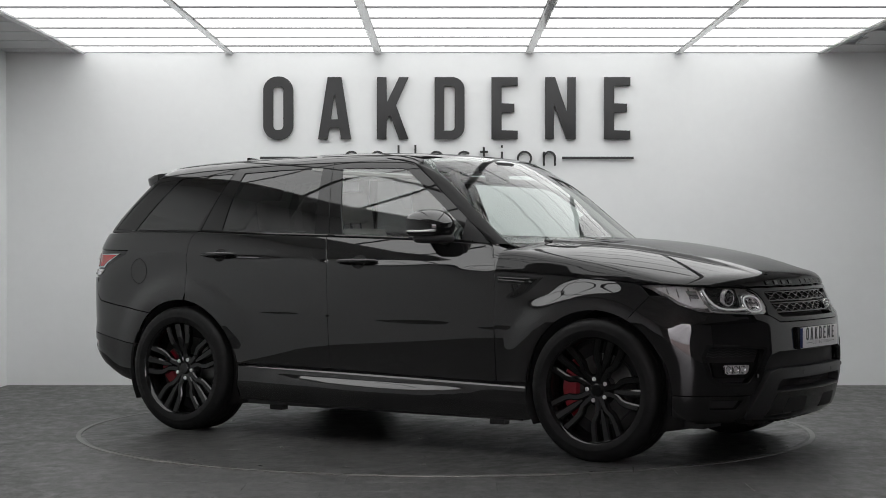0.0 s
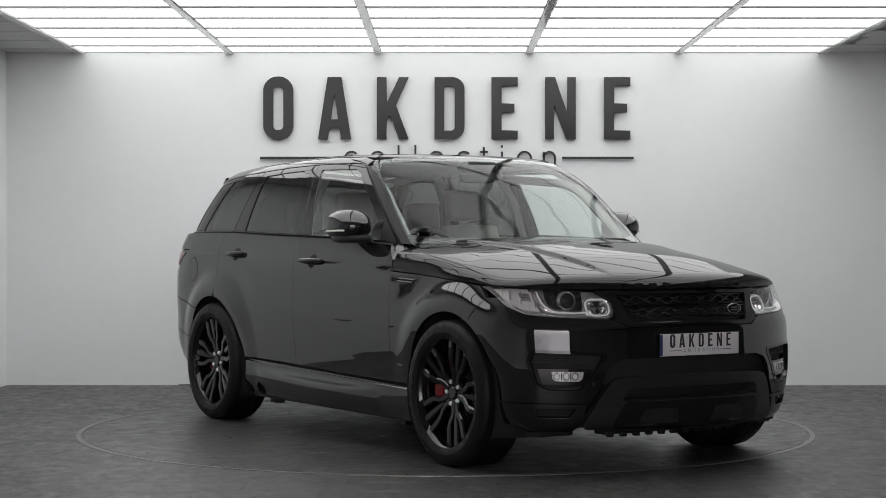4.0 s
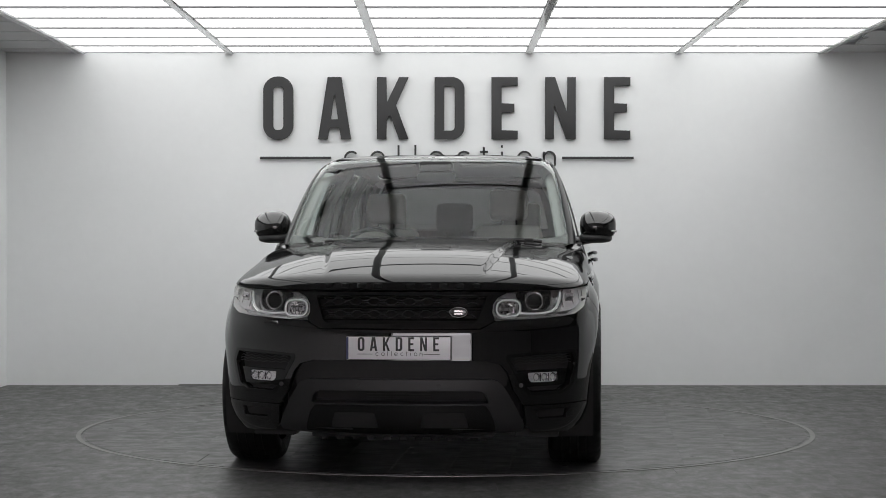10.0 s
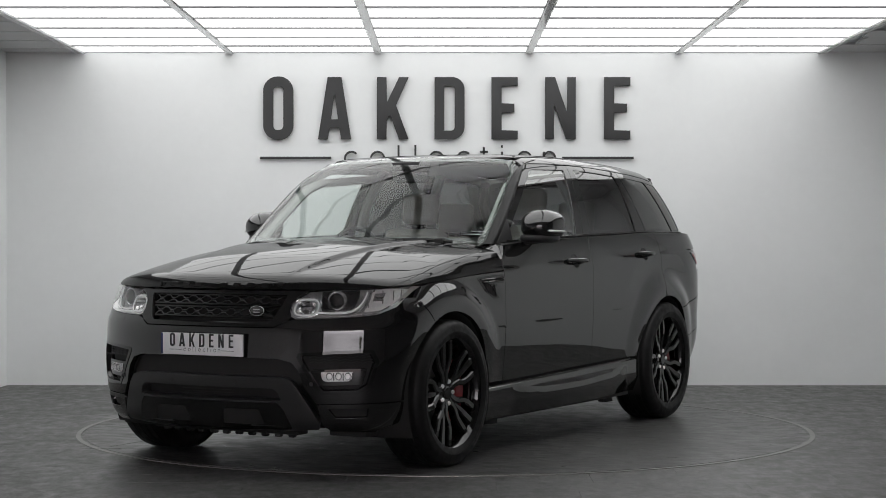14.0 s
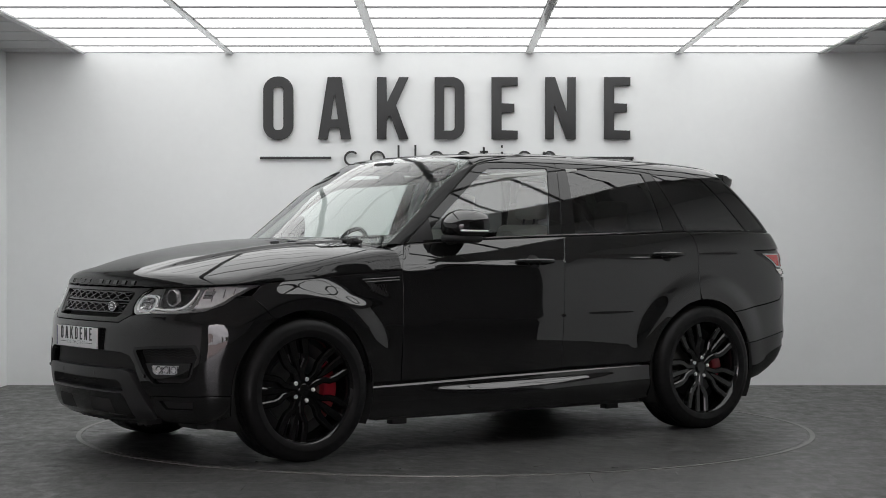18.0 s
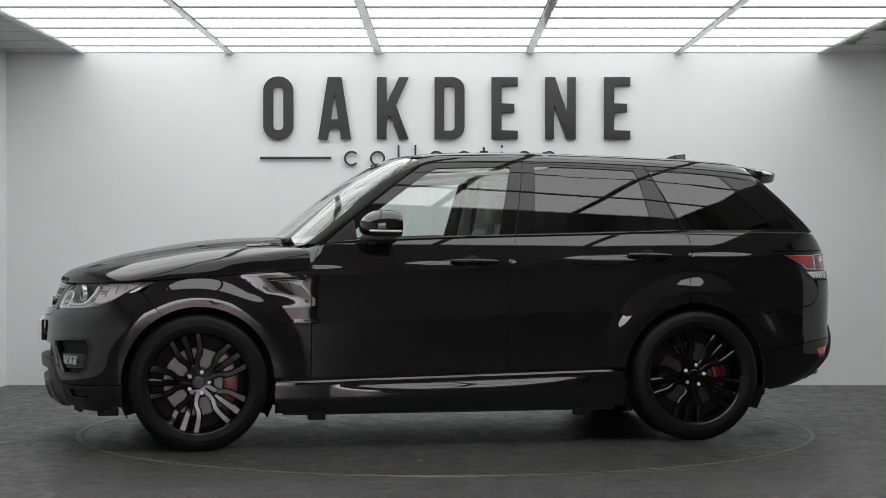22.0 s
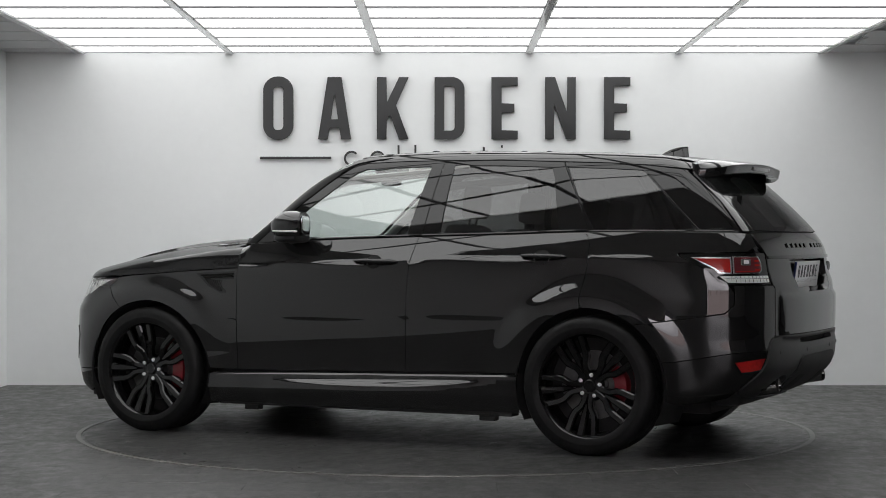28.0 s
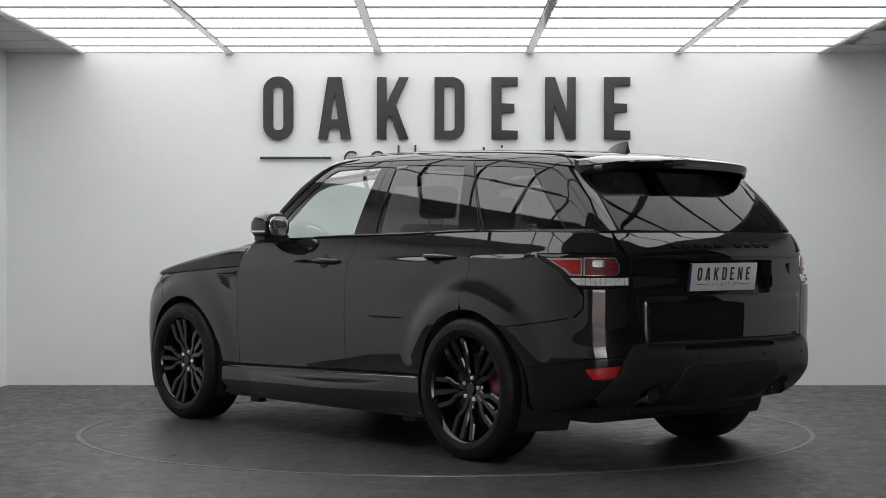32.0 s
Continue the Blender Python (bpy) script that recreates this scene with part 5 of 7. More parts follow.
# fog lamp pockets
def fog_pocket(m):
    s = -1 if m else 1
    base = part("fog_pocket", skin("fog_pocket", front_c, fog_loop, res=0.03, level=-0.05, hem=0.0, gap=-0.012, mirror=m), "dull_black", front_bumper, "black fog lamp pocket with mesh")
    part("pocket_rim", skin("pocket_rim", front_c, fog_loop, res=0.03, level=0.003, hem=0.02, gap=-0.004, mirror=m, holes=([tuple(0.94 * (np.array(p) - np.mean(fog_loop, 0)) + np.mean(fog_loop, 0)) for p in fog_loop],), hole_hem=0.05), "gloss_black", base)
    lamp = [Fp(0.84, 0.545), Fp(0.60, 0.540), Fp(0.575, 0.525), Fp(0.61, 0.455), Fp(0.82, 0.462)]
    part("lamp_panel", skin("lamp_panel", front_c, lamp, res=0.03, level=-0.018, hem=0.03, r=0.01, mirror=m), "gloss_black", base)
    fl = [Fp(0.785, 0.530), Fp(0.64, 0.528), Fp(0.645, 0.492), Fp(0.66, 0.478), Fp(0.765, 0.480), Fp(0.78, 0.495)]
    part("fog_lamp", skin("fog_lamp", front_c, fl, res=0.02, level=-0.014, hem=0.008, r=0.008, mirror=m), "fog_silver", base, "clear fog lamp with three reflectors")
    for k in range(3):
        y = 0.672 + 0.040 * k
        p = flat_front_c.at(y, 0.505, -0.016)[0]
        bm = lathe([(0.0001, -0.006), (0.009, -0.002), (0.016, 0.006), (0.018, 0.008), (0.019, 0.004)], 20)
        bmesh.ops.transform(bm, matrix=Matrix.Translation((p[0], s * p[1], p[2])) @ pose(0, 0, 0, 0, 0, -90 + 25 * s) @ Matrix.Diagonal((0.95, 1, 1.15, 1)), verts=bm.verts)
        part("fog_reflector", bm, "lamp_chrome", base)
        part("fog_divider", tube([flat_front_c.at(y + 0.021, z, -0.012)[0] * (1, s, 1) for z in (0.486, 0.523)], 0.0032, sides=6), "lamp_housing", base)
    part("fog_glass", skin("fog_glass", front_c, fl, res=0.03, level=-0.008, hem=0.003, r=0.008, mirror=m), "lens_clear", base)
    for z in (0.575, 0.588, 0.601, 0.614, 0.440):
        wid = (0.57 if z > 0.5 else 0.655, 0.85 if z > 0.5 else 0.80)
        ys = [wid[0] + (wid[1] - wid[0]) * k / 12 for k in range(13)]
        pts = flat_front_c.at(ys, [z + (0.004 if k % 2 else -0.004) for k in range(13)], -0.03)
        part("mesh_bar", tube([(p[0], s * p[1], p[2]) for p in pts], 0.0022, sides=5), "satin_black", base)


for m in (False, True):
    fog_pocket(m)
# centre: dark upper intake, satin lower piece with its own intake, corner pieces
intake = part("upper_intake", skin("upper_intake", front_c, across([Fp(0, 0.60), Fp(0.44, 0.598), Fp(0.52, 0.57), Fp(0.56, 0.50), Fp(0.55, 0.46), Fp(0, 0.46)]), res=0.04, level=-0.045, hem=0.0), "dull_black", front_bumper)
sk_out = [Fp(0, 0.500), Fp(0.25, 0.500), Fp(0.455, 0.498), Fp(0.500, 0.482), Fp(0.530, 0.44), Fp(0.565, 0.375), Fp(0.612, 0.27), Fp(0.60, 0.232), Fp(0.3, 0.212), Fp(0, 0.210)]
sk_in = [Fp(0, 0.442), Fp(0.25, 0.442), Fp(0.40, 0.441), Fp(0.425, 0.425), Fp(0.440, 0.380), Fp(0.2, 0.380), Fp(0, 0.380)]
skid = part("skid_panel", skin("skid_panel", front_c, across(sk_out), res=0.025, hem=0.05, level=0.006, holes=(across(sk_in),), hole_hem=0.06, r=0.01), "satin_black", front_bumper, "satin black lower bumper panel")
part("lower_intake", skin("lower_intake", front_c, across([Fp(0, 0.45), Fp(0.43, 0.45), Fp(0.45, 0.37), Fp(0, 0.37)]), res=0.05, level=-0.05, hem=0.0), "liner_black", skid)
for z in (0.398, 0.412, 0.426):
    part("intake_slat", front_line([(-0.16 + 0.04 * k, z) for k in range(9)], -0.03, 0.003, flat=0.6), "dull_black", skid)
tray = [Fp(0, 0.372), Fp(0.42, 0.372), Fp(0.445, 0.34), Fp(0.47, 0.235), Fp(0.2, 0.222), Fp(0, 0.222)]
part("skid_plate", skin("skid_plate", front_c, across(tray), res=0.03, level=0.010, hem=0.012, r=0.012), "gloss_black", skid)
for y in (-0.22, 0.22):
    part("tow_cover", skin("tow_cover", front_c, [Fp(y + 0.10, 0.335), Fp(y - 0.10, 0.335), Fp(y - 0.12, 0.255), Fp(y + 0.12, 0.255)], res=0.03, level=0.0115, hem=0.004, r=0.01), "liner_black", skid)
corner = [Fp(0.615, 0.363), Fp(0.80, 0.365), S(2.05, 0.367), S(1.95, 0.369), S(1.884, 0.370), S(1.880, 0.30), S(1.872, 0.262), S(1.99, 0.225), Fp(0.82, 0.215), Fp(0.645, 0.222), Fp(0.62, 0.26)]
cv = [Fp(0.83, 0.342), Fp(0.665, 0.340), Fp(0.69, 0.295), Fp(0.82, 0.297)]
for m in (False, True):
    c = part("bumper_corner", skin("bumper_corner", front_c, corner, res=0.025, hem=0.04, mirror=m, holes=(cv,), hole_hem=0.03), "car_paint", front_bumper)
    part("corner_vent", skin("corner_vent", front_c, cv, res=0.03, level=-0.03, hem=0, gap=-0.004, mirror=m), "liner_black", c)
# scalloped lip under the bumper
for k in range(11):
    y = -0.40 + 0.08 * k
    x = 2.16 - 0.12 * y * y
    part("lip_tooth", boxed(x - 0.04, x - 0.01, y - 0.020, y + 0.020, 0.180, 0.207, 0.006, 1), "dull_black", front_bumper)
part("under_lip", boxed(2.06, 2.15, -0.46, 0.46, 0.196, 0.225, 0.008), "dull_black", front_bumper)
for s in (1, -1):
    part("air_flap", boxed(1.90, 2.02, min(s * 0.56, s * 0.78), max(s * 0.56, s * 0.78), 0.188, 0.235, 0.012), "dull_black", front_bumper)
for s in (1, -1):
    for y in (0.20, 0.60):
        p = Fp(y, 0.468)
        bm = lathe([(0.0001, 0.002), (0.010, 0.0015), (0.011, 0.0)], 14)
        bmesh.ops.transform(bm, matrix=Matrix.Translation((p[0] + 0.007, s * y, 0.468)) @ pose(0, 0, 0, 0, 0, -90), verts=bm.verts)
        part("parking_sensor", bm, "satin_black", front_bumper)

# ---- the car: rear ----
gate = [Rp(0.0, 1.226), Rp(0.4, 1.226), Rp(0.6, 1.225), Rc(42.6, 1.221), Rc(40.9, 1.17), Rc(38.9, 1.119), Rp(0.655, 1.105), Rp(0.655, 1.02), Rp(0.657, 0.944), Rp(0.641, 0.928), Rp(0.637, 0.80), Rp(0.634, 0.664), Rp(0.3, 0.662), Rp(0.0, 0.662)]
rec = [Rp(0.0, 1.078), Rp(0.2, 1.078), Rp(0.385, 1.076), Rp(0.375, 0.99), Rp(0.330, 0.905), Rp(0.2, 0.898), Rp(0.0, 0.898)]
tailgate = part("tailgate", skin("tailgate", rear_c, across(gate), res=0.024, hem=0.03, holes=(across(rec),), hole_hem=0.07), "car_paint", car)
part("plate_recess", skin("plate_recess", rear_c, across([Rp(0, 1.09), Rp(0.40, 1.09), Rp(0.39, 0.99), Rp(0.34, 0.89), Rp(0, 0.885)]), res=0.05, level=-0.062, hem=0.0), "gloss_black", tailgate)
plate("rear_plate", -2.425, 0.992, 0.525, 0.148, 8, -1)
part("gate_strip", skin("gate_strip", rear_c, across([Rp(0, 1.103), Rp(0.35, 1.103), Rp(0.648, 1.101), Rp(0.648, 1.084), Rp(0.40, 1.0815), Rp(0, 1.0815)]), res=0.03, level=0.007, hem=0.012, r=0.004), "gloss_black", tailgate)
lip_bars(Rp, 1.155, [0.355 - 0.079 * i for i in range(10) if i != 5] + [-0.355], 0.024, 0.045, -1, tailgate)
p = Rp(-0.545, 1.03)
bm = lathe([(0.0001, 0.008), (0.024, 0.007), (0.029, 0.004), (0.030, 0.0)], 28)
bmesh.ops.transform(bm, matrix=Matrix.Translation(Vector(p)) @ pose(0, 0, 0, 0, 0, 90 - 5), verts=bm.verts)
part("badge", bm, "badge_metal", tailgate, "small round silver badge")
# tail lamps
tl = [Rp(0.659, 1.116), Rc(45, 1.119), S(-2.20, 1.117), S(-1.966, 1.114), S(-1.982, 1.094), S(-2.055, 1.059), S(-2.135, 1.016), S(-2.192, 0.955), S(-2.23, 0.943), Rc(46, 0.943), Rp(0.661, 0.945)]


def tail_lamp(m):
    lamp = part("tail_lamp", skin("tail_lamp", rear_c, tl, res=0.025, hem=0.02, mirror=m, level=-0.006), "gloss_black", car, "dark framed tail lamp with red and clear lenses")

    def lens(name, pts, mat, lv, label="", r=0.004):
        part(name, skin(name, rear_c, pts, res=0.02, level=lv, hem=0.006, mirror=m, r=r), mat, lamp, label)
    lens("clear_strip", [Rc(38.6, 0.995), Rc(45, 0.995), Rc(50, 0.994), Rc(54.6, 0.994), Rc(52.2, 0.956), Rc(45, 0.955), Rc(38.6, 0.957)], "lamp_clear", 0.001, "clear reversing lamp strip")
    lens("strip_trim", [Rc(38.6, 0.981), Rc(45, 0.981), Rc(53.4, 0.981), Rc(53.2, 0.977), Rc(45, 0.977), Rc(38.6, 0.977)], "gloss_black", 0.003, r=0.0)
    for k in range(10):
        a = 39.6 + 1.28 * k
        lens("strip_rib", [Rc(a, 0.993), Rc(a + 0.28, 0.993), Rc(a + 0.28, 0.982), Rc(a, 0.982)], "lamp_smoke" if k % 3 else "chrome", 0.0035, r=0.0)
        lens("strip_rib", [Rc(a, 0.976), Rc(a + 0.24, 0.976), Rc(a + 0.24, 0.958), Rc(a, 0.958)], "lamp_silver" if k % 2 else "lamp_smoke", 0.0035, r=0.0)
    lens("lamp_edge", [S(-2.030, 1.096), Rc(50.9, 1.094), Rc(50.9, 1.004), Rc(54.6, 1.004), Rc(56.3, 1.034), S(-2.090, 1.064)], "lamp_chrome", -0.001)
    lens("red_lens", [S(-2.048, 1.089), Rc(51.4, 1.088), Rc(51.3, 1.011), Rc(54.0, 1.013), Rc(55.6, 1.037), S(-2.095, 1.069)], "lamp_red", 0.002, "red tail lens")
    lens("lens_rim", [Rc(50.7, 1.099), Rc(42.0, 1.098), Rc(40.9, 1.061), Rc(40.9, 1.020), Rc(41.8, 1.006), Rc(50.7, 1.004)], "lamp_chrome", -0.002, "silver lens rim")
    lens("inner_lens", [Rc(50.3, 1.095), Rc(42.4, 1.094), Rc(41.3, 1.060), Rc(41.3, 1.023), Rc(42.1, 1.010), Rc(50.3, 1.008)], "lamp_dark_red", 0.001, "dark red inner lens", 0.008)
    lens("lamp_cell", [Rc(48.3, 1.086), Rc(45.0, 1.086), Rc(45.0, 1.048), Rc(48.3, 1.048)], "lamp_silver", 0.003, r=0.01)
    lens("cell_core", [Rc(47.5, 1.079), Rc(45.8, 1.079), Rc(45.8, 1.057), Rc(47.5, 1.057)], "lamp_clear", 0.006, r=0.006)
    for k in range(3):
        z = 1.080 - 0.024 * k
        lens("lamp_rib", [Rc(43.8, z), Rc(41.9, z), Rc(41.9, z - 0.012), Rc(43.8, z - 0.012)], "lamp_red", 0.003, r=0.0)
    lens("lamp_rib", [Rc(50, 1.020), Rc(42.4, 1.022), Rc(42.4, 1.016), Rc(50, 1.013)], "lamp_red", 0.0035, r=0.0)


for m in (False, True):
    tail_lamp(m)
# rear bumper
ub = [S(-2.262, 0.940), S(-2.268, 0.90), S(-2.264, 0.833), S(-2.219, 0.789), S(-2.05, 0.763), S(-1.90, 0.744)] + [S(*p) for p in arch(-XW, 127.5, 161, n=8)] + \
     [S(-1.95, 0.528), S(-2.05, 0.543), S(-2.15, 0.561), Rc(51, 0.578), Rc(46, 0.586), Rc(40.2, 0.594), Rc(38.3, 0.640), Rp(0.645, 0.662), Rp(0.6375, 0.666), Rp(0.640, 0.80), Rp(0.6445, 0.926), Rp(0.660, 0.941)]
both("rear_bumper_corner", rear_c, ub, "car_paint", None, res=0.024, hem=0.03)
fogr = [Rc(50.2, 0.527), Rc(46, 0.537), Rc(40.4, 0.548), Rc(42.0, 0.486), Rc(45, 0.476), Rc(48.2, 0.472)]
lb = [S(*p) for p in arch(-XW, 161.5, 190, n=6)] + [S(-1.95, 0.285), S(-2.08, 0.300), Rc(50, 0.325), Rc(47.6, 0.375), Rc(43.5, 0.45), Rc(40.8, 0.516), Rc(39.6, 0.590), Rc(40.2, 0.5915), Rc(46, 0.5835), Rc(51, 0.5755), S(-2.15, 0.5585), S(-2.05, 0.5405), S(-1.95, 0.5255)]
for m in (False, True):
    lo = part("bumper_side", skin("bumper_side", rear_c, lb, res=0.025, hem=0.03, mirror=m, holes=(fogr,), hole_hem=0.02), "gloss_black", car, "dark lower bumper side")
    part("rear_fog_lamp", skin("rear_fog_lamp", rear_c, fogr, res=0.02, hem=0.01, level=-0.004, mirror=m), "fog_red", lo, "red rear fog lamp")
rbm = [Rp(0, 0.656), Rp(0.35, 0.656), Rp(0.62, 0.658), Rc(36.6, 0.656), Rc(38.0, 0.636), Rc(39.4, 0.590), Rc(40.6, 0.516), Rc(43.3, 0.45), Rc(47.2, 0.378), Rc(47.2, 0.335), Rp(0.55, 0.315), Rp(0.3, 0.305), Rp(0, 0.305)]
slot = [Rp(0, 0.642), Rp(0.32, 0.642), Rp(0.345, 0.636), Rp(0.34, 0.618), Rp(0, 0.616)]
exh = [Rp(0.487 + 0.076 * math.cos(a), 0.386 + 0.058 * math.sin(a)) for a in (2 * math.pi * k / 20 for k in range(20))]
exh_r = [(q[0], -q[1], q[2]) for q in exh]
rear_bumper = part("rear_bumper", skin("rear_bumper", rear_c, across(rbm), res=0.025, level=0.012, hem=0.05, holes=(across(slot), exh, exh_r), hole_hem=0.05), "satin_black", car, "satin black rear bumper")
part("bumper_slot", skin("bumper_slot", rear_c, across([Rp(0, 0.65), Rp(0.36, 0.65), Rp(0.36, 0.61), Rp(0, 0.61)]), res=0.05, level=-0.03, hem=0.0), "liner_black", rear_bumper)
part("rear_skid", skin("rear_skid", rear_c, across([Rp(0, 0.545), Rp(0.30, 0.545), Rp(0.345, 0.525), Rp(0.385, 0.40), Rp(0.34, 0.335), Rp(0, 0.325)]), res=0.03, level=0.024, hem=0.02, r=0.012), "dull_black", rear_bumper, "rear skid panel")
for s in (1, -1):
    part("skid_slot", skin("skid_slot", rear_c, [Rp(0.275, 0.43), Rp(0.17, 0.43), Rp(0.15, 0.345), Rp(0.31, 0.345)], res=0.04, level=0.026, hem=0.004, mirror=s < 0), "liner_black", rear_bumper)
    bm = lathe([(0.042, -0.16), (0.044, -0.005), (0.0465, 0.0), (0.049, -0.004), (0.050, -0.16)], 28)
    bmesh.ops.transform(bm, matrix=Matrix.Translation((-2.402, s * 0.487, 0.384)) @ pose(0, 0, 0, 0, 0, 90) @ pose(0, 0, 0, 10, 0, 0) @ Matrix.Diagonal((1.18, 1, 0.85, 1)), verts=bm.verts)
    ex = part("exhaust_tip", bm, "brushed_steel", rear_bumper, "oval chrome exhaust tip")
    bm = lathe([(0.0001, -0.014), (0.0425, -0.014)], 24)
    bmesh.ops.transform(bm, matrix=Matrix.Translation((-2.402, s * 0.487, 0.384)) @ pose(0, 0, 0, 0, 0, 90) @ Matrix.Diagonal((1.18, 1, 0.85, 1)), verts=bm.verts)
    part("exhaust_bore", bm, "liner_black", rear_bumper)
    for y in (0.25, 0.62):
        q = Rp(y, 0.575)
        bm = lathe([(0.0001, 0.002), (0.010, 0.0015), (0.011, 0.0)], 14)
        bmesh.ops.transform(bm, matrix=Matrix.Translation((q[0] - 0.013, s * y, 0.575)) @ pose(0, 0, 0, 0, 0, 90), verts=bm.verts)
        part("parking_sensor", bm, "dull_black", rear_bumper)
# roof spoiler
bm = bmesh.new()
secs = []
ys = [0.635 * math.sin(math.pi / 2 * (i / 24 - 1)) for i in range(49)]
for y in ys:
    k = abs(y)
    zt = float(roof_line(-1.95)) - 0.035 * y * y - 0.022 * float(step((k - 0.36) / 0.29))
    xt = -2.168 + 0.10 * min(k, 0.42) ** 2
    if k > 0.42:
        xt = -1.972 + (xt + 1.972) * math.sqrt(max(0.0, 1 - ((k - 0.42) / 0.216) ** 2))
    zr = 1.624 - 0.070 * k ** 2 - 0.010 * float(step((k - 0.45) / 0.2))
    th = 0.056
    secs.append([bm.verts.new(q) for q in ((-1.952, y, zt), (-1.952 + 0.5 * (xt + 1.952), y, (zt + zr) / 2 + 0.007), (xt + 0.014, y, zr + 0.001), (xt + 0.003, y, zr - 0.004), (xt, y, zr - 0.012), (xt + 0.010, y, zr - th + 0.006), (xt + 0.018, y, zr - th), (min(xt + 0.06, -1.965), y, zr - th + 0.004), (-1.958, y, zt - 0.070))])
for a, b in zip(secs, secs[1:]):
    for j in range(9):
        bm.faces.new((a[j], a[(j + 1) % 9], b[(j + 1) % 9], b[j]))
bm.faces.new(secs[0])
bm.faces.new(secs[-1][::-1])
spoiler = part("roof_spoiler", bm, "car_paint", car, "gloss black roof spoiler")
part("brake_light", boxed(-2.1685, -2.15, -0.17, 0.17, 1.583, 1.604, 0.003), "lamp_smoke", spoiler, "dark high brake light")
# roof fin
bm = bmesh.new()
fin = []
for t, w, h in ((0, 0.004, 0.004), (0.15, 0.014, 0.022), (0.4, 0.020, 0.042), (0.7, 0.020, 0.056), (0.95, 0.014, 0.062), (1.0, 0.010, 0.062)):
    x = -1.555 - 0.165 * t
    z = float(roof_line(x)) + 0.002
    fin.append([bm.verts.new(q) for q in ((x, -w - 0.012, z), (x, -w * 0.7, z + h * 0.55), (x, -0.003, z + h), (x, 0.003, z + h), (x, w * 0.7, z + h * 0.55), (x, w + 0.012, z))])
for a, b in zip(fin, fin[1:]):
    for j in range(5):
        bm.faces.new((a[j], a[j + 1], b[j + 1], b[j]))
bm.faces.new(fin[0])
bm.faces.new(fin[-1][::-1])
part("roof_fin", bm, "gloss_black", car, "black shark fin aerial")

# ---- the car: sills, vents, handles, mirrors ----
def sill(m):
    s = -1 if m else 1
    zs = [0.402, 0.398, 0.392, 0.384, 0.374, 0.362, 0.350, 0.338, 0.326, 0.31, 0.29, 0.26, 0.235, 0.205]
    prof = zs
    bm = bmesh.new()
    rr = []
    for i in range(49):
        x = 1.03 - 2.06 * i / 48
        t = (x + 0.08) / 0.76
        lens = max(0.0, 1 - t * t) ** 0.7
        ring = []
        for z in zs:
            y = 0.9455 - 0.009 * float(step(np.array((z - 0.390) / 0.012)))
            y += 0.040 * lens * float(step(np.array((0.380 - z) / (0.012 + 0.050 * lens))))
            y -= 0.55 * max(0.0, 0.29 - z) ** 1.1 if z < 0.29 else 0.0
            ring.append(bm.verts.new((x, s * y, z + 0.022 * (-x) * (1 if z > 0.3 else 0.3))))
        rr.append(ring)
    for a, b in zip(rr, rr[1:]):
        for j in range(len(prof) - 1):
            bm.faces.new((a[j], a[j + 1], b[j + 1], b[j]))
    part("sill", bm, "car_paint", car)
    part("sill_trim", boxed(-0.98, 0.98, min(s * 0.80, s * 0.90), max(s * 0.80, s * 0.90), 0.185, 0.215, 0.008), "dull_black", car)
    for x in (0.78, -0.80):
        part("jacking_point", boxed(x - 0.05, x + 0.05, min(s * 0.79, s * 0.85), max(s * 0.79, s * 0.85), 0.150, 0.19, 0.008), "dull_black", car)


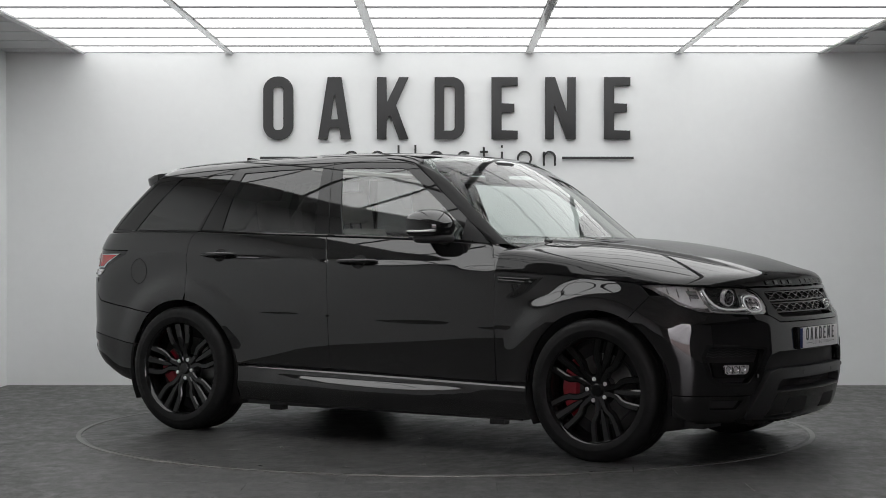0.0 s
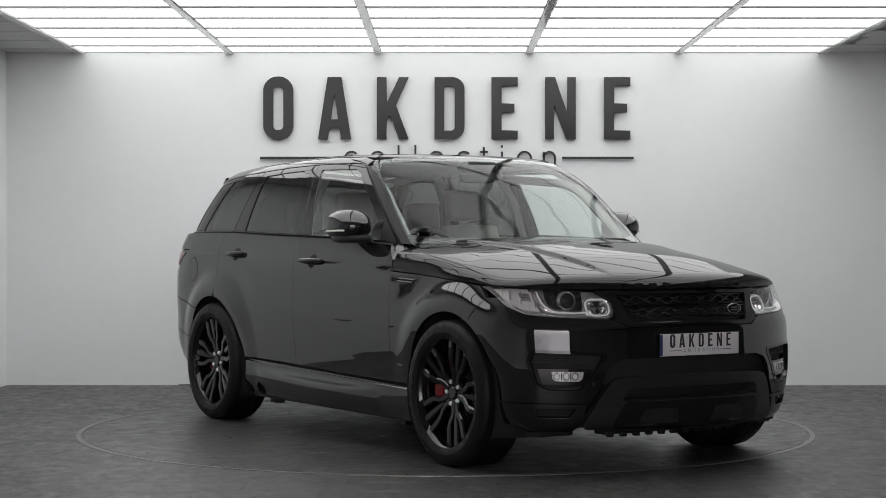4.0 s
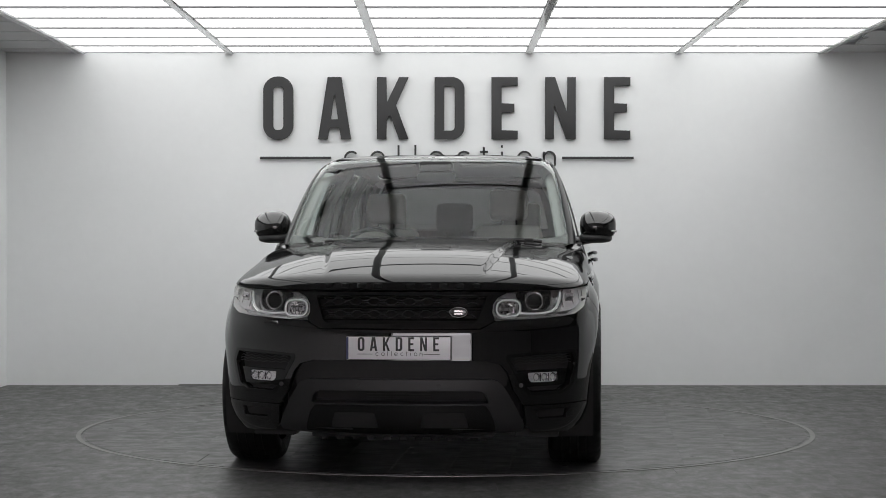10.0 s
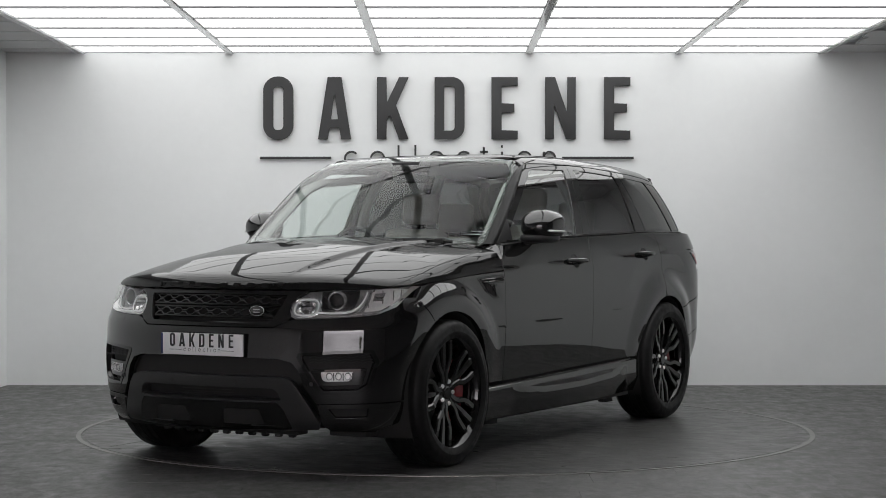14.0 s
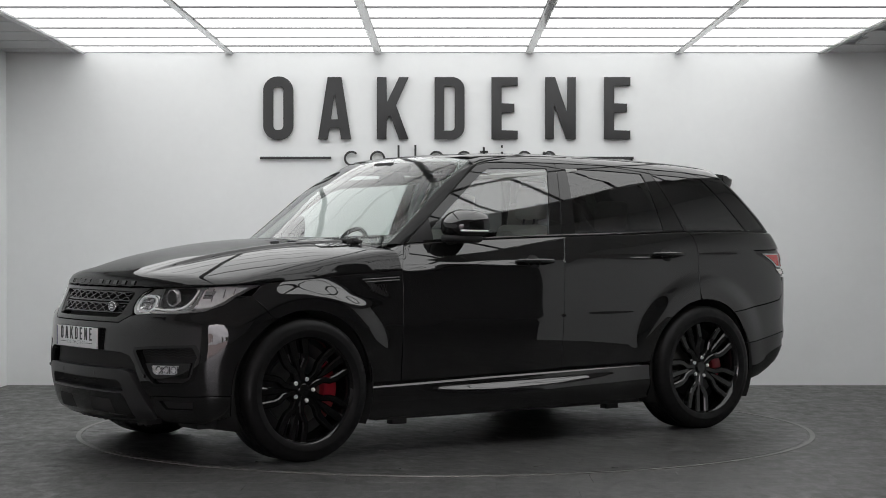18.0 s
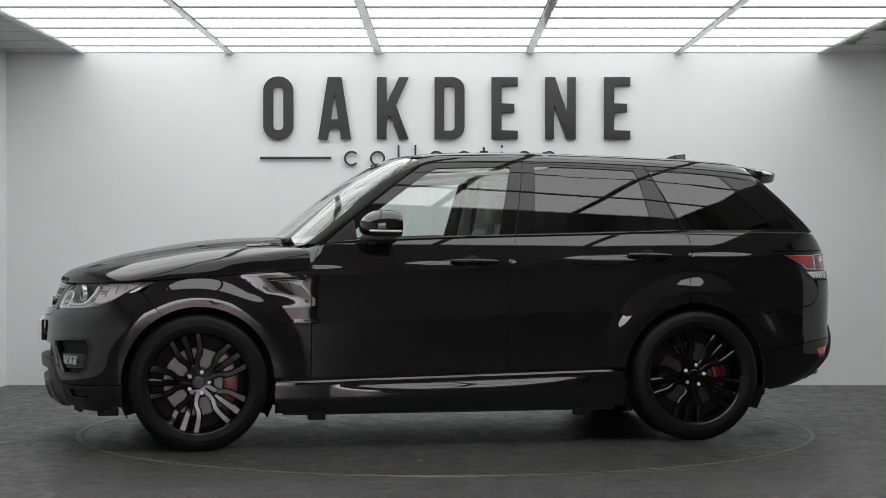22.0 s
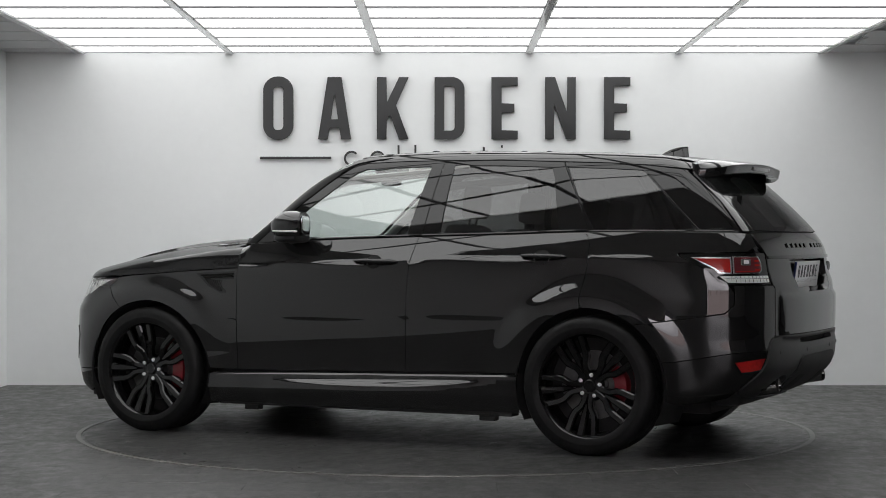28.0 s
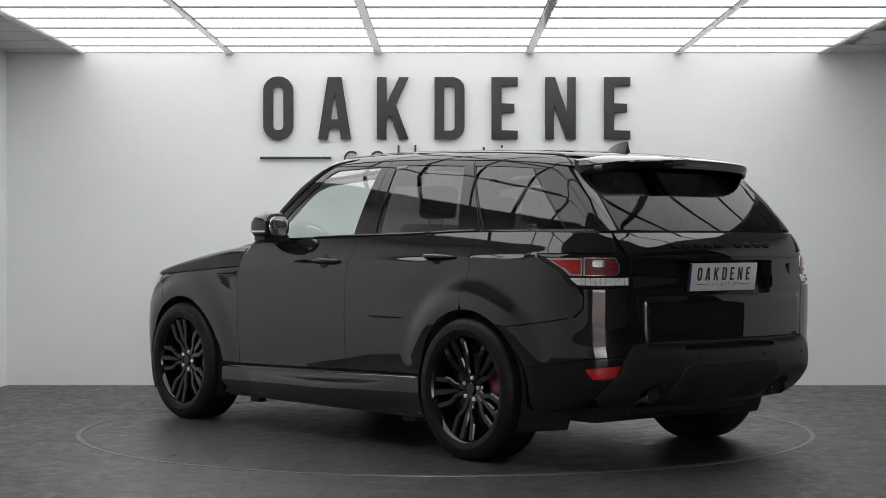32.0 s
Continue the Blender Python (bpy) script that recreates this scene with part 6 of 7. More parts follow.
for m in (False, True):
    sill(m)
vent = [(1.128, 0.982), (0.98, 0.991), (0.842, 0.997), (0.842, 0.948), (0.985, 0.944), (0.90, 0.876), (0.90, 0.862), (0.945, 0.862), (1.03, 0.898)]
for m in (False, True):
    s = -1 if m else 1
    v = part("side_vent", skin("side_vent", side_c, vent, res=0.02, level=0.002, hem=0.006, mirror=m), "gloss_black", car, "gloss black wing vent with mesh")
    inn = [(1.088, 0.972), (0.850, 0.985), (0.850, 0.958), (1.015, 0.951), (0.925, 0.880), (0.925, 0.870), (0.945, 0.872), (1.022, 0.907)]
    part("vent_backing", skin("vent_backing", side_c, inn, res=0.02, level=0.0035, hem=0.0, mirror=m), "liner_black", v)
    for z0, x0 in ((0.973, 1.085), (0.958, 1.06)):
        pts = side_c.at([x0, 0.96, 0.85], [z0 - 0.004, z0 + 0.001, z0 + 0.006], 0.006)
        part("vent_blade", tube([(p[0], s * p[1], p[2]) for p in pts], 0.005, sides=6, flat=1.0), "gloss_black", v)
    for k in range(6):
        t = k / 5
        top, low = (1.020 - 0.075 * t, 0.942 - 0.0 * t), (1.028 - 0.090 * t, 0.905 - 0.028 * t)
        for dx in (-0.012, 0.012):
            pts = side_c.at([top[0] + dx, (top[0] + low[0]) / 2, low[0] + dx], [top[1], (top[1] + low[1]) / 2, low[1]], 0.0045)
            part("vent_mesh", tube([(p[0], s * p[1], p[2]) for p in pts], 0.0022, sides=5), "dull_black", v)
    # fuel flap on the right side only
    if m:
        fl = [(-1.845 + 0.066 * math.cos(a), 0.985 + 0.078 * math.sin(a)) for a in (2 * math.pi * k / 28 for k in range(28))]
        part("fuel_flap", skin("fuel_flap", side_c, fl, res=0.03, level=0.002, hem=0.004, mirror=True), "car_paint", car, "round fuel flap")
        part("flap_gap", skin("flap_gap", side_c, [(-1.845 + 0.070 * math.cos(a), 0.985 + 0.082 * math.sin(a)) for a in (2 * math.pi * k / 28 for k in range(28))], res=0.03, level=0.0008, hem=0.0, mirror=True), "gap_dark", car)
    # door handles
    for x0, x1, z0, z1, doors in ((0.012, -0.262, 1.064, 1.060, doors_f), (-1.055, -1.315, 1.098, 1.092, doors_r)):
        d = doors[1 if m else 0]
        xc, zc = (x0 + x1) / 2, (z0 + z1) / 2
        cup = [(xc + 0.012 + 0.052 * math.cos(a), zc - 0.004 + 0.042 * math.sin(a)) for a in (2 * math.pi * k / 20 for k in range(20))]
        part("handle_cup", skin("handle_cup", side_c, cup, res=0.03, level=0.0012, hem=0.0, mirror=m), "liner_black", d)
        xs = [x0 + (x1 - x0) * k / 10 for k in range(11)]
        pts = side_c.at(xs, [z0 + (z1 - z0) * k / 10 for k in range(11)], 0.0)
        lift = [0.010, 0.018, 0.024, 0.028, 0.030, 0.031, 0.030, 0.029, 0.027, 0.022, 0.012]
        rad = [0.009, 0.012, 0.0135, 0.0145, 0.015, 0.015, 0.015, 0.0145, 0.014, 0.012, 0.009]
        part("door_handle", tube([(p[0], s * (p[1] + h), p[2]) for p, h in zip(pts, lift)], rad, sides=12, flat=0.95), "gloss_black", d, "gloss black pull handle")
    # belt mouldings
    for x0, x1, d in ((0.62, -0.382, doors_f), (-0.392, -1.405, doors_r)):
        xs = [x0 + (x1 - x0) * k / 16 for k in range(17)]
        pts = cabin_side_c.at(xs, [float(belt(x)) + 0.010 for x in xs], 0.006)
        part("belt_moulding", tube([(p[0], s * p[1], p[2]) for p in pts], 0.009, sides=8, flat=0.8), "gloss_black", d[1 if m else 0])
    xs = [-1.425 - 0.80 * k / 16 for k in range(17)]
    pts = cabin_side_c.at(xs, [float(belt(x)) + 0.006 for x in xs], 0.006)
    part("belt_moulding", tube([(p[0], s * p[1], p[2]) for p in pts], 0.008, sides=8, flat=0.8), "gloss_black", car)
    # shoulder between body and glass
    xs = [0.80 - 3.05 * k / 40 for k in range(41)]
    a = side_c.at(xs, [float(belt(x)) - 0.004 for x in xs], -0.004)
    b = cabin_side_c.at(xs, [float(belt(x)) + 0.004 for x in xs], -0.012)
    bm = bmesh.new()
    va, vb = [bm.verts.new((p[0], s * p[1], p[2])) for p in a], [bm.verts.new((p[0], s * p[1], p[2])) for p in b]
    for i in range(40):
        bm.faces.new((va[i], va[i + 1], vb[i + 1], vb[i]))
    part("waist_seal", bm, "dull_black", car)


def superellipsoid(c, r, e1, e2, nu=28, nv=16):
    bm = bmesh.new()
    sp = lambda v, e: math.copysign(abs(v) ** e, v)
    rings = []
    for j in range(1, nv):
        ph = -math.pi / 2 + math.pi * j / nv
        rings.append([bm.verts.new((c[0] + r[0] * sp(math.cos(ph), e1) * sp(math.cos(th), e2), c[1] + r[1] * sp(math.cos(ph), e1) * sp(math.sin(th), e2), c[2] + r[2] * sp(math.sin(ph), e1)))
                      for th in (2 * math.pi * i / nu for i in range(nu))])
    for a, b in zip(rings, rings[1:]):
        for i in range(nu):
            bm.faces.new((a[i], a[(i + 1) % nu], b[(i + 1) % nu], b[i]))
    bm.faces.new(rings[0][::-1])
    bm.faces.new(rings[-1])
    return bm


def door_mirror(m):
    s = -1 if m else 1
    d = doors_f[1 if m else 0]
    place = Matrix.Translation((0.425, s * 0.978, 1.270)) @ Matrix.Diagonal((1, s, 1, 1))

    def shaped(v):
        """Pulls the housing to a low nose in front, a flat rear face and a swept outer end."""
        x, y, z = v
        k = max(0.0, x / 0.125)
        z = -0.022 + (z + 0.022) * (1 - 0.34 * k * k)
        if x < -0.082:
            x = -0.082 + (x + 0.082) * 0.12
        x -= 0.30 * max(0.0, y)
        z *= 1 - 0.9 * max(0.0, y) if z > 0 else 1.0
        return Vector((x, y, max(z, -0.064)))
    bm = superellipsoid((0, 0, 0), (0.128, 0.108, 0.090), 0.74, 0.70, 36, 20)
    for v in bm.verts:
        v.co = shaped(v.co)
    bmesh.ops.transform(bm, matrix=place, verts=bm.verts)
    cap = part("door_mirror", bm, "car_paint", d, "gloss black door mirror")
    bm = superellipsoid((0, 0, 0), (0.118, 0.100, 0.030), 0.7, 0.7)
    for v in bm.verts:
        v.co.x -= 0.30 * max(0, v.co.y)
        if v.co.x < -0.07:
            v.co.x = -0.07 + (v.co.x + 0.07) * 0.2
    bmesh.ops.transform(bm, matrix=Matrix.Translation((0.425, s * 0.962, 1.196)) @ Matrix.Diagonal((1, s, 1, 1)), verts=bm.verts)
    part("mirror_base", bm, "satin_black", cap)
    bm = tube([(0.475, s * 0.800, 1.160), (0.470, s * 0.85, 1.172), (0.460, s * 0.91, 1.182), (0.445, s * 0.95, 1.188)], [0.030, 0.032, 0.032, 0.028], sides=10, flat=0.70)
    part("mirror_arm", bm, "satin_black", cap)
    zi = -0.034
    q = math.asin(math.copysign((abs(zi) / 0.090) ** (1 / 0.74), zi))
    cw = math.cos(q) ** 0.74
    run = []
    for k in range(13):
        th = radians(40 + 78 * k / 12)
        x = 0.128 * cw * math.copysign(abs(math.cos(th)) ** 0.70, math.cos(th))
        y = 0.108 * cw * math.copysign(abs(math.sin(th)) ** 0.70, math.sin(th))
        w = shaped((x * 1.012, y * 1.012, zi))
        run.append(place @ w)
    part("indicator", tube(run, [0.003] + [0.0065] * 11 + [0.003], sides=8), "indicator_clear", cap, "clear indicator strip")
    bm = superellipsoid((0, 0, 0), (0.006, 0.085, 0.062), 0.7, 0.7, 24, 12)
    bmesh.ops.transform(bm, matrix=Matrix.Translation((0.330, s * 0.965, 1.268)) @ pose(0, 0, 0, 0, 0, 12 * s), verts=bm.verts)
    part("mirror_glass", bm, "mirror_silver", cap, "mirror glass")
    sail = [(0.735, 1.166), (0.655, 1.235), (0.560, 1.312), (0.545, 1.182)]
    part("mirror_sail", skin("mirror_sail", cabin_side_c, sail, res=0.03, level=0.004, hem=0.01, mirror=m), "satin_black", cap)


for m in (False, True):
    door_mirror(m)
def evenly(pts, n):
    """A line of points at even steps."""
    pts = np.array([np.asarray(p, float) for p in pts])
    d = np.concatenate([[0], np.cumsum(np.linalg.norm(np.diff(pts, axis=0), axis=1))])
    t = np.linspace(0, d[-1], n)
    return np.stack([np.interp(t, d, pts[:, k]) for k in range(3)], 1)


# corner between bonnet, windscreen pillar and door
for s in (1, -1):
    low = evenly([bonnet_c.at(u, v, -0.001)[0] for u, v in ((0.930, 0.62), (0.915, 0.75), (0.90, 0.85), (0.880, 0.93), (0.862, 0.98), (0.845, 1.03), (0.8285, 1.07))] + [S(DX + 0.001, 1.045), S(DX + 0.001, 1.018)], 20)
    high = evenly([screen_c.at(y, 1.166, 0.003)[0] for y in (0.52, 0.64, 0.74, 0.80)] + [cabin_side_c.at(x, z, 0.004)[0] for x, z in ((0.80, 1.168), (0.752, 1.166))]
                  + [S(0.772, 1.151), S(0.790, 1.11), S(0.806, 1.071), S(DX - 0.006, 1.035), S(DX - 0.001, 1.018)], 20)
    bm = bmesh.new()
    grid_rows = []
    for t in (0.0, 0.2, 0.4, 0.6, 0.8, 1.0):
        grid_rows.append([bm.verts.new((a[0] * (1 - t) + b[0] * t, s * (a[1] * (1 - t) + b[1] * t), a[2] * (1 - t) + b[2] * t)) for a, b in zip(low, high)])
    for p, q in zip(grid_rows, grid_rows[1:]):
        for i in range(19):
            bm.faces.new((p[i], p[i + 1], q[i + 1], q[i]))
    part("pillar_base", bm, "car_paint", car)
# bonnet vents, cowl and wipers
for m in (False, True):
    q = [bonnet_c.at(u, math.atan2(y, 0.57))[0] for u, y in ((0.99, 0.56), (0.985, 0.70), (1.10, 0.715), (1.17, 0.68), (1.16, 0.58))]
    v = part("bonnet_vent", skin("bonnet_vent", bonnet_c, q, res=0.02, level=0.005, hem=0.008, r=0.012, mirror=m), "gloss_black", bonnet, "gloss black bonnet vent")
    for k in range(3):
        u = 1.03 + 0.035 * k
        p0, p1 = bonnet_c.at(u, math.atan2(0.595, 0.57), 0.010)[0], bonnet_c.at(u, math.atan2(0.685, 0.57), 0.010)[0]
        s = -1 if m else 1
        part("vent_blade", tube([(p0[0], s * p0[1], p0[2]), (p1[0], s * p1[1], p1[2])], 0.0022, sides=6), "satin_black", v)
bm = bmesh.new()
va, vb = [], []
for i in range(25):
    y = -0.80 + 1.60 * i / 24
    p = bonnet_c.at(0.95 - 0.05 * y * y, math.atan2(y, 0.57))[0]
    g = screen_c.at(y * 0.97, 1.165)[0]
    va.append(bm.verts.new((p[0] + 0.01, y, p[2] - 0.015)))
    vb.append(bm.verts.new((g[0] - 0.01, g[1], 1.162)))
for i in range(24):
    bm.faces.new((va[i], va[i + 1], vb[i + 1], vb[i]))
part("cowl", bm, "dull_black", car)
for y0, y1 in ((0.66, 0.08), (0.03, -0.58)):
    pts = [tuple(screen_c.at(y0 + (y1 - y0) * k / 8, 1.176 + 0.014 * math.sin(k / 8 * 3.1), 0.022)[0]) for k in range(9)]
    w = part("wiper", tube(pts, [0.011] * 3 + [0.007] * 6, sides=6), "dull_black", car, "black wiper arm")
    p = pts[1]
    part("wiper_joint", boxed(p[0] - 0.03, p[0] + 0.02, p[1] - 0.025, p[1] + 0.025, p[2] - 0.015, p[2] + 0.014, 0.006), "dull_black", w)

# ---- the car: wheels ----
RT, RR = 0.386, 0.291
tyre_prof = [(RR - 0.012, -0.125), (RR + 0.004, -0.134), (RR + 0.03, -0.139), (RT - 0.045, -0.138), (RT - 0.018, -0.130), (RT - 0.005, -0.112)]
tread = []
for k in range(5):
    a, b = -0.105 + 0.0425 * k, -0.105 + 0.0425 * k + 0.0365
    tread += [(RT, a), (RT, b), (RT - 0.007, b + 0.001), (RT - 0.007, b + 0.005)]
tyre_prof += tread[:-2] + [(RT - 0.005, 0.112), (RT - 0.018, 0.130), (RT - 0.045, 0.138), (RT - 0.06, 0.1385), (RT - 0.062, 0.1395), (RR + 0.03, 0.139), (RR + 0.006, 0.134), (RR - 0.004, 0.128)]
tyre_me = as_mesh("tyre", lathe(tyre_prof, 96), True, 40)
tyre_me.materials.append(MATS["rubber"])
barrel_me = as_mesh("wheel", lathe([(RR - 0.02, -0.12), (RR - 0.03, 0.02), (RR - 0.022, 0.09), (RR - 0.010, 0.118), (RR + 0.001, 0.127), (RR + 0.004, 0.124), (RR - 0.004, 0.112), (RR - 0.015, -0.13)], 72), True, 40)
barrel_me.materials.append(MATS["rim_black"])


def bar_mesh(name, line, widths, y_top, depth):
    """A spoke: a bevelled bar along (radius, angle) points on the wheel's face."""
    bm = bmesh.new()
    pts = [Vector((r * math.cos(radians(a)), r * math.sin(radians(a)))) for r, a in line]
    secs = []
    for i, p in enumerate(pts):
        a, b = pts[max(i - 1, 0)], pts[min(i + 1, len(pts) - 1)]
        d = (b - a).normalized()
        n = Vector((-d.y, d.x))
        w, yt = widths[i], y_top[i]
        secs.append([bm.verts.new((q.x, yy, q.y)) for q, yy in ((p + n * w, yt - depth), (p + n * w, yt - 0.007), (p + n * w * 0.62, yt), (p - n * w * 0.62, yt), (p - n * w, yt - 0.007), (p - n * w, yt - depth))])
    for a, b in zip(secs, secs[1:]):
        for j in range(6):
            bm.faces.new((a[j], a[(j + 1) % 6], b[(j + 1) % 6], b[j]))
    bm.faces.new(secs[0])
    bm.faces.new(secs[-1][::-1])
    me = as_mesh(name, bm, True, 25)
    me.materials.append(MATS["rim_black"])
    return me


spokes = []
for g in range(5):
    a = 90 + 72 * g
    spokes.append(bar_mesh("spoke", [(0.105, a), (0.15, a), (0.21, a), (0.278, a)], [0.008, 0.0175, 0.0215, 0.0235], [0.080, 0.090, 0.099, 0.109], 0.035))
    for s in (1, -1):
        spokes.append(bar_mesh("spoke", [(0.050, a + s * 20), (0.090, a + s * 12), (0.125, a + s * 13), (0.165, a + s * 19.5), (0.200, a + s * 19.2), (0.282, a + s * 15.8)],
                               [0.021, 0.0175, 0.0165, 0.0180, 0.0190, 0.0200], [0.080, 0.084, 0.090, 0.097, 0.102, 0.108], 0.040))
hub_me = as_mesh("hub", lathe([(0.0001, 0.086), (0.030, 0.086), (0.034, 0.083), (0.036, 0.074), (0.055, 0.078), (0.078, 0.076), (0.086, 0.066), (0.088, 0.0)], 40), True, 35)
hub_me.materials.append(MATS["rim_black"])
nut_me = as_mesh("wheel_nut", lathe([(0.0001, 0.088), (0.009, 0.087), (0.0115, 0.083), (0.012, 0.066)], 12), True, 35)
nut_me.materials.append(MATS["lamp_clear"])
disc_me = as_mesh("brake_disc", lathe([(0.06, 0.025), (0.085, 0.027), (0.09, 0.012), (0.190, 0.012), (0.192, 0.0), (0.190, -0.016), (0.06, -0.016)], 56), True, 35)
disc_me.materials.append(MATS["disc_steel"])
cal = bmesh.new()
secs = []
for k in range(9):
    a = radians(-46 + 92 * k / 8)
    e = 1 - 0.25 * abs(k - 4) / 4
    secs.append([cal.verts.new((r * math.cos(a), y, r * math.sin(a))) for r, y in ((0.140, 0.030), (0.146, 0.052 * e), (0.170, 0.060 * e), (0.222, 0.054 * e), (0.232, 0.03), (0.225, -0.03), (0.140, -0.03))])
for p, q in zip(secs, secs[1:]):
    for j in range(7):
        cal.faces.new((p[j], p[(j + 1) % 7], q[(j + 1) % 7], q[j]))
cal.faces.new(secs[0])
cal.faces.new(secs[-1][::-1])
cal_me = as_mesh("brake_caliper", cal, True, 40)
cal_me.materials.append(MATS["caliper_red"])
bm = lathe([(0.0001, -0.02), (RR - 0.03, -0.02), (RR - 0.02, -0.10)], 40)
drum_me = as_mesh("wheel_inside", bm, True, 35)
drum_me.materials.append(MATS["liner_black"])
for xw in (XW, -XW):
    for s in (1, -1):
        w = part("wheel", barrel_me, None, car, "gloss black alloy wheel with fifteen forked spokes")
        spin_a = {(1, 1): 17, (1, -1): -20, (-1, 1): 26, (-1, -1): 8}[(1 if xw > 0 else -1, s)]
        w.matrix_basis = pose(xw, s * 0.856, RT - 0.004, 0, spin_a, 0) if s > 0 else pose(xw, s * 0.856, RT - 0.004, 0, spin_a, 180)
        part("tyre", tyre_me, None, w, "black rubber road tyre")
        part("hub", hub_me, None, w)
        part("wheel_inside", drum_me, None, w)
        for me in spokes:
            part("spoke", me, None, w)
        for g in range(5):
            n = part("wheel_nut", nut_me, None, w, "bare metal wheel nut")
            a = radians(90 + 36 + 72 * g)
            n.matrix_basis = pose(0.060 * math.cos(a), 0, 0.060 * math.sin(a))
        part("brake_disc", disc_me, None, w, "bare steel brake disc")
        c = part("brake_caliper", cal_me, None, w, "red brake caliper")
        back = 180
        c.matrix_basis = (pose(0, 0, 0, 0, -spin_a, 0) @ pose(0, 0, 0, 0, (back if s > 0 else 180 - back) , 0)) @ Matrix.Diagonal((1, 1, 1, 1) if xw > 0 else (0.92, 0.9, 0.66, 1))
        # wheel arch liner
        bm = bmesh.new()
        va, vb, vc = [], [], []
        for k in range(31):
            a = radians(-28 + 236 * k / 30)
            va.append(bm.verts.new((xw + 0.436 * math.cos(a), s * 0.955, ZW + 0.436 * math.sin(a))))
            vb.append(bm.verts.new((xw + 0.455 * math.cos(a), s * 0.60, ZW + 0.455 * math.sin(a))))
        vc = [bm.verts.new((xw, s * 0.60, ZW - 0.1))]
        for k in range(30):
            bm.faces.new((va[k], va[k + 1], vb[k + 1], vb[k]))
            bm.faces.new((vb[k], vb[k + 1], vc[0]))
        part("arch_liner", bm, "liner_black", car)

# ---- the car: inner shell, underside and cabin ----
cant = [(0.10, 1.632), (-0.2, 1.640), (-0.85, 1.636), (-1.5, 1.606), (-1.88, 1.566), (-1.90, 1.612), (-1.5, 1.658), (-0.9, 1.684), (-0.4, 1.690), (0.03, 1.680)]
both("cant_trim", cabin_side_c, cant, "grey_headlining", None, "pale grey roof side trim", res=0.06, level=-0.022, hem=0.0)
for m in (False, True):
    for x0, x1, z0 in ((-1.0, 1.0, 0.25),):
        part("inner_shell", skin("inner_shell", side_c, [(x0, z0), (x1, z0), (x1, 1.13), (x0, 1.17)], res=0.1, level=-0.045, hem=0.0, mirror=m), "dark_trim", car)
part("underbody", boxed(-2.05, 1.98, -0.58, 0.58, 0.215, 0.30, 0.03), "liner_black", car)
part("underbody_centre", boxed(-1.0, 1.0, -0.86, 0.86, 0.215, 0.28, 0.02), "liner_black", car)
part("rear_silencer", boxed(-2.20, -1.75, -0.5, 0.5, 0.255, 0.36, 0.05), "dull_black", car)
part("engine_block", boxed(1.02, 2.10, -0.60, 0.60, 0.30, 0.93, 0.05), "liner_black", car)
part("boot_block", boxed(-2.36, -1.9, -0.62, 0.62, 0.35, 0.90, 0.05), "liner_black", car)
part("boot_floor", boxed(-2.30, -1.0, -0.75, 0.75, 0.90, 0.95, 0.02), "dark_trim", car)
part("cabin_floor", boxed(-1.1, 1.0, -0.84, 0.84, 0.30, 0.36, 0.02), "dark_trim", car)
hl_loop = [(0.10, 0.0), (0.08, 0.5), (0.02, 0.58), (-0.9, 0.60), (-1.7, 0.57), (-1.80, 0.5), (-1.82, 0.0)]
hl_loop = hl_loop + [(a, -b) for a, b in hl_loop[::-1] if abs(b) > 1e-6]
part("headlining", skin("headlining", roof_c, hl_loop, res=0.08, level=-0.030, hem=0.0), "grey_headlining", car, "pale grey headlining")
for m in (False, True):
    s = -1 if m else 1
    for pts in ([(-0.43, 1.20), (-0.44, 1.42), (-0.46, 1.64)], [(-1.35, 1.22), (-1.28, 1.42), (-1.20, 1.62)], [(-2.1, 1.25), (-1.93, 1.45), (-1.82, 1.58)]):
        p = cabin_side_c.at([a for a, _ in pts], [b for _, b in pts], -0.05)
        part("pillar_trim", tube([(q[0], s * q[1], q[2]) for q in p], 0.035, sides=8), "grey_headlining", car, "pale grey pillar trim")


for s in (1, -1):
    pts = [screen_c.at(float(edge_y(z)) - 0.035, z, -0.045)[0] for z in edge_z]
    part("pillar_trim", tube([(p[0] - 0.02, s * p[1], p[2]) for p in pts], 0.045, sides=10, flat=0.6), "grey_headlining", car, "pale grey windscreen pillar trim")


def seat(x, y, w, z0, name="front_seat", head=True, mat="cream_leather"):
    bm = boxed(x - 0.05, x + 0.48, y - w / 2, y + w / 2, z0, z0 + 0.16, 0.05, 3)
    st = part(name, bm, mat, car, "pale cream leather seat")
    bm = boxed(-0.075, 0.075, -w / 2, w / 2, 0, 0.62, 0.055, 3)
    for v in bm.verts:
        t = max(0, v.co.z) / 0.62
        v.co.y *= 1 - 0.18 * t * t
    bmesh.ops.transform(bm, matrix=pose(x - 0.02, y, z0 + 0.10, 0, -16, 0), verts=bm.verts)
    part("backrest", bm, mat, st)
    if head:
        bm = boxed(-0.05, 0.05, -0.125, 0.125, 0, 0.20, 0.045, 3)
        bmesh.ops.transform(bm, matrix=pose(x - 0.215, y, z0 + 0.735, 0, -8, 0), verts=bm.verts)
        hr = part("headrest", bm, mat, st)
        for dy in (-0.05, 0.05):
            part("headrest_post", tube([(x - 0.19, y + dy, z0 + 0.66), (x - 0.21, y + dy, z0 + 0.75)], 0.007, sides=6), "dark_trim", st)
    return st


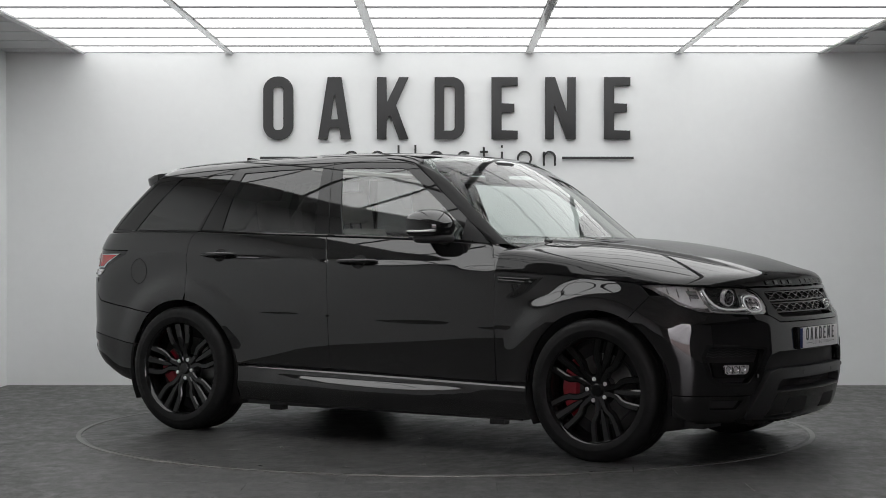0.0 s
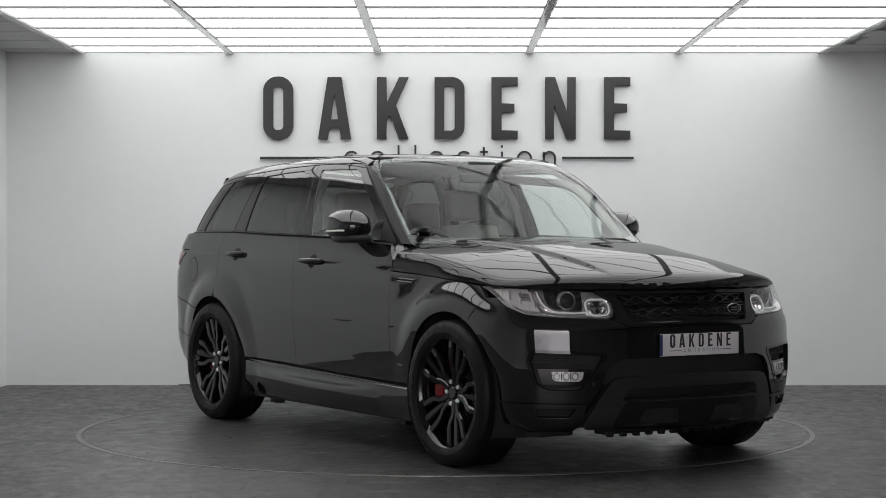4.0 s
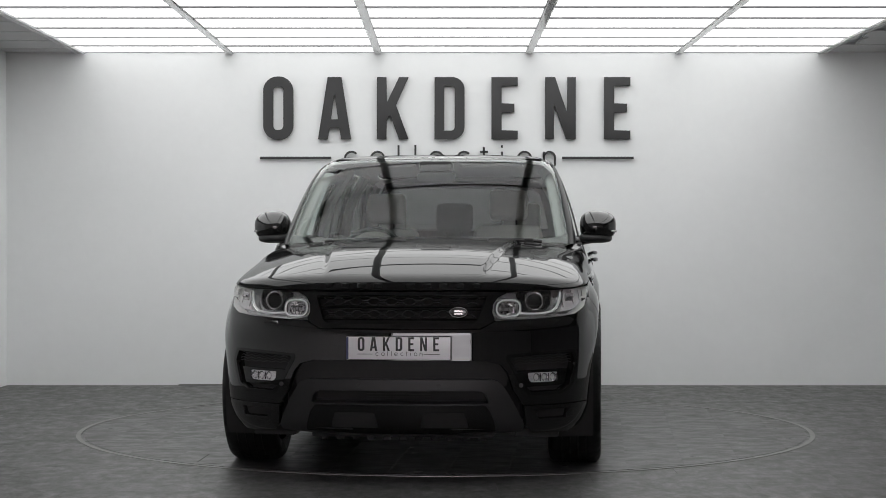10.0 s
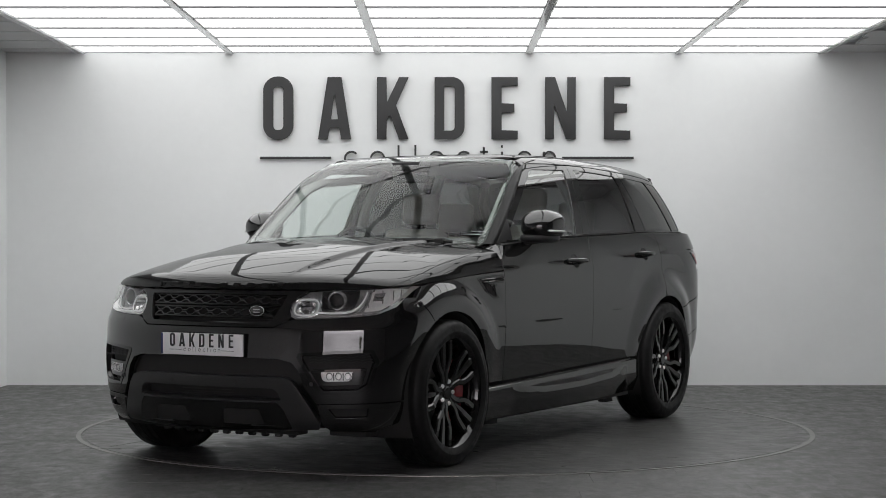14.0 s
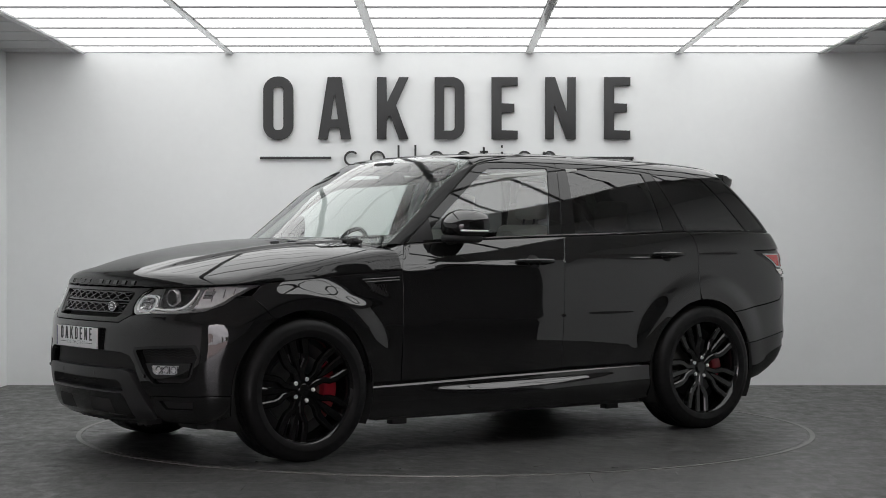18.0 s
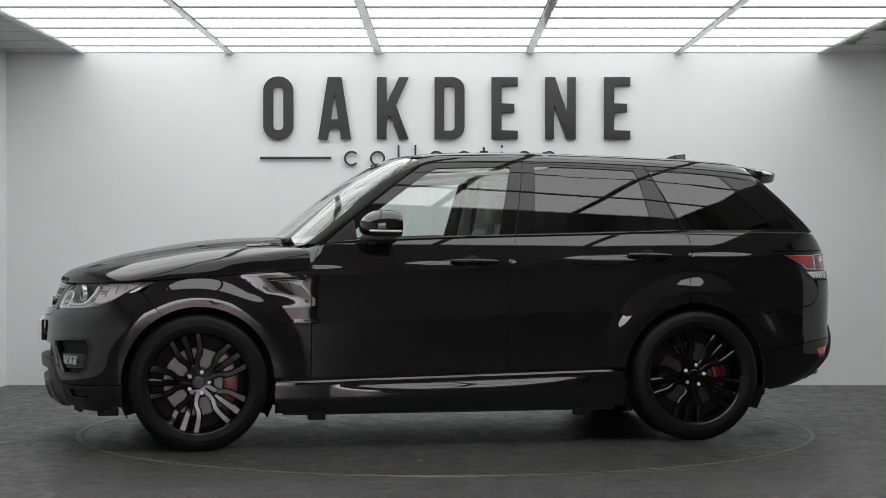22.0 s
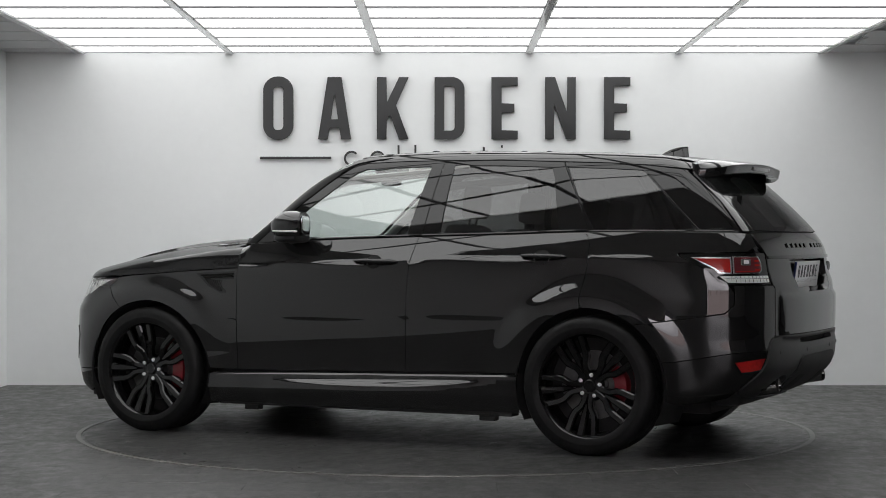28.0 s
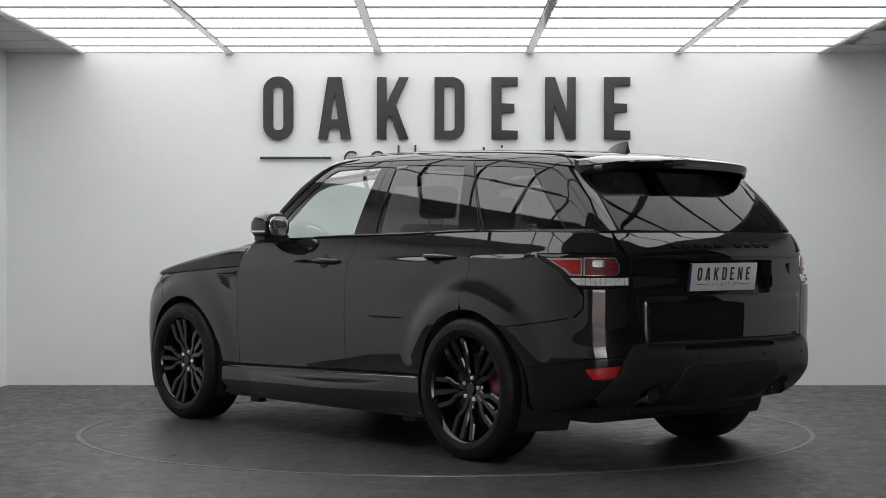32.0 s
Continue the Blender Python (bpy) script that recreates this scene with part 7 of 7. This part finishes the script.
seat(-0.30, 0.40, 0.52, 0.575)
seat(-0.32, -0.40, 0.52, 0.550)
for y in (0.46, 0.0, -0.46):
    seat(-0.90, y, 0.46, 0.50, "rear_seat", True, "cream_leather" if y else "dark_trim")
bm = boxed(0.52, 0.98, -0.80, 0.80, 0.78, 1.125, 0.05, 3)
for v in bm.verts:
    if v.co.z > 1.0:
        v.co.z -= 0.10 * (v.co.y / 0.8) ** 2 * 0.4 + (0.03 if v.co.x > 0.8 else 0)
dash = part("dashboard", bm, "dark_trim", car, "dark dashboard")
bm = boxed(0.50, 0.62, -0.52, -0.24, 1.08, 1.135, 0.025, 3)
part("instrument_hood", bm, "dark_trim", dash)
part("centre_console", boxed(-0.35, 0.55, -0.11, 0.11, 0.36, 0.80, 0.03), "dark_trim", car)
ring = [Vector((0, 0.185 * math.cos(a), 0.185 * math.sin(a))) for a in (2 * math.pi * k / 32 for k in range(32))]
sw_m = pose(0.34, -0.38, 1.085, 0, -24, 0)
wheel_ring = part("steering_wheel", tube([sw_m @ p for p in ring], 0.015, closed=True, up=(1, 0, 0.2)), "dark_trim", car, "dark leather steering wheel")
bm = superellipsoid((0, 0, 0), (0.03, 0.075, 0.06), 0.7, 0.7, 20, 10)
bmesh.ops.transform(bm, matrix=sw_m, verts=bm.verts)
part("wheel_boss", bm, "dark_trim", wheel_ring)
for a in (0, 180, 270):
    part("wheel_spoke", tube([sw_m @ Vector((0, 0.06 * math.cos(radians(a)), 0.06 * math.sin(radians(a)))), sw_m @ Vector((0, 0.18 * math.cos(radians(a)), 0.18 * math.sin(radians(a))))], 0.013, sides=6), "dark_trim", wheel_ring)
part("steering_column", tube([sw_m @ Vector((0, 0, 0)), (0.62, -0.38, 0.95)], 0.04, sides=8), "dark_trim", wheel_ring)
bm = superellipsoid((0.26, 0.0, 1.565), (0.025, 0.12, 0.036), 0.5, 0.5, 20, 10)
part("rear_view_mirror", bm, "dark_trim", car, "dark interior mirror")
part("mirror_pod", boxed(0.18, 0.33, -0.10, 0.10, 1.60, 1.66, 0.02), "dark_trim", car)
for s in (1, -1):
    part("sun_visor", boxed(0.02, 0.16, min(s * 0.14, s * 0.52), max(s * 0.14, s * 0.52), 1.632, 1.65, 0.008), "grey_headlining", car)
    part("door_card", boxed(-0.95, 0.75, min(s * 0.80, s * 0.84), max(s * 0.80, s * 0.84), 0.45, 1.15, 0.02), "dark_trim", car)
part("inner_hatch", boxed(-2.34, -2.30, -0.62, 0.62, 0.9, 1.20, 0.01), "dark_trim", car)


# ---- what moves ----
def motions():
    spin0, spin = -33.217, -6.1663
    times = [0.2 * i for i in range(161)]
    turn = [(t, pose(0, 0, 0, 0, 0, spin0 + spin * t)) for t in times]
    walk(turntable, turn)
    walk(car, [(t, m @ pose(0.135, -0.0215, Z_DISC)) for t, m in turn])


motions()
